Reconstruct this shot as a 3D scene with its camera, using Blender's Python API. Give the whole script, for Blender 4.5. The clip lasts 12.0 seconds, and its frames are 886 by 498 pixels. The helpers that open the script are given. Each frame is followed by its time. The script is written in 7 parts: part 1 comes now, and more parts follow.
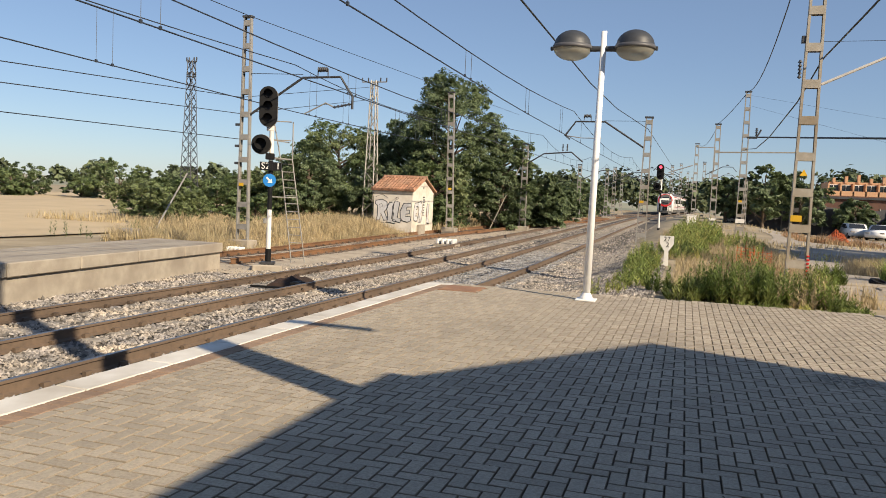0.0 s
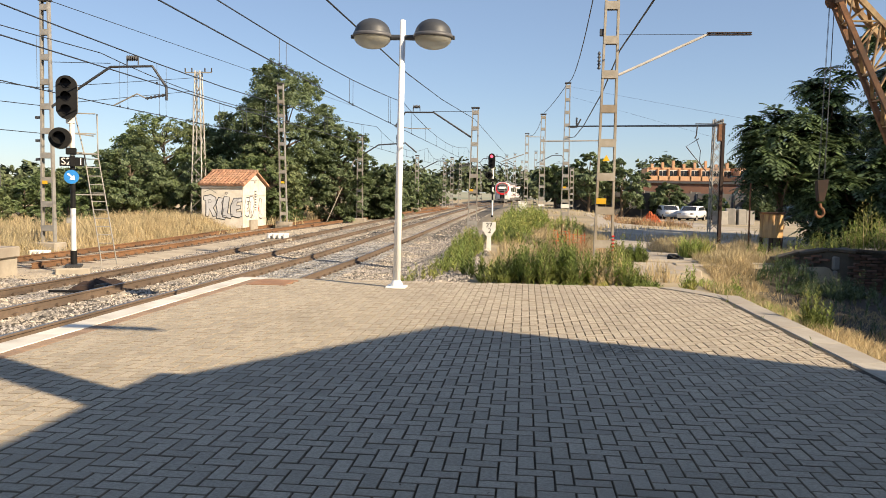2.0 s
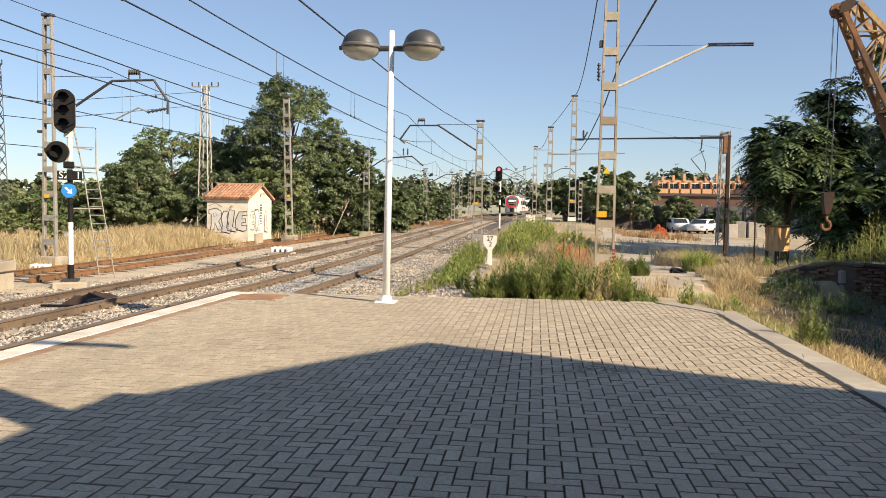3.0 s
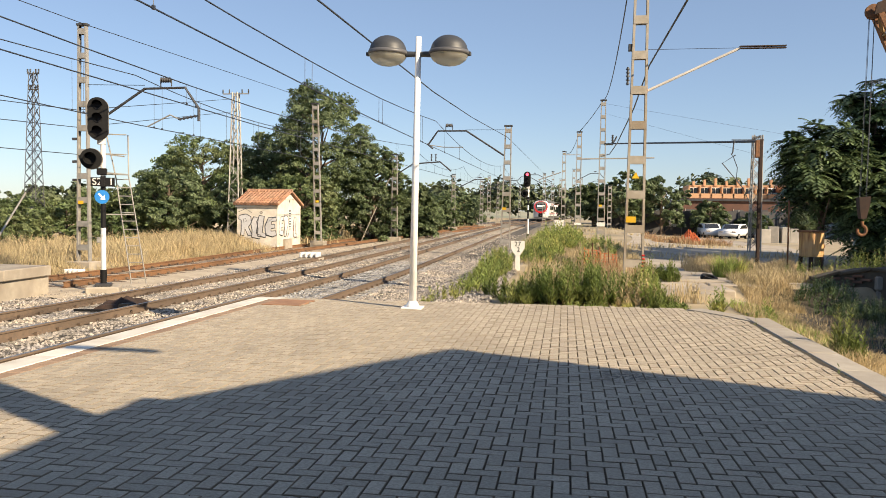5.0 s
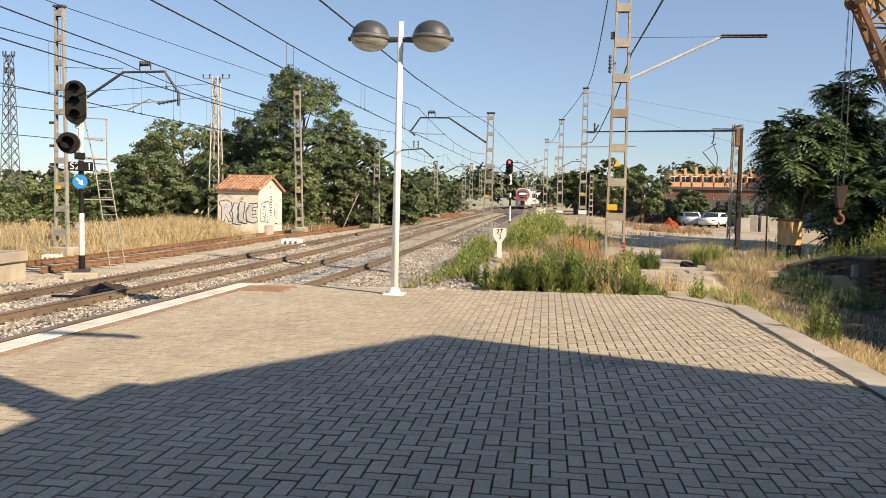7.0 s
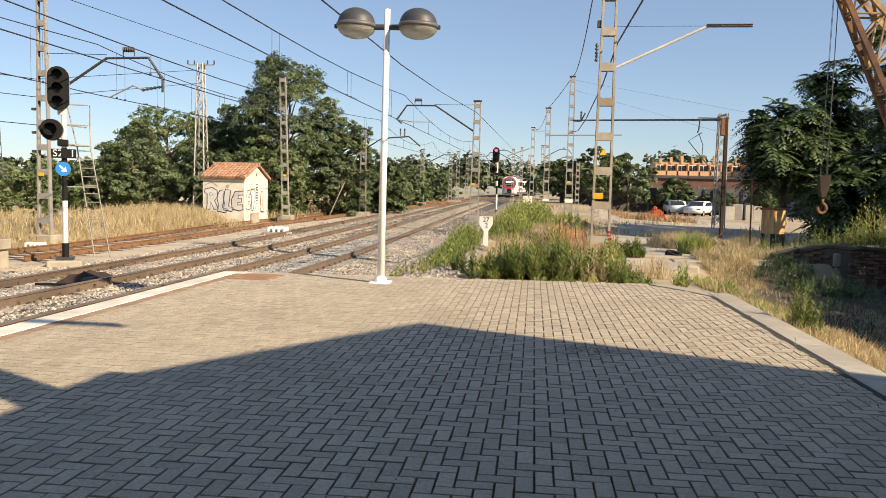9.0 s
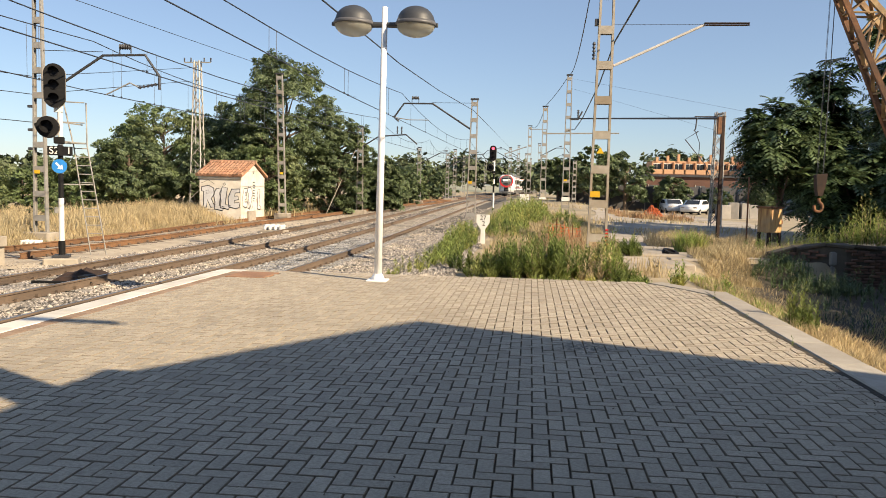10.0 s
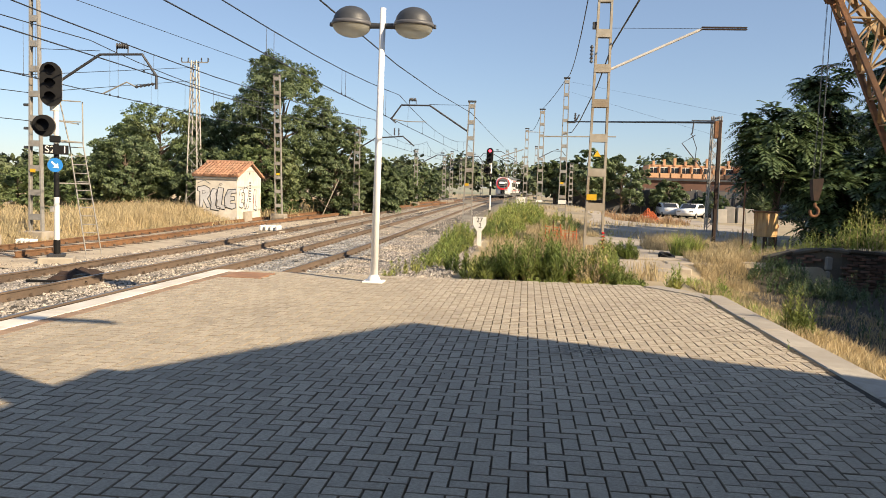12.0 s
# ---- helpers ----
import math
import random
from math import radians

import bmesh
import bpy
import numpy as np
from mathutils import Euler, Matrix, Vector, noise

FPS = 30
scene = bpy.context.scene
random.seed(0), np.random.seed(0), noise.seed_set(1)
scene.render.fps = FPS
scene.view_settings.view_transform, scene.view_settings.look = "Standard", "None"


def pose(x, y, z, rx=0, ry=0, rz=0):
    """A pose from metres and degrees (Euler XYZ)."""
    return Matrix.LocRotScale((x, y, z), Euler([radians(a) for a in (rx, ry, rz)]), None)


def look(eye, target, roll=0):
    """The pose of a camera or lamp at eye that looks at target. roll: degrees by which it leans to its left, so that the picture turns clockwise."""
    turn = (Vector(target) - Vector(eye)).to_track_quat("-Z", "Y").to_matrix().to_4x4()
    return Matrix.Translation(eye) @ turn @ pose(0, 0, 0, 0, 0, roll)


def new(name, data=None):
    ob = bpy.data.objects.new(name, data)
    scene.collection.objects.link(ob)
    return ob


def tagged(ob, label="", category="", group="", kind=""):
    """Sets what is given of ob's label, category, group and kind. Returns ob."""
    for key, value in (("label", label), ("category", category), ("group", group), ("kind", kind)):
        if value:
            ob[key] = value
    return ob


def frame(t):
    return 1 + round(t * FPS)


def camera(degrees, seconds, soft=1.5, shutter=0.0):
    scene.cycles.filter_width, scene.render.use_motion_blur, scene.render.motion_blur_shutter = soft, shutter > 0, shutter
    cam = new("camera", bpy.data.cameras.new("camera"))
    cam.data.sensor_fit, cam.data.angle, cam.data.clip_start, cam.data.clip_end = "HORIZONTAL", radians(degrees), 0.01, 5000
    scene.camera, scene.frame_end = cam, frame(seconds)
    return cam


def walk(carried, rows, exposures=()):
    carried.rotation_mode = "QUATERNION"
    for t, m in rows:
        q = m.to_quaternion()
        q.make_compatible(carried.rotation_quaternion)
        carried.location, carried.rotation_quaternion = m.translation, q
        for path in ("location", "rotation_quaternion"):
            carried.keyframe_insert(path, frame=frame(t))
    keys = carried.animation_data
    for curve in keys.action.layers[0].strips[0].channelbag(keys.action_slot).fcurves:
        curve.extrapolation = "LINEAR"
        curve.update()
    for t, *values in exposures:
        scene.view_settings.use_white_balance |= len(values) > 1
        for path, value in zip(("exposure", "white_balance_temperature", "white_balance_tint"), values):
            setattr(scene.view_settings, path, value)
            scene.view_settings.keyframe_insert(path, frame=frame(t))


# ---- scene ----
cam = camera(60.13, 12.0, 0.7)

# seconds, x, y, z, yaw to the left of +y, pitch, roll
PATH = [
    (0, 5.689, -0.494, 2.041, 17.459, -3.639, 2.582),
    (0.5, 5.650, -0.473, 2.030, 12.309, -3.427, 2.426),
    (1, 5.744, -0.456, 2.009, 7.886, -4.336, 0.911),
    (1.5, 6.089, -0.382, 1.987, 6.890, -4.176, 2.150),
    (2, 6.279, -0.312, 2.010, 6.036, -3.849, 0.985),
    (2.5, 6.412, -0.165, 2.018, 5.049, -3.108, 0.336),
    (3, 6.592, -0.030, 2.014, 6.924, -2.872, 0.897),
    (5, 6.612, 0.016, 2.018, 9.056, -2.506, 0.814),
    (5.5, 6.621, -0.005, 2.015, 9.085, -2.355, 1.013),
    (6, 6.627, 0.000, 2.006, 8.735, -2.582, 1.070),
    (6.5, 6.619, 0.001, 2.011, 8.259, -2.930, 1.071),
    (7, 6.618, 0.010, 2.006, 7.697, -3.433, 1.118),
    (9, 6.624, -0.008, 2.013, 6.674, -4.303, 1.252),
    (9.5, 6.620, -0.000, 2.007, 6.551, -4.377, 1.332),
    (10, 6.615, -0.010, 2.011, 6.425, -4.434, 1.342),
    (10.5, 6.620, -0.010, 2.013, 6.389, -4.385, 1.449),
    (11, 6.613, -0.008, 2.010, 6.222, -4.364, 1.604),
    (11.5, 6.613, -0.015, 2.008, 6.159, -4.263, 1.705),
    (12, 6.608, 0.007, 2.004, 6.138, -4.270, 1.781),
]


def aimed(x, y, z, yaw, pitch, roll):
    a, b = radians(yaw), radians(pitch)
    ahead = Vector((-math.sin(a) * math.cos(b), math.cos(a) * math.cos(b), math.sin(b)))
    eye = Vector((x, y, z))
    return look(eye, eye + ahead, roll)


walk(cam, [(t, aimed(*row)) for t, *row in PATH], [(0.0, 0.52, 6450, 12), (0.6, 0.63, 6520, 12), (1.6, 0.86, 6750, 12), (2.6, 0.92, 6800, 12), (12.0, 0.90, 6850, 12)])

# ---- light ----
SUN_DIR = Vector((0.8725, -0.4886, 0.60)).normalized()  # towards the sun
world = bpy.data.worlds.new("world")
scene.world = world
world.use_nodes = True
wn = world.node_tree.nodes
sky = wn.new("ShaderNodeTexSky")
sky.sky_type = "NISHITA"
sky.sun_disc = False
sky.sun_elevation = radians(31)
sky.sun_rotation = math.atan2(0.8725, -0.4886)
sky.altitude = 600
sky.air_density = 1.0
sky.dust_density = 0.6
sky.ozone_density = 3.0
wn["Background"].inputs["Strength"].default_value = 0.070
haze = wn.new("ShaderNodeMix")
haze.data_type = "RGBA"
haze.inputs["Factor"].default_value = 0.24
haze.inputs["B"].default_value = (3.9, 5.2, 7.6, 1)
world.node_tree.links.new(sky.outputs[0], haze.inputs["A"])
world.node_tree.links.new(haze.outputs["Result"], wn["Background"].inputs["Color"])
sun = new("sun", bpy.data.lights.new("sun", "SUN"))
sun.data.energy = 5.0
sun.data.angle = radians(0.5)
sun.data.color = (1.0, 0.845, 0.62)
sun.matrix_world = look(SUN_DIR * 60, (0, 0, 0))


# ---- materials ----
def mat(name, c1, c2=None, scale=6.0, rough=0.8, metal=0.0, bump=0.15, fine=40.0, c3=None, vary=0.0, big=0.6, translucent=0.0, stretch=1.0):
    """Two scales of noise between c1 and c2, stains of c3, fine bump; vary: lightness differs from piece to piece."""
    m = bpy.data.materials.new(name)
    m.use_nodes = True
    n, l = m.node_tree.nodes, m.node_tree.links
    b = n["Principled BSDF"]
    b.inputs["Roughness"].default_value = rough
    b.inputs["Metallic"].default_value = metal
    c2 = c2 or tuple(min(1, v * 0.75) for v in c1)
    co = n.new("ShaderNodeNewGeometry")
    n1 = n.new("ShaderNodeTexNoise")
    n1.inputs["Scale"].default_value = scale
    n1.inputs["Detail"].default_value = 6
    squeeze = n.new("ShaderNodeVectorMath")
    squeeze.operation = "MULTIPLY"
    squeeze.inputs[1].default_value = (1, 1, stretch)
    l.new(co.outputs["Position"], squeeze.inputs[0])
    l.new(squeeze.outputs[0], n1.inputs["Vector"])
    r1 = n.new("ShaderNodeValToRGB")
    r1.color_ramp.elements[0].position, r1.color_ramp.elements[1].position = 0.35, 0.68
    r1.color_ramp.elements[0].color, r1.color_ramp.elements[1].color = (*c1, 1), (*c2, 1)
    l.new(n1.outputs["Fac"], r1.inputs["Fac"])
    col = r1.outputs["Color"]
    n2 = n.new("ShaderNodeTexNoise")
    n2.inputs["Scale"].default_value = big
    n2.inputs["Detail"].default_value = 4
    l.new(co.outputs["Position"], n2.inputs["Vector"])
    r2 = n.new("ShaderNodeValToRGB")
    r2.color_ramp.elements[0].position, r2.color_ramp.elements[1].position = 0.45, 0.72
    mix = n.new("ShaderNodeMix")
    mix.data_type = "RGBA"
    l.new(n2.outputs["Fac"], r2.inputs["Fac"])
    l.new(r2.outputs["Color"], mix.inputs["Factor"])
    l.new(col, mix.inputs["A"])
    mix.inputs["B"].default_value = (*(c3 or tuple(v * 0.8 for v in c2)), 1)
    col = mix.outputs["Result"]
    if vary:
        info = n.new("ShaderNodeObjectInfo")
        add = n.new("ShaderNodeMath")
        add.operation = "ADD"
        l.new(info.outputs["Random"], add.inputs[0])
        l.new(co.outputs["Random Per Island"], add.inputs[1])
        fr = n.new("ShaderNodeMath")
        fr.operation = "FRACT"
        l.new(add.outputs[0], fr.inputs[0])
        mr = n.new("ShaderNodeMapRange")
        mr.inputs["To Min"].default_value, mr.inputs["To Max"].default_value = 1 - vary, 1 + vary
        l.new(fr.outputs[0], mr.inputs["Value"])
        hs = n.new("ShaderNodeHueSaturation")
        l.new(mr.outputs["Result"], hs.inputs["Value"])
        l.new(col, hs.inputs["Color"])
        col = hs.outputs["Color"]
    l.new(col, b.inputs["Base Color"])
    if bump:
        n3 = n.new("ShaderNodeTexNoise")
        n3.inputs["Scale"].default_value = fine
        n3.inputs["Detail"].default_value = 5
        l.new(co.outputs["Position"], n3.inputs["Vector"])
        bp = n.new("ShaderNodeBump")
        bp.inputs["Strength"].default_value = bump
        bp.inputs["Distance"].default_value = 0.02
        l.new(n3.outputs["Fac"], bp.inputs["Height"])
        l.new(bp.outputs["Normal"], b.inputs["Normal"])
    if translucent:
        tr = n.new("ShaderNodeBsdfTranslucent")
        l.new(col, tr.inputs["Color"])
        ms = n.new("ShaderNodeMixShader")
        ms.inputs[0].default_value = translucent
        l.new(b.outputs[0], ms.inputs[1])
        l.new(tr.outputs[0], ms.inputs[2])
        l.new(ms.outputs[0], n["Material Output"].inputs["Surface"])
    return m


def glow(name, color, strength):
    m = bpy.data.materials.new(name)
    m.use_nodes = True
    b = m.node_tree.nodes["Principled BSDF"]
    b.inputs["Base Color"].default_value = (*color, 1)
    b.inputs["Emission Color"].default_value = (*color, 1)
    b.inputs["Emission Strength"].default_value = strength
    return m


PAVER = mat("paver", (0.448, 0.388, 0.298), (0.33, 0.284, 0.22), 55, 0.86, bump=0.55, fine=110, c3=(0.345, 0.297, 0.23), vary=0.13, big=0.9)
PAVER_RED = mat("paver_red", (0.33, 0.225, 0.15), (0.27, 0.185, 0.125), 40, 0.86, bump=0.4, fine=120, vary=0.14)
JOINT = mat("joint_sand", (0.197, 0.163, 0.121), (0.143, 0.121, 0.0906), 14, 0.95, bump=0.3)
WHITE_SLAB = mat("white_slab", (0.664, 0.64, 0.583), (0.583, 0.551, 0.486), 5, 0.75, bump=0.15, c3=(0.453, 0.413, 0.348), vary=0.06, big=1.6)
# sides and bevels darkened in colour to dim the sunlit paver edges
PAVER_SIDE = mat("paver_side", (0.327, 0.271, 0.198), (0.265, 0.222, 0.164), 14, 0.95, bump=0.2)
KERB = mat("kerb_concrete", (0.401, 0.367, 0.311), (0.333, 0.303, 0.253), 7, 0.88, bump=0.25, c3=(0.288, 0.253, 0.209), vary=0.06)
CONCRETE = mat("concrete", (0.378, 0.333, 0.265), (0.303, 0.265, 0.212), 5, 0.9, bump=0.3, c3=(0.257, 0.219, 0.174), big=1.3)
CONCRETE_TOP = mat("concrete_top", (0.317, 0.293, 0.261), (0.261, 0.246, 0.222), 3, 0.9, bump=0.25)
STONE = mat("ballast_stone", (0.396, 0.341, 0.273), (0.166, 0.158, 0.15), 1.6, 0.9, bump=0.3, c3=(0.238, 0.222, 0.214), vary=0.6, big=0.9)
COVER_RUST = mat("rusted_cover_plate", (0.36, 0.20, 0.11), (0.28, 0.15, 0.085), 14, 0.8, 0.1, bump=0.3, c3=(0.22, 0.12, 0.07), big=2.0)
LAMP_POST = mat("lamp_post_white", (0.86, 0.86, 0.85), (0.82, 0.82, 0.80), 6, 0.4, bump=0.03, c3=(0.78, 0.77, 0.74))
STONE_GREY = mat("grey_ballast_stone", (0.31, 0.31, 0.31), (0.12, 0.125, 0.13), 1.6, 0.9, bump=0.3, c3=(0.22, 0.215, 0.21), vary=0.6, big=0.9)
BED = mat("ballast_bed", (0.119, 0.103, 0.0832), (0.0554, 0.0507, 0.0451), 16, 0.95, bump=0.8, fine=30, c3=(0.0792, 0.0697, 0.0594))
RAIL_SIDE = mat("rail_rust", (0.158, 0.11, 0.0748), (0.119, 0.0862, 0.0616), 12, 0.8, bump=0.2)
RAIL_TOP = mat("rail_steel", (0.30, 0.29, 0.29), (0.22, 0.21, 0.21), 20, 0.35, 0.9, bump=0.05)
RAIL_OLD = mat("rail_old_rust", (0.22, 0.11, 0.0484), (0.15, 0.0792, 0.0396), 12, 0.85, bump=0.3)
SLEEPER = mat("sleeper_concrete", (0.352, 0.317, 0.264), (0.238, 0.211, 0.176), 8, 0.9, vary=0.1)
SLEEPER_WOOD = mat("sleeper_wood", (0.12, 0.085, 0.06), (0.07, 0.05, 0.04), 12, 0.9, vary=0.2)
GALV = mat("galvanised_steel", (0.364, 0.348, 0.317), (0.285, 0.273, 0.25), 8, 0.55, 0.35, bump=0.08, c3=(0.285, 0.246, 0.198))
STEEL_TAN = mat("weathered_steel_paint", (0.396, 0.356, 0.293), (0.317, 0.282, 0.226), 6, 0.65, 0.15, bump=0.12, c3=(0.253, 0.198, 0.135))
DARK_STEEL = mat("dark_steel", (0.07, 0.073, 0.078), (0.05, 0.05, 0.054), 9, 0.55, 0.3, bump=0.1)
WIRE = mat("wire", (0.05, 0.06, 0.075), (0.04, 0.045, 0.055), 9, 0.5, 0.4, bump=0)
RUST = mat("rusted_steel", (0.26, 0.12, 0.055), (0.13, 0.07, 0.04), 7, 0.85, 0.1, bump=0.4, c3=(0.08, 0.05, 0.035))
RUST_YELLOW = mat("rusted_yellow_paint", (0.62, 0.40, 0.16), (0.22, 0.10, 0.045), 9, 0.8, bump=0.3, c3=(0.42, 0.30, 0.17), big=2.5, stretch=0.16)
CRANE_PAINT = mat("crane_ochre_paint", (0.44, 0.317, 0.167), (0.29, 0.176, 0.088), 5, 0.75, 0.1, bump=0.3, c3=(0.15, 0.0836, 0.0484), big=1.5)
WHITE_PAINT = mat("white_paint", (0.776, 0.757, 0.718), (0.698, 0.679, 0.64), 6, 0.5, bump=0.04, c3=(0.64, 0.611, 0.553))
BLACK_PAINT = mat("black_paint", (0.010, 0.010, 0.011), (0.016, 0.016, 0.016), 9, 0.55, bump=0.05)
BLUE_PAINT = mat("blue_enamel", (0.02, 0.22, 0.60), (0.02, 0.19, 0.52), 6, 0.4, bump=0)
YELLOW = mat("yellow_plate", (0.75, 0.45, 0.02), (0.65, 0.38, 0.02), 6, 0.5, bump=0)
LAMP_GREY = mat("lamp_grey", (0.046, 0.050, 0.056), (0.037, 0.040, 0.045), 8, 0.5, bump=0.05)
LAMP_RIM = mat("lamp_rim", (0.36, 0.33, 0.29), (0.29, 0.27, 0.24), 8, 0.55, bump=0.05)
LAMP_BOWL = mat("lamp_bowl", (0.72, 0.71, 0.64), (0.64, 0.63, 0.57), 5, 0.12, bump=0.02, translucent=0.7)
LAMP_BAND = mat("lamp_band", (0.10, 0.10, 0.105), (0.08, 0.08, 0.085), 8, 0.5, bump=0.05)
bowl_nodes = LAMP_BOWL.node_tree.nodes
clear = bowl_nodes.new("ShaderNodeBsdfTransparent")
clear.inputs["Color"].default_value = (0.92, 0.92, 0.86, 1)
blend = bowl_nodes.new("ShaderNodeMixShader")
blend.inputs[0].default_value = 0.22
LAMP_BOWL.node_tree.links.new(bowl_nodes["Material Output"].inputs["Surface"].links[0].from_socket, blend.inputs[1])
LAMP_BOWL.node_tree.links.new(clear.outputs[0], blend.inputs[2])
LAMP_BOWL.node_tree.links.new(blend.outputs[0], bowl_nodes["Material Output"].inputs["Surface"])
LENS = mat("dark_lens", (0.012, 0.012, 0.014), None, 5, 0.45, bump=0)
for m in (BLACK_PAINT, LENS):
    m.node_tree.nodes["Principled BSDF"].inputs["Specular IOR Level"].default_value = 0.12
RED_GLOW = glow("red_lamp", (1.0, 0.05, 0.08), 3.0)
RENDER_WALL = mat("hut_plaster", (0.664, 0.615, 0.534), (0.583, 0.534, 0.445), 3, 0.9, bump=0.25, c3=(0.502, 0.445, 0.356), big=1.4)
TILE = mat("roof_tile", (0.37, 0.195, 0.115), (0.28, 0.145, 0.09), 5, 0.85, bump=0.2, c3=(0.25, 0.16, 0.105), vary=0.25)
SPRAY_SILVER = mat("spray_silver", (0.62, 0.61, 0.60), (0.52, 0.51, 0.50), 6, 0.5, bump=0.05)
SPRAY_BLACK = mat("spray_black", (0.05, 0.05, 0.055), (0.08, 0.08, 0.085), 6, 0.6, bump=0.05)
EARTH = mat("dry_earth", (0.378, 0.311, 0.204), (0.288, 0.235, 0.151), 1.2, 0.95, bump=0.6, fine=9, c3=(0.227, 0.189, 0.128), big=0.25)
FIELD = mat("stubble_field", (0.52, 0.41, 0.255), (0.45, 0.355, 0.22), 0.35, 0.95, bump=0.5, fine=5, c3=(0.39, 0.31, 0.20), big=0.06)
LANE = mat("dusty_lane", (0.399, 0.348, 0.28), (0.306, 0.263, 0.212), 1.4, 0.95, bump=0.4, fine=14, c3=(0.245, 0.221, 0.186), big=0.35)
STRAW = mat("straw", (0.53, 0.431, 0.257), (0.424, 0.333, 0.189), 3, 0.9, bump=0, vary=0.28, translucent=0.3, c3=(0.378, 0.318, 0.189))
RED_STRAW = mat("russet_grass", (0.378, 0.212, 0.121), (0.378, 0.273, 0.151), 3, 0.9, bump=0, vary=0.25, translucent=0.3)
WEED = mat("weed_green", (0.285, 0.342, 0.095), (0.18, 0.247, 0.0618), 3, 0.7, bump=0, vary=0.45, translucent=0.4, c3=(0.4, 0.361, 0.114), big=1.2)
WEED_DEEP = mat("weed_deep_green", (0.186, 0.242, 0.0622), (0.117, 0.162, 0.0405), 3, 0.7, bump=0, vary=0.5, translucent=0.4, c3=(0.25, 0.25, 0.0782), big=1.2)
LEAF_A = mat("leaf_deep", (0.16, 0.203, 0.102), (0.112, 0.155, 0.0726), 0.8, 0.55, bump=0, vary=0.45, translucent=0.4, c3=(0.15, 0.194, 0.0823), big=0.3)
LEAF_B = mat("leaf_olive", (0.158, 0.21, 0.0858), (0.112, 0.158, 0.0606), 0.8, 0.55, bump=0, vary=0.45, translucent=0.4, c3=(0.196, 0.224, 0.0977), big=0.3)
LEAF_C = mat("leaf_dark_gloss", (0.125, 0.171, 0.0785), (0.0785, 0.121, 0.0508), 0.8, 0.27, bump=0, vary=0.45, translucent=0.18, big=0.3)
LEAF_FAR = mat("leaf_far", (0.114, 0.136, 0.066), (0.0792, 0.106, 0.0484), 0.2, 0.8, bump=0, vary=0.35, big=0.05)
BARK = mat("bark", (0.16, 0.115, 0.08), (0.10, 0.075, 0.055), 8, 0.95, bump=0.6)
BRICK = mat("old_brick", (0.225, 0.107, 0.0675), (0.146, 0.0788, 0.0562), 7, 0.9, bump=0.4, c3=(0.112, 0.0732, 0.0562), vary=0.35)
MORTAR = mat("old_mortar", (0.12, 0.102, 0.078), (0.084, 0.072, 0.057), 9, 0.95, bump=0.4)
ORANGE_WALL = mat("orange_render", (0.552, 0.322, 0.184), (0.502, 0.284, 0.158), 0.5, 0.9, bump=0.1, c3=(0.459, 0.276, 0.167), big=0.15)
BROWN_WALL = mat("brown_brick_wall", (0.14, 0.07, 0.049), (0.105, 0.056, 0.042), 0.8, 0.9, bump=0.1)
# wall grey taken down to hold the tree shade; shed doors share it
SHADED_GREY_WALL = mat("shade_dark_wall", (0.105, 0.098, 0.091), (0.0665, 0.0665, 0.0735), 0.45, 0.9, bump=0.15, c3=(0.049, 0.0525, 0.0665), big=0.8)
GLASS_DARK = mat("dark_glass", (0.02, 0.025, 0.03), (0.03, 0.033, 0.04), 2, 0.06, bump=0)
CAR_WHITE = mat("car_white", (0.78, 0.78, 0.78), (0.72, 0.72, 0.72), 2, 0.25, bump=0)
TRAIN_WHITE = mat("train_white", (0.78, 0.77, 0.75), (0.72, 0.71, 0.69), 1, 0.3, bump=0)
TRAIN_RED = mat("train_red", (0.62, 0.025, 0.02), (0.55, 0.022, 0.02), 1, 0.3, bump=0)
TRAIN_GREY = mat("train_grey", (0.11, 0.105, 0.10), (0.09, 0.088, 0.085), 1, 0.5, bump=0)
PURPLE = mat("train_purple", (0.12, 0.03, 0.16), (0.10, 0.028, 0.14), 1, 0.35, bump=0)
MESH_ORANGE = mat("orange_netting", (0.75, 0.20, 0.06), (0.65, 0.18, 0.07), 4, 0.7, bump=0, translucent=0.4)
# kerb gap soil; also the pit's sheet, dark for the shade lying there
SOIL_AND_SHADE = mat("soil_and_shade", (0.0524, 0.0431, 0.0308), (0.0339, 0.0283, 0.0209), 3, 0.95, bump=0.6, fine=12, c3=(0.0616, 0.0524, 0.0339))
ARM_PALE = mat("pale_arm_paint", (0.62, 0.59, 0.54), (0.52, 0.49, 0.44), 6, 0.6, 0.1, bump=0.08, c3=(0.42, 0.37, 0.30))
SAND = mat("pale_siding_sand", (0.47, 0.40, 0.30), (0.38, 0.32, 0.24), 6, 0.95, bump=0.6, fine=25, c3=(0.30, 0.25, 0.19), big=0.8)
DARK_RUST = mat("dark_rust", (0.051, 0.027, 0.018), (0.03, 0.0192, 0.0144), 7, 0.85, 0.1, bump=0.4)
SPRAY_RED = mat("spray_red", (0.50, 0.10, 0.05), (0.42, 0.09, 0.05), 6, 0.6, bump=0.05)
HILL = mat("far_hill", (0.317, 0.299, 0.211), (0.229, 0.246, 0.176), 0.02, 0.95, bump=0, big=0.006)


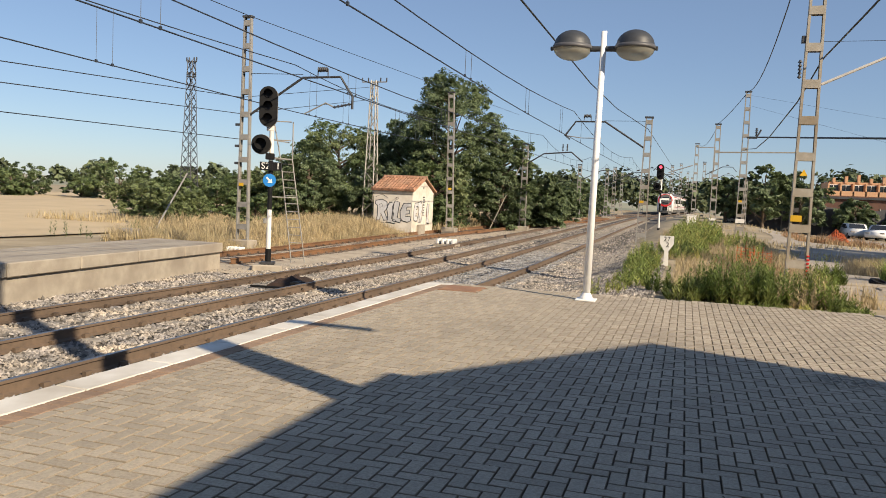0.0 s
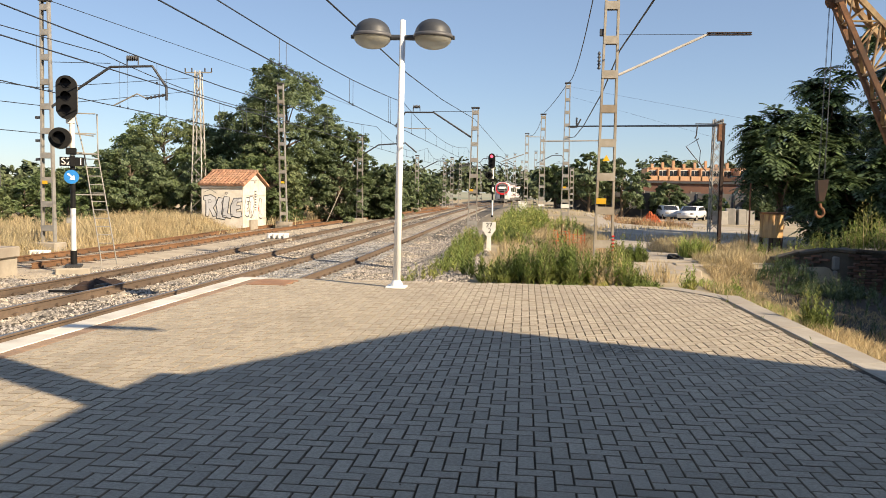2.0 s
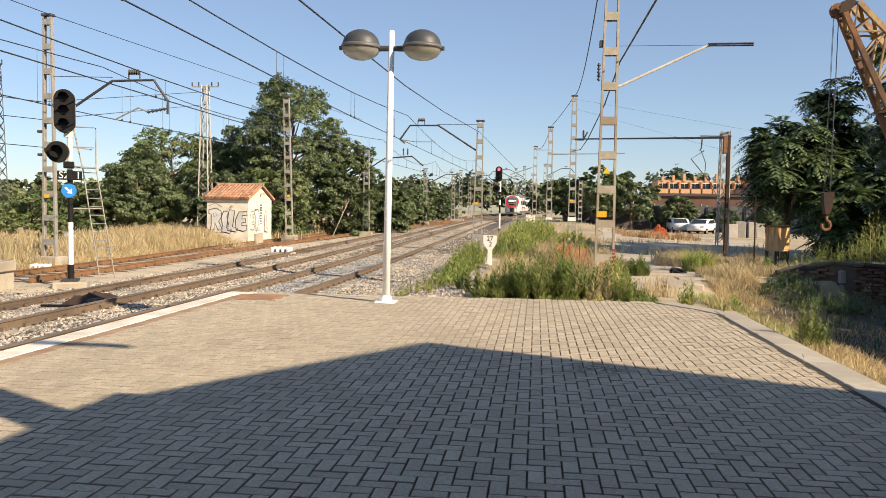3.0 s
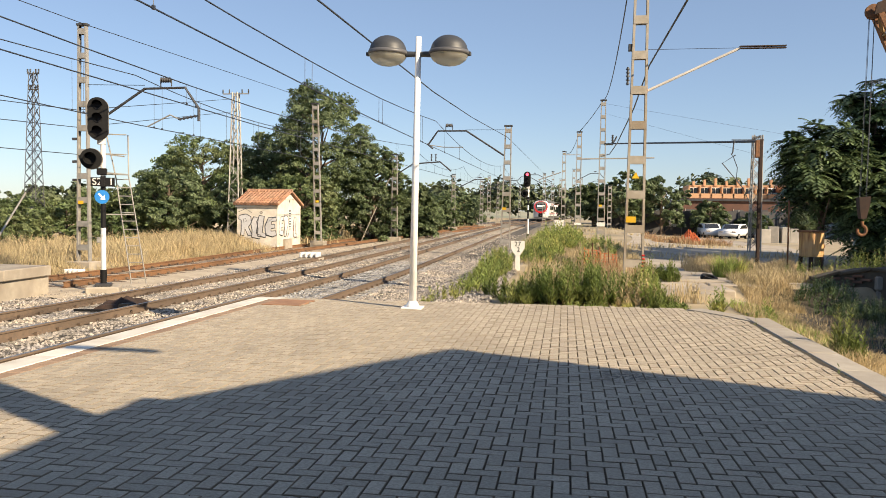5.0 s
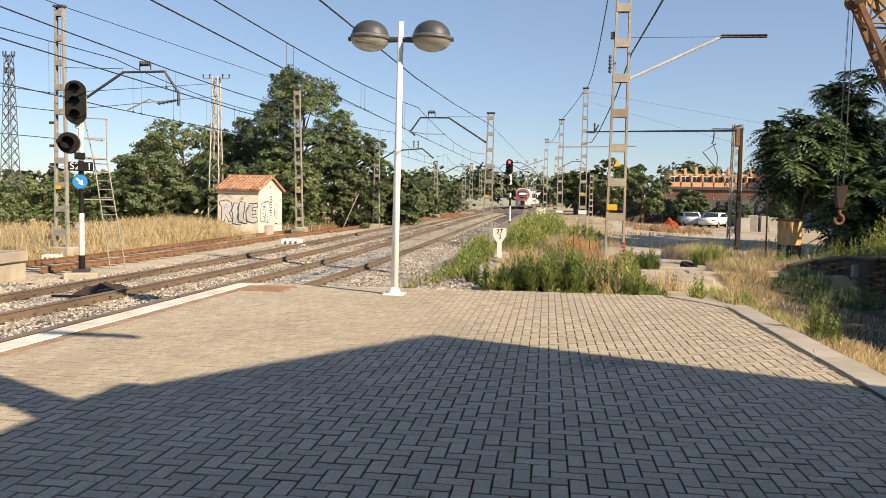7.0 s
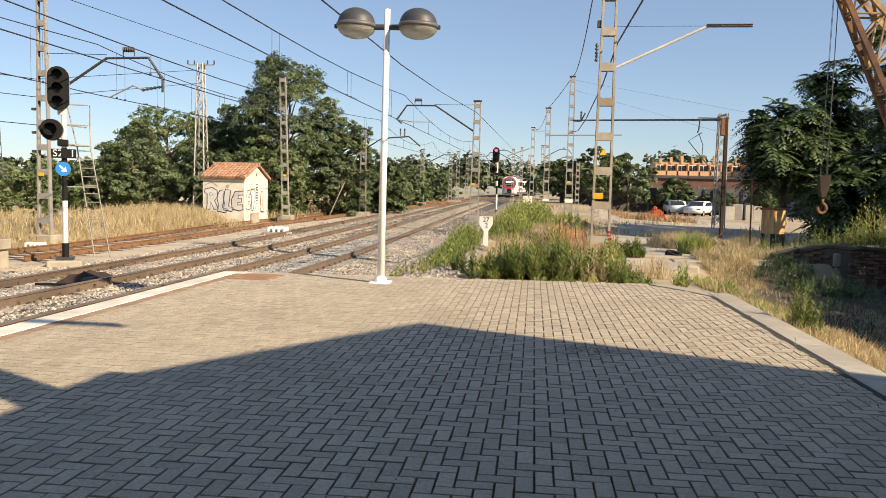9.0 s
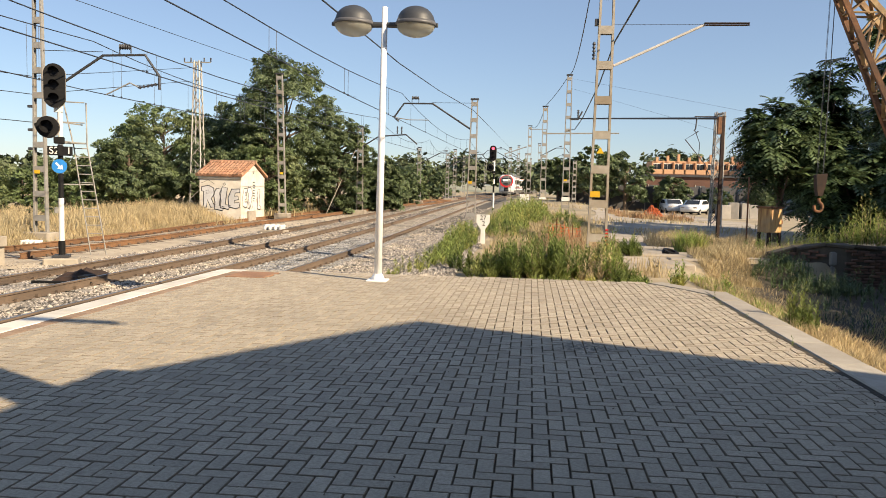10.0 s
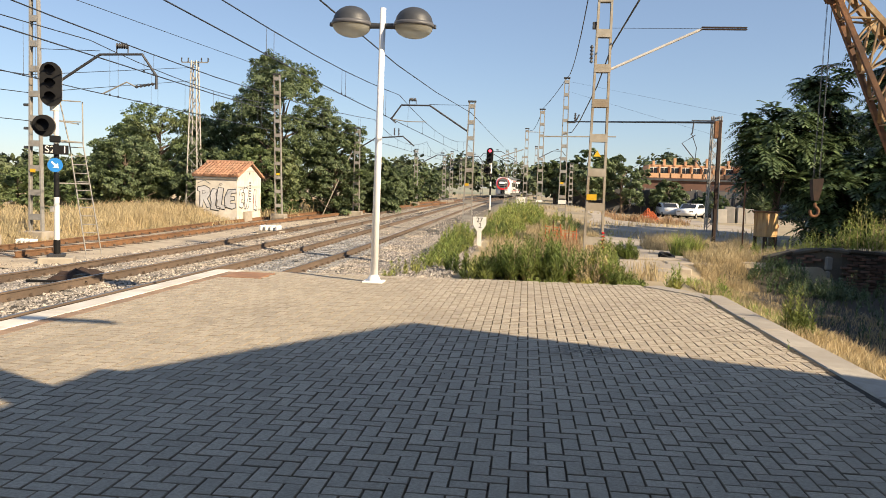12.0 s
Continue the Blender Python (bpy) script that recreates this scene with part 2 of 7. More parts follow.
def stain(m, at, r, color):
    """A dark speckled spill round a place."""
    n, l = m.node_tree.nodes, m.node_tree.links
    b = n["Principled BSDF"]
    old = b.inputs["Base Color"].links[0].from_socket
    geo = n.new("ShaderNodeNewGeometry")
    dist = n.new("ShaderNodeVectorMath")
    dist.operation = "DISTANCE"
    dist.inputs[1].default_value = at
    l.new(geo.outputs["Position"], dist.inputs[0])
    nz = n.new("ShaderNodeTexNoise")
    nz.inputs["Scale"].default_value = 22
    nz.inputs["Detail"].default_value = 8
    l.new(geo.outputs["Position"], nz.inputs["Vector"])
    fall = n.new("ShaderNodeMapRange")
    fall.inputs["From Min"].default_value, fall.inputs["From Max"].default_value = r, 0.0
    l.new(dist.outputs["Value"], fall.inputs["Value"])
    mul = n.new("ShaderNodeMath")
    mul.operation = "MULTIPLY"
    l.new(fall.outputs["Result"], mul.inputs[0])
    ramp_ = n.new("ShaderNodeMapRange")
    ramp_.inputs["From Min"].default_value, ramp_.inputs["From Max"].default_value = 0.42, 0.56
    l.new(nz.outputs["Fac"], ramp_.inputs["Value"])
    l.new(ramp_.outputs["Result"], mul.inputs[1])
    mix = n.new("ShaderNodeMix")
    mix.data_type = "RGBA"
    l.new(mul.outputs[0], mix.inputs["Factor"])
    l.new(old, mix.inputs["A"])
    mix.inputs["B"].default_value = (*color, 1)
    l.new(mix.outputs["Result"], b.inputs["Base Color"])


stain(PAVER, (7.2, 7.3, 0.54), 0.42, (0.04, 0.037, 0.033))
stain(PAVER, (4.9, 11.1, 0.54), 0.2, (0.16, 0.14, 0.11))


# ---- building helpers ----
def part(name, bm, material, parent=None, label="", smooth=False):
    me = bpy.data.meshes.new(name)
    bm.normal_update()
    bm.to_mesh(me)
    bm.free()
    me.materials.append(material)
    if smooth:
        me.polygons.foreach_set("use_smooth", [True] * len(me.polygons))
    ob = new(name, me)
    if parent:
        ob.parent = parent
    if label:
        ob["label"] = label
    return ob


def thing(name, label, category, at=(0, 0, 0), group="", turn=0.0):
    ob = new(name)
    ob.empty_display_size = 0.1
    ob.matrix_basis = pose(*at, 0, 0, turn)
    return tagged(ob, label, category, group)


def raw(name, verts, faces, material, parent=None, label="", smooth=False):
    me = bpy.data.meshes.new(name)
    me.from_pydata(np.asarray(verts).tolist(), [], faces if isinstance(faces, list) else faces.tolist())
    me.materials.append(material)
    if smooth:
        me.polygons.foreach_set("use_smooth", [True] * len(me.polygons))
    ob = new(name, me)
    if parent:
        ob.parent = parent
    if label:
        ob["label"] = label
    return ob


def box(bm, x0, x1, y0, y1, z0, z1, bevel=0.0):
    made = bmesh.ops.create_cube(bm, size=1.0, matrix=Matrix.LocRotScale(((x0 + x1) / 2, (y0 + y1) / 2, (z0 + z1) / 2), None, (x1 - x0, y1 - y0, z1 - z0)))
    if bevel:
        edges = list({e for v in made["verts"] for e in v.link_edges})
        bmesh.ops.bevel(bm, geom=edges, offset=bevel, segments=1, affect="EDGES")
    return bm


def boxed(x0, x1, y0, y1, z0, z1, bevel=0.0):
    return box(bmesh.new(), x0, x1, y0, y1, z0, z1, bevel)


def tube(bm, a, b, r0, r1=None, n=8):
    """A round, tapered bar from a to b."""
    a, b = Vector(a), Vector(b)
    d = b - a
    q = d.to_track_quat("Z", "Y").to_matrix().to_4x4()
    bmesh.ops.create_cone(bm, cap_ends=True, segments=n, radius1=r0, radius2=r0 if r1 is None else r1, depth=d.length, matrix=Matrix.Translation((a + b) / 2) @ q)
    return bm


def tubed(a, b, r0, r1=None, n=8):
    return tube(bmesh.new(), a, b, r0, r1, n)


def beam(bm, a, b, w, h):
    """A square bar from a to b, w wide and h deep."""
    a, b = Vector(a), Vector(b)
    d = b - a
    q = d.to_track_quat("Z", "Y").to_matrix().to_4x4()
    bmesh.ops.create_cube(bm, size=1.0, matrix=Matrix.Translation((a + b) / 2) @ q @ Matrix.Diagonal((w, h, d.length, 1)))
    return bm


def beamed(a, b, w, h):
    return beam(bmesh.new(), a, b, w, h)


def sweep(pts, r, n=6):
    """One round bar along a line of points."""
    bm = bmesh.new()
    pts = [Vector(p) for p in pts]
    rings = []
    for k, p in enumerate(pts):
        d = (pts[min(k + 1, len(pts) - 1)] - pts[max(k - 1, 0)]).normalized()
        u = d.cross(Vector((0.31, 0.17, 0.93))).normalized()
        v = d.cross(u)
        rings.append([bm.verts.new(p + (u * math.cos(2 * math.pi * j / n) + v * math.sin(2 * math.pi * j / n)) * r) for j in range(n)])
    for a, b in zip(rings, rings[1:]):
        for j in range(n):
            bm.faces.new((a[j], a[(j + 1) % n], b[(j + 1) % n], b[j]))
    bm.faces.new(rings[0][::-1])
    bm.faces.new(rings[-1])
    bmesh.ops.recalc_face_normals(bm, faces=bm.faces)
    return bm


def lathe(profile, n=24, at=(0, 0, 0), squash=1.0):
    """A turned body from (radius, height) pairs."""
    bm = bmesh.new()
    rings = []
    for r, z in profile:
        if r < 1e-4:
            rings.append([bm.verts.new((at[0], at[1], at[2] + z))])
        else:
            rings.append([bm.verts.new((at[0] + r * math.cos(2 * math.pi * k / n), at[1] + squash * r * math.sin(2 * math.pi * k / n), at[2] + z)) for k in range(n)])
    for a, b in zip(rings, rings[1:]):
        for k in range(n):
            q = [a[k % len(a)], a[(k + 1) % len(a)], b[(k + 1) % len(b)], b[k % len(b)]]
            q = list(dict.fromkeys(q))
            if len(q) > 2:
                bm.faces.new(q)
    return bm


def plate(points, y0, y1):
    """A flat plate from an outline of (x, z), y0 to y1 thick."""
    bm = bmesh.new()
    a = [bm.verts.new((x, y0, z)) for x, z in points]
    b = [bm.verts.new((x, y1, z)) for x, z in points]
    bm.faces.new(a)
    bm.faces.new(b[::-1])
    for k in range(len(a)):
        j = (k + 1) % len(a)
        bm.faces.new((a[j], a[k], b[k], b[j]))
    bmesh.ops.recalc_face_normals(bm, faces=bm.faces)
    return bm


def rounded(w, h, r, n=6, cx=0.0, cz=0.0):
    out = []
    for qx, qz, a0 in ((1, 1, 0), (-1, 1, 90), (-1, -1, 180), (1, -1, 270)):
        for k in range(n + 1):
            a = radians(a0 + 90 * k / n)
            out.append((cx + qx * (w / 2 - r) + r * math.cos(a), cz + qz * (h / 2 - r) + r * math.sin(a)))
    return out


def text_part(name, body, size, at, material, parent, label="", flip=0.0):
    cu = bpy.data.curves.new(name, "FONT")
    cu.body, cu.size, cu.align_x, cu.align_y, cu.extrude = body, size, "CENTER", "CENTER", 0.003
    tmp = bpy.data.objects.new(name, cu)
    scene.collection.objects.link(tmp)
    me = bpy.data.meshes.new_from_object(tmp.evaluated_get(bpy.context.evaluated_depsgraph_get()))
    bpy.data.objects.remove(tmp)
    me.materials.append(material)
    ob = new(name, me)
    ob.parent = parent
    ob.matrix_basis = pose(*at, 90, 0, flip)
    if label:
        ob["label"] = label
    return ob


def rise(y):
    """The line climbs gently away from the platforms."""
    if y < 25:
        return 0.0
    if y < 110:
        return 0.0115 * (y - 25)
    return 0.98 + 0.006 * (y - 110)


def bend(y):
    """How far the line swings to the right in the distance."""
    return 0.0 if y < 60 else 1.9 * ((y - 60) / 95) ** 2


def smooth(a, b, v):
    s = min(1, max(0, (v - a) / (b - a)))
    return s * s * (3 - 2 * s)


def land(x, y):
    """Height of the ground."""
    up = rise(min(y, 160))
    xt = x - bend(min(y, 200))
    right = -0.32 + 0.70 * smooth(1.9, 4.6, xt)
    left = -0.32 + 0.52 * smooth(-9.3, -11.2, xt)
    if x > 10:
        up *= 1 - 0.95 * smooth(10, 16, x)
        up -= 0.25 * smooth(12, 18, x) * smooth(45, 75, y)
    z = up + (right if xt > -3 else left)
    pit = smooth(9.9, 11.6, x) * (1 - smooth(17.9 + 1.7 * smooth(12.9, 13.7, x), 19.95, y)) * smooth(-30, -20, -x)
    z -= 0.55 * pit
    z += 0.35 * smooth(14.0, 15.2, x) * smooth(19.85, 20.05, y) * (1 - smooth(23.0, 27.0, y))
    far = math.hypot(x, y)
    if far > 25 and (x < -12 or x > 4):
        z += 0.10 * noise.noise((x * 0.12, y * 0.12, 0))
    if far > 300:
        z -= 0.004 * (far - 300)
    return z

# ---- setting: ground, field, lane, ballast ----
def sheet(name, xs, ys, height, material, label, lift=0.0):
    verts = [(x, y, height(x, y) + lift) for y in ys for x in xs]
    w = len(xs)
    faces = [(j * w + i, j * w + i + 1, (j + 1) * w + i + 1, (j + 1) * w + i) for j in range(len(ys) - 1) for i in range(w - 1)]
    ob = raw(name, verts, faces, material, smooth=True)
    return tagged(ob, label, "ground", kind="structure")


gx = [-3000, -1500, -700, -300, -160, -100, -70, -50, -40, -32, -26, -21, -17, -14, -12.5, -11.6, -11, -10.5, -10, -9.5, -9.1, -6, -3, 0, 1.6, 2.1, 2.6, 3.1, 3.6, 4.1, 4.6, 5.4, 6.4, 7.4, 8.4, 9.6, 10.1, 10.6, 11.1, 11.6, 12.3, 13, 13.6, 14.5, 16, 18, 20, 23, 27, 32, 40, 55, 80, 120, 200, 400, 1000, 3000]
gy = [-1500, -300, -60, -20, -5, 0, 4, 7, 10, 12.5, 13.5, 14.5, 16, 17.5, 18.4, 18.8, 19.2, 19.58, 19.68, 19.78, 19.88, 19.98, 20.08, 20.4, 20.7, 21, 22, 23, 25, 27, 30, 34, 38, 43, 49, 56, 64, 74, 86, 100, 120, 145, 175, 220, 300, 450, 800, 1500, 3200]
sheet("ground", gx, gy, land, EARTH, "dry earth with sparse straw-coloured grass around the railway")
sheet("field", [-400, -200, -100, -60, -45, -36, -29, -24, -20, -17, -15], [-20, 0, 8, 14, 20, 26, 33, 41, 50, 60, 72, 86], lambda x, y: land(x, y) + 0.05, FIELD, "harvested golden stubble field beyond the tracks")
lane_ob = sheet("dirt_lane", [9.3, 10.2, 11.2, 12.3, 13.4, 14.6, 16, 18], [20.6, 22, 23, 25, 27, 30, 34, 38, 43, 49, 56, 64, 74, 86], land, LANE, "dusty pale lane with broken paving", 0.012)
for v in lane_ob.data.vertices:
    y = v.co.y
    v.co.x += 0.055 * (y - 24) + 0.5 * math.sin(y * 0.35 + v.co.x * 0.2)
    v.co.z = land(v.co.x, y) + 0.02


# dark sheet over the pit's earth, with the trees' shade in its colour
sheet("sunken_ground", [11.35, 12, 12.8, 13.6, 14.4, 15.2, 16.5, 18, 20, 23, 26], [3, 5, 7, 9, 11, 13, 15, 17, 18.4, 19.2, 19.58], land, SOIL_AND_SHADE, "sunken ground below the ramp, its soil darkened to carry the shade", 0.02)


def bed_height(x, y):
    xt = x - bend(y)
    z = rise(y) - 0.215
    for c in (0.0, -3.4):
        z = max(z, rise(y) - 0.195 - 0.25 * max(0, abs(xt - c) - 1.35))
    return z + 0.012 * noise.noise((x * 3, y * 3, 0))


bx = np.linspace(-10.2, 3.0, 45)
by = [-20, -8, -2, 1, 3, *np.arange(4.5, 30, 0.6), *np.arange(30, 60, 2.0), *np.arange(60, 262, 6.0)]
bed = sheet("ballast_bed", list(bx), by, bed_height, BED, "crushed grey and tan stone ballast bed under the tracks")
for v in bed.data.vertices:
    v.co.x += bend(v.co.y)

sand = sheet("siding_sand", list(np.linspace(-10.3, -5.2, 12)), [17.4, 18.5, 20, 22, 24, 27, 30, 34, 38, 42, 46, 50, 55, 60], lambda x, y: bed_height(x, y) + 0.03 - 0.06 * smooth(-5.9, -5.2, x), SAND, "pale sandy ground around the rusty siding")
for v in sand.data.vertices:
    v.co.x += 4.8 * smooth(34, 100, v.co.y)

# far rolling hills
hv, hf = [], []
for k in range(61):
    a = radians(-110 + 220 * k / 60)
    r = 1900
    h = 10 + 16 * noise.noise((k * 0.17, 3, 0)) + 14 * (1 if k < 18 else 0.3)
    x, y = r * math.sin(a), r * math.cos(a)
    hv += [(x * 0.7, y * 0.7, -8), (x, y, max(2, h)), (x * 1.3, y * 1.3, -8)]
for k in range(60):
    for j in range(2):
        hf.append((3 * k + j, 3 * k + 3 + j, 3 * k + 4 + j, 3 * k + 1 + j))
tagged(raw("backdrop", hv, hf, HILL, smooth=True), "low hazy olive hills on the horizon", "hills", kind="structure")


# ---- tracks ----
def rail_profile(scale=1.0):
    return [(-0.07, -0.17), (0.07, -0.17), (0.07, -0.155), (0.012, -0.135), (0.012, -0.045), (0.036, -0.032), (0.036, -0.004), (0.028, 0.0), (-0.028, 0.0), (-0.036, -0.004), (-0.036, -0.032), (-0.012, -0.045), (-0.012, -0.135), (-0.07, -0.155)]


def along(x_of, ys):
    return [Vector((x_of(y), y, rise(y))) for y in ys]


def rail(name, x_of, ys, material, parent):
    prof = rail_profile()
    bm = bmesh.new()
    rings = [[bm.verts.new((p.x + a, p.y, p.z + b)) for a, b in prof] for p in along(x_of, ys)]
    n = len(prof)
    for r0, r1 in zip(rings, rings[1:]):
        for k in range(n):
            bm.faces.new((r0[k], r0[(k + 1) % n], r1[(k + 1) % n], r1[k]))
    bm.faces.new(rings[0])
    bm.faces.new(rings[-1][::-1])
    bmesh.ops.recalc_face_normals(bm, faces=bm.faces)
    ob = part(name, bm, material, parent)
    if material is RAIL_SIDE:
        ob.data.materials.append(RAIL_TOP)
        for p in ob.data.polygons:
            if p.normal.z > 0.9 and p.center.z - rise(p.center.y) > -0.01:
                p.material_index = 1
    return ob


def clip_pair(bm, x, y, z):
    for s in (-1, 1):
        box(bm, x + s * 0.095 - 0.028, x + s * 0.095 + 0.028, y - 0.05, y + 0.05, z - 0.165, z - 0.105)


def track(label, x_of, y0, y1, rail_mat, sleeper_mat, step=0.6, near=40.0):
    th = thing("railway_track", label, "railway track")
    ys = [y0] + [y for y in np.arange(-20, 262, 4.0) if y0 < y < y1] + [y1]
    for s in (-1, 1):
        rail("rail", lambda y, s=s: x_of(y) + s * 0.8675, ys, rail_mat, th)
    base = boxed(-1.3, 1.3, -0.13, 0.13, -0.30, -0.172, 0.015)
    first = part("sleeper", base, sleeper_mat, th)
    y = y0 + 0.4
    first.location = (x_of(y), y, rise(y))
    clips = bmesh.new()
    count = 0
    while y < min(y1, 105):
        if count:
            o = first.copy()
            scene.collection.objects.link(o)
            o.location = (x_of(y), y, rise(y) + random.uniform(-0.008, 0.004))
        if y < near:
            for s in (-1, 1):
                clip_pair(clips, x_of(y) + s * 0.8675, y, rise(y))
        y += step
        count += 1
    tagged(part("fastening", clips, RAIL_SIDE, th), kind="stuff")
    return th


track("main line track with worn shiny rails in pale ballast", lambda y: bend(y), -16, 258, RAIL_SIDE, SLEEPER)
track("second main track with brown rusty rails in ballast", lambda y: -3.4 + bend(y), -16, 258, RAIL_SIDE, SLEEPER)
track("rusty dead-end siding on timber sleepers", lambda y: -8.2 + 4.8 * smooth(34, 100, y) + bend(y), 19.6, 99, RAIL_OLD, SLEEPER_WOOD, 0.65)
track("rusty loop track joining through a turnout", lambda y: -3.4 - 4.2 * smooth(120, 44, y) + bend(y), 46, 118, RAIL_OLD, SLEEPER_WOOD, 0.65)

# loose ballast stones, denser near the platforms
rng = np.random.default_rng(5)


def stones(name, count, xr, yr, size, bias=1.6, material=STONE, label="loose angular grey and tan ballast stones between the rails"):
    v0 = np.array([(1, 0, 0), (-0.9, 0.2, 0), (0.1, 0.9, 0.1), (0, -1, 0.05), (0.1, 0, 0.75), (0, 0.1, -0.7)])
    f0 = np.array([(0, 2, 4), (2, 1, 4), (1, 3, 4), (3, 0, 4), (3, 1, 5), (0, 3, 5)])
    x = rng.uniform(*xr, count)
    y = yr[0] + (yr[1] - yr[0]) * rng.random(count) ** bias
    keep = np.ones(count, bool)
    for c in (0.0, -3.4):
        for s in (-1, 1):
            keep &= np.abs(x - c - s * 0.8675) > 0.085
    x, y = x[keep], y[keep]
    n = len(x)
    s = rng.uniform(size * 0.55, size * 1.25, n)
    a = rng.uniform(0, 2 * np.pi, n)
    sh = rng.uniform(0.6, 1.1, (n, 1, 3)) * s[:, None, None]
    v = (v0[None] + rng.normal(0, 0.16, (n, 6, 3))) * sh
    c, sn = np.cos(a)[:, None], np.sin(a)[:, None]
    px = v[..., 0] * c - v[..., 1] * sn + x[:, None] + np.array([bend(q) for q in y])[:, None]
    py = v[..., 0] * sn + v[..., 1] * c + y[:, None]
    z = np.array([max(bed_height(p, q), land(p, q) if p > 1.9 else -9) for p, q in zip(x, y)]) + s * 0.22
    pz = v[..., 2] + z[:, None]
    verts = np.stack([px, py, pz], -1).reshape(-1, 3)
    faces = (f0[None] + 6 * np.arange(n)[:, None, None]).reshape(-1, 3)
    tagged(raw(name, verts, faces, material), label, "ballast", kind="stuff")


stones("ballast_stones", 40000, (-5.7, -0.85), (5.0, 34.0), 0.043, 1.5)
stones("ballast_stones", 22000, (-0.95, 1.35), (5.0, 34.0), 0.043, 1.5, STONE_GREY, "blue-grey ballast stones in the track beside the platform")
stones("ballast_stones", 22000, (1.3, 5.2), (12.9, 36.0), 0.052, 1.5)
stones("ballast_stones", 5000, (-7.0, -5.5), (5.0, 19.0), 0.045, 1.3)
stones("ballast_stones", 2500, (-10.0, -6.0), (17.0, 36.0), 0.04, 1.3)
stones("ballast_stones", 9000, (-6.5, 3.0), (32.0, 70.0), 0.055, 1.2)

# ---- the platform that the camera stands on ----
TOP = 0.54
plat = tagged(part("platform", plate([(1.45, -12), (1.45, 12.78), (8.62, 13.10), (9.30, 12.05), (9.62, 11.7), (9.62, -12)], 0, 1), JOINT), "station platform paved with beige herringbone block pavers", "platform", kind="structure")
for v in plat.data.vertices:
    x, side, y = v.co
    v.co = (x, y, TOP - 0.03 if side < 0.5 else -0.7)
plat.data.flip_normals()
plat_face = tagged(part("platform_wall", boxed(1.40, 1.46, -12, 12.7, -0.6, TOP - 0.15), CONCRETE), "grey concrete retaining wall below the platform edge", "wall", kind="structure")

# ---- the far platform ----
far_plat = thing("side_platform", "low concrete platform with a projecting coping across the tracks", "platform")
far_plat["kind"] = "structure"


def fx(y):
    return -4.75 - 0.11 * y


seg = np.linspace(-14, 18.3, 17)
for a, b in zip(seg, seg[1:]):
    bm = bmesh.new()
    q = [(fx(a), a), (fx(b) , b), (fx(b) - 2.3, b), (fx(a) - 2.3, a)]
    g = 0.008
    lo = [bm.verts.new((x, y + (g if y == a else -g), 0.29)) for x, y in q]
    hi = [bm.verts.new((x, y + (g if y == a else -g), 0.56)) for x, y in q]
    bm.faces.new(lo)
    bm.faces.new(hi[::-1])
    for k in range(4):
        bm.faces.new((lo[k], hi[k], hi[(k + 1) % 4], lo[(k + 1) % 4]))
    bmesh.ops.recalc_face_normals(bm, faces=bm.faces)
    bmesh.ops.bevel(bm, geom=list(bm.edges), offset=0.02, segments=1, affect="EDGES")
    part("coping_slab", bm, CONCRETE, far_plat)
    bm = bmesh.new()
    q = [(fx(a) - 0.09, a), (fx(b) - 0.09, b), (fx(b) - 2.2, b), (fx(a) - 2.2, a)]
    lo = [bm.verts.new((x, y, -0.5)) for x, y in q]
    hi = [bm.verts.new((x, y, 0.29)) for x, y in q]
    for k in range(4):
        bm.faces.new((lo[k], hi[k], hi[(k + 1) % 4], lo[(k + 1) % 4]))
    bmesh.ops.recalc_face_normals(bm, faces=bm.faces)
    part("wall_panel", bm, CONCRETE, far_plat)

# ---- station building behind the camera, which casts the shade ----
A, B, R = Vector((9.65, 1.64, 4.91)), Vector((22.5, 0.34, 4.91)), Vector((16.1, 2.40, 7.91))
back = Vector((0, -16, 0))
house = thing("station_building", "station building with a pitched tiled roof behind the platform", "building")
bm = bmesh.new()
top = [bm.verts.new(p) for p in (A, R, B, A + back, R + back, B + back)]
low = [bm.verts.new(p.co - Vector((0, 0, 0.22))) for p in top]
for i, j in ((0, 1), (1, 2)):
    bm.faces.new((top[i], top[j], top[j + 3], top[i + 3]))
    bm.faces.new((low[i], low[j], low[j + 3], low[i + 3]))
for i, j in ((0, 1), (1, 2), (3, 4), (4, 5), (0, 3), (2, 5)):
    bm.faces.new((top[i], top[j], low[j], low[i]))
bmesh.ops.recalc_face_normals(bm, faces=bm.faces)
part("roof", bm, TILE, house)
bm = plate([(10.2, 0), (10.2, 4.82), (16.1, 7.57), (21.9, 4.67), (21.9, 0)], 1.04, 1.34)
for v in bm.verts:
    v.co.y -= 0.1 * (v.co.x - 9.65)
part("gable_wall", bm, BROWN_WALL, house)
# unseen block added to cast the step in the roof's shadow edge
part("eave_end", boxed(9.67, 10.0, 1.14, 2.04, 4.67, 4.92, 0.02), TILE, house)
# unseen canopy with brackets, added to keep sky light off the near paving
part("shade_canopy", boxed(7.8, 10.18, -3.28, 2.5, 3.48, 3.62, 0.02), BROWN_WALL, house, "unseen dark canopy added to block sky light")
for y in (-2.6, -0.2, 2.2):
    part("shade_canopy_bracket", beamed((10.2, y, 2.6), (8.6, y, 3.48), 0.09, 0.12), DARK_STEEL, house)
part("side_wall", boxed(10.2, 10.5, -14.2, 0.94, 0, 4.82), BROWN_WALL, house)
part("side_wall", boxed(21.6, 21.9, -14.2, -0.16, 0, 4.67), BROWN_WALL, house)
part("back_wall", boxed(10.5, 21.6, -14.2, -13.9, 0, 4.67), BROWN_WALL, house)
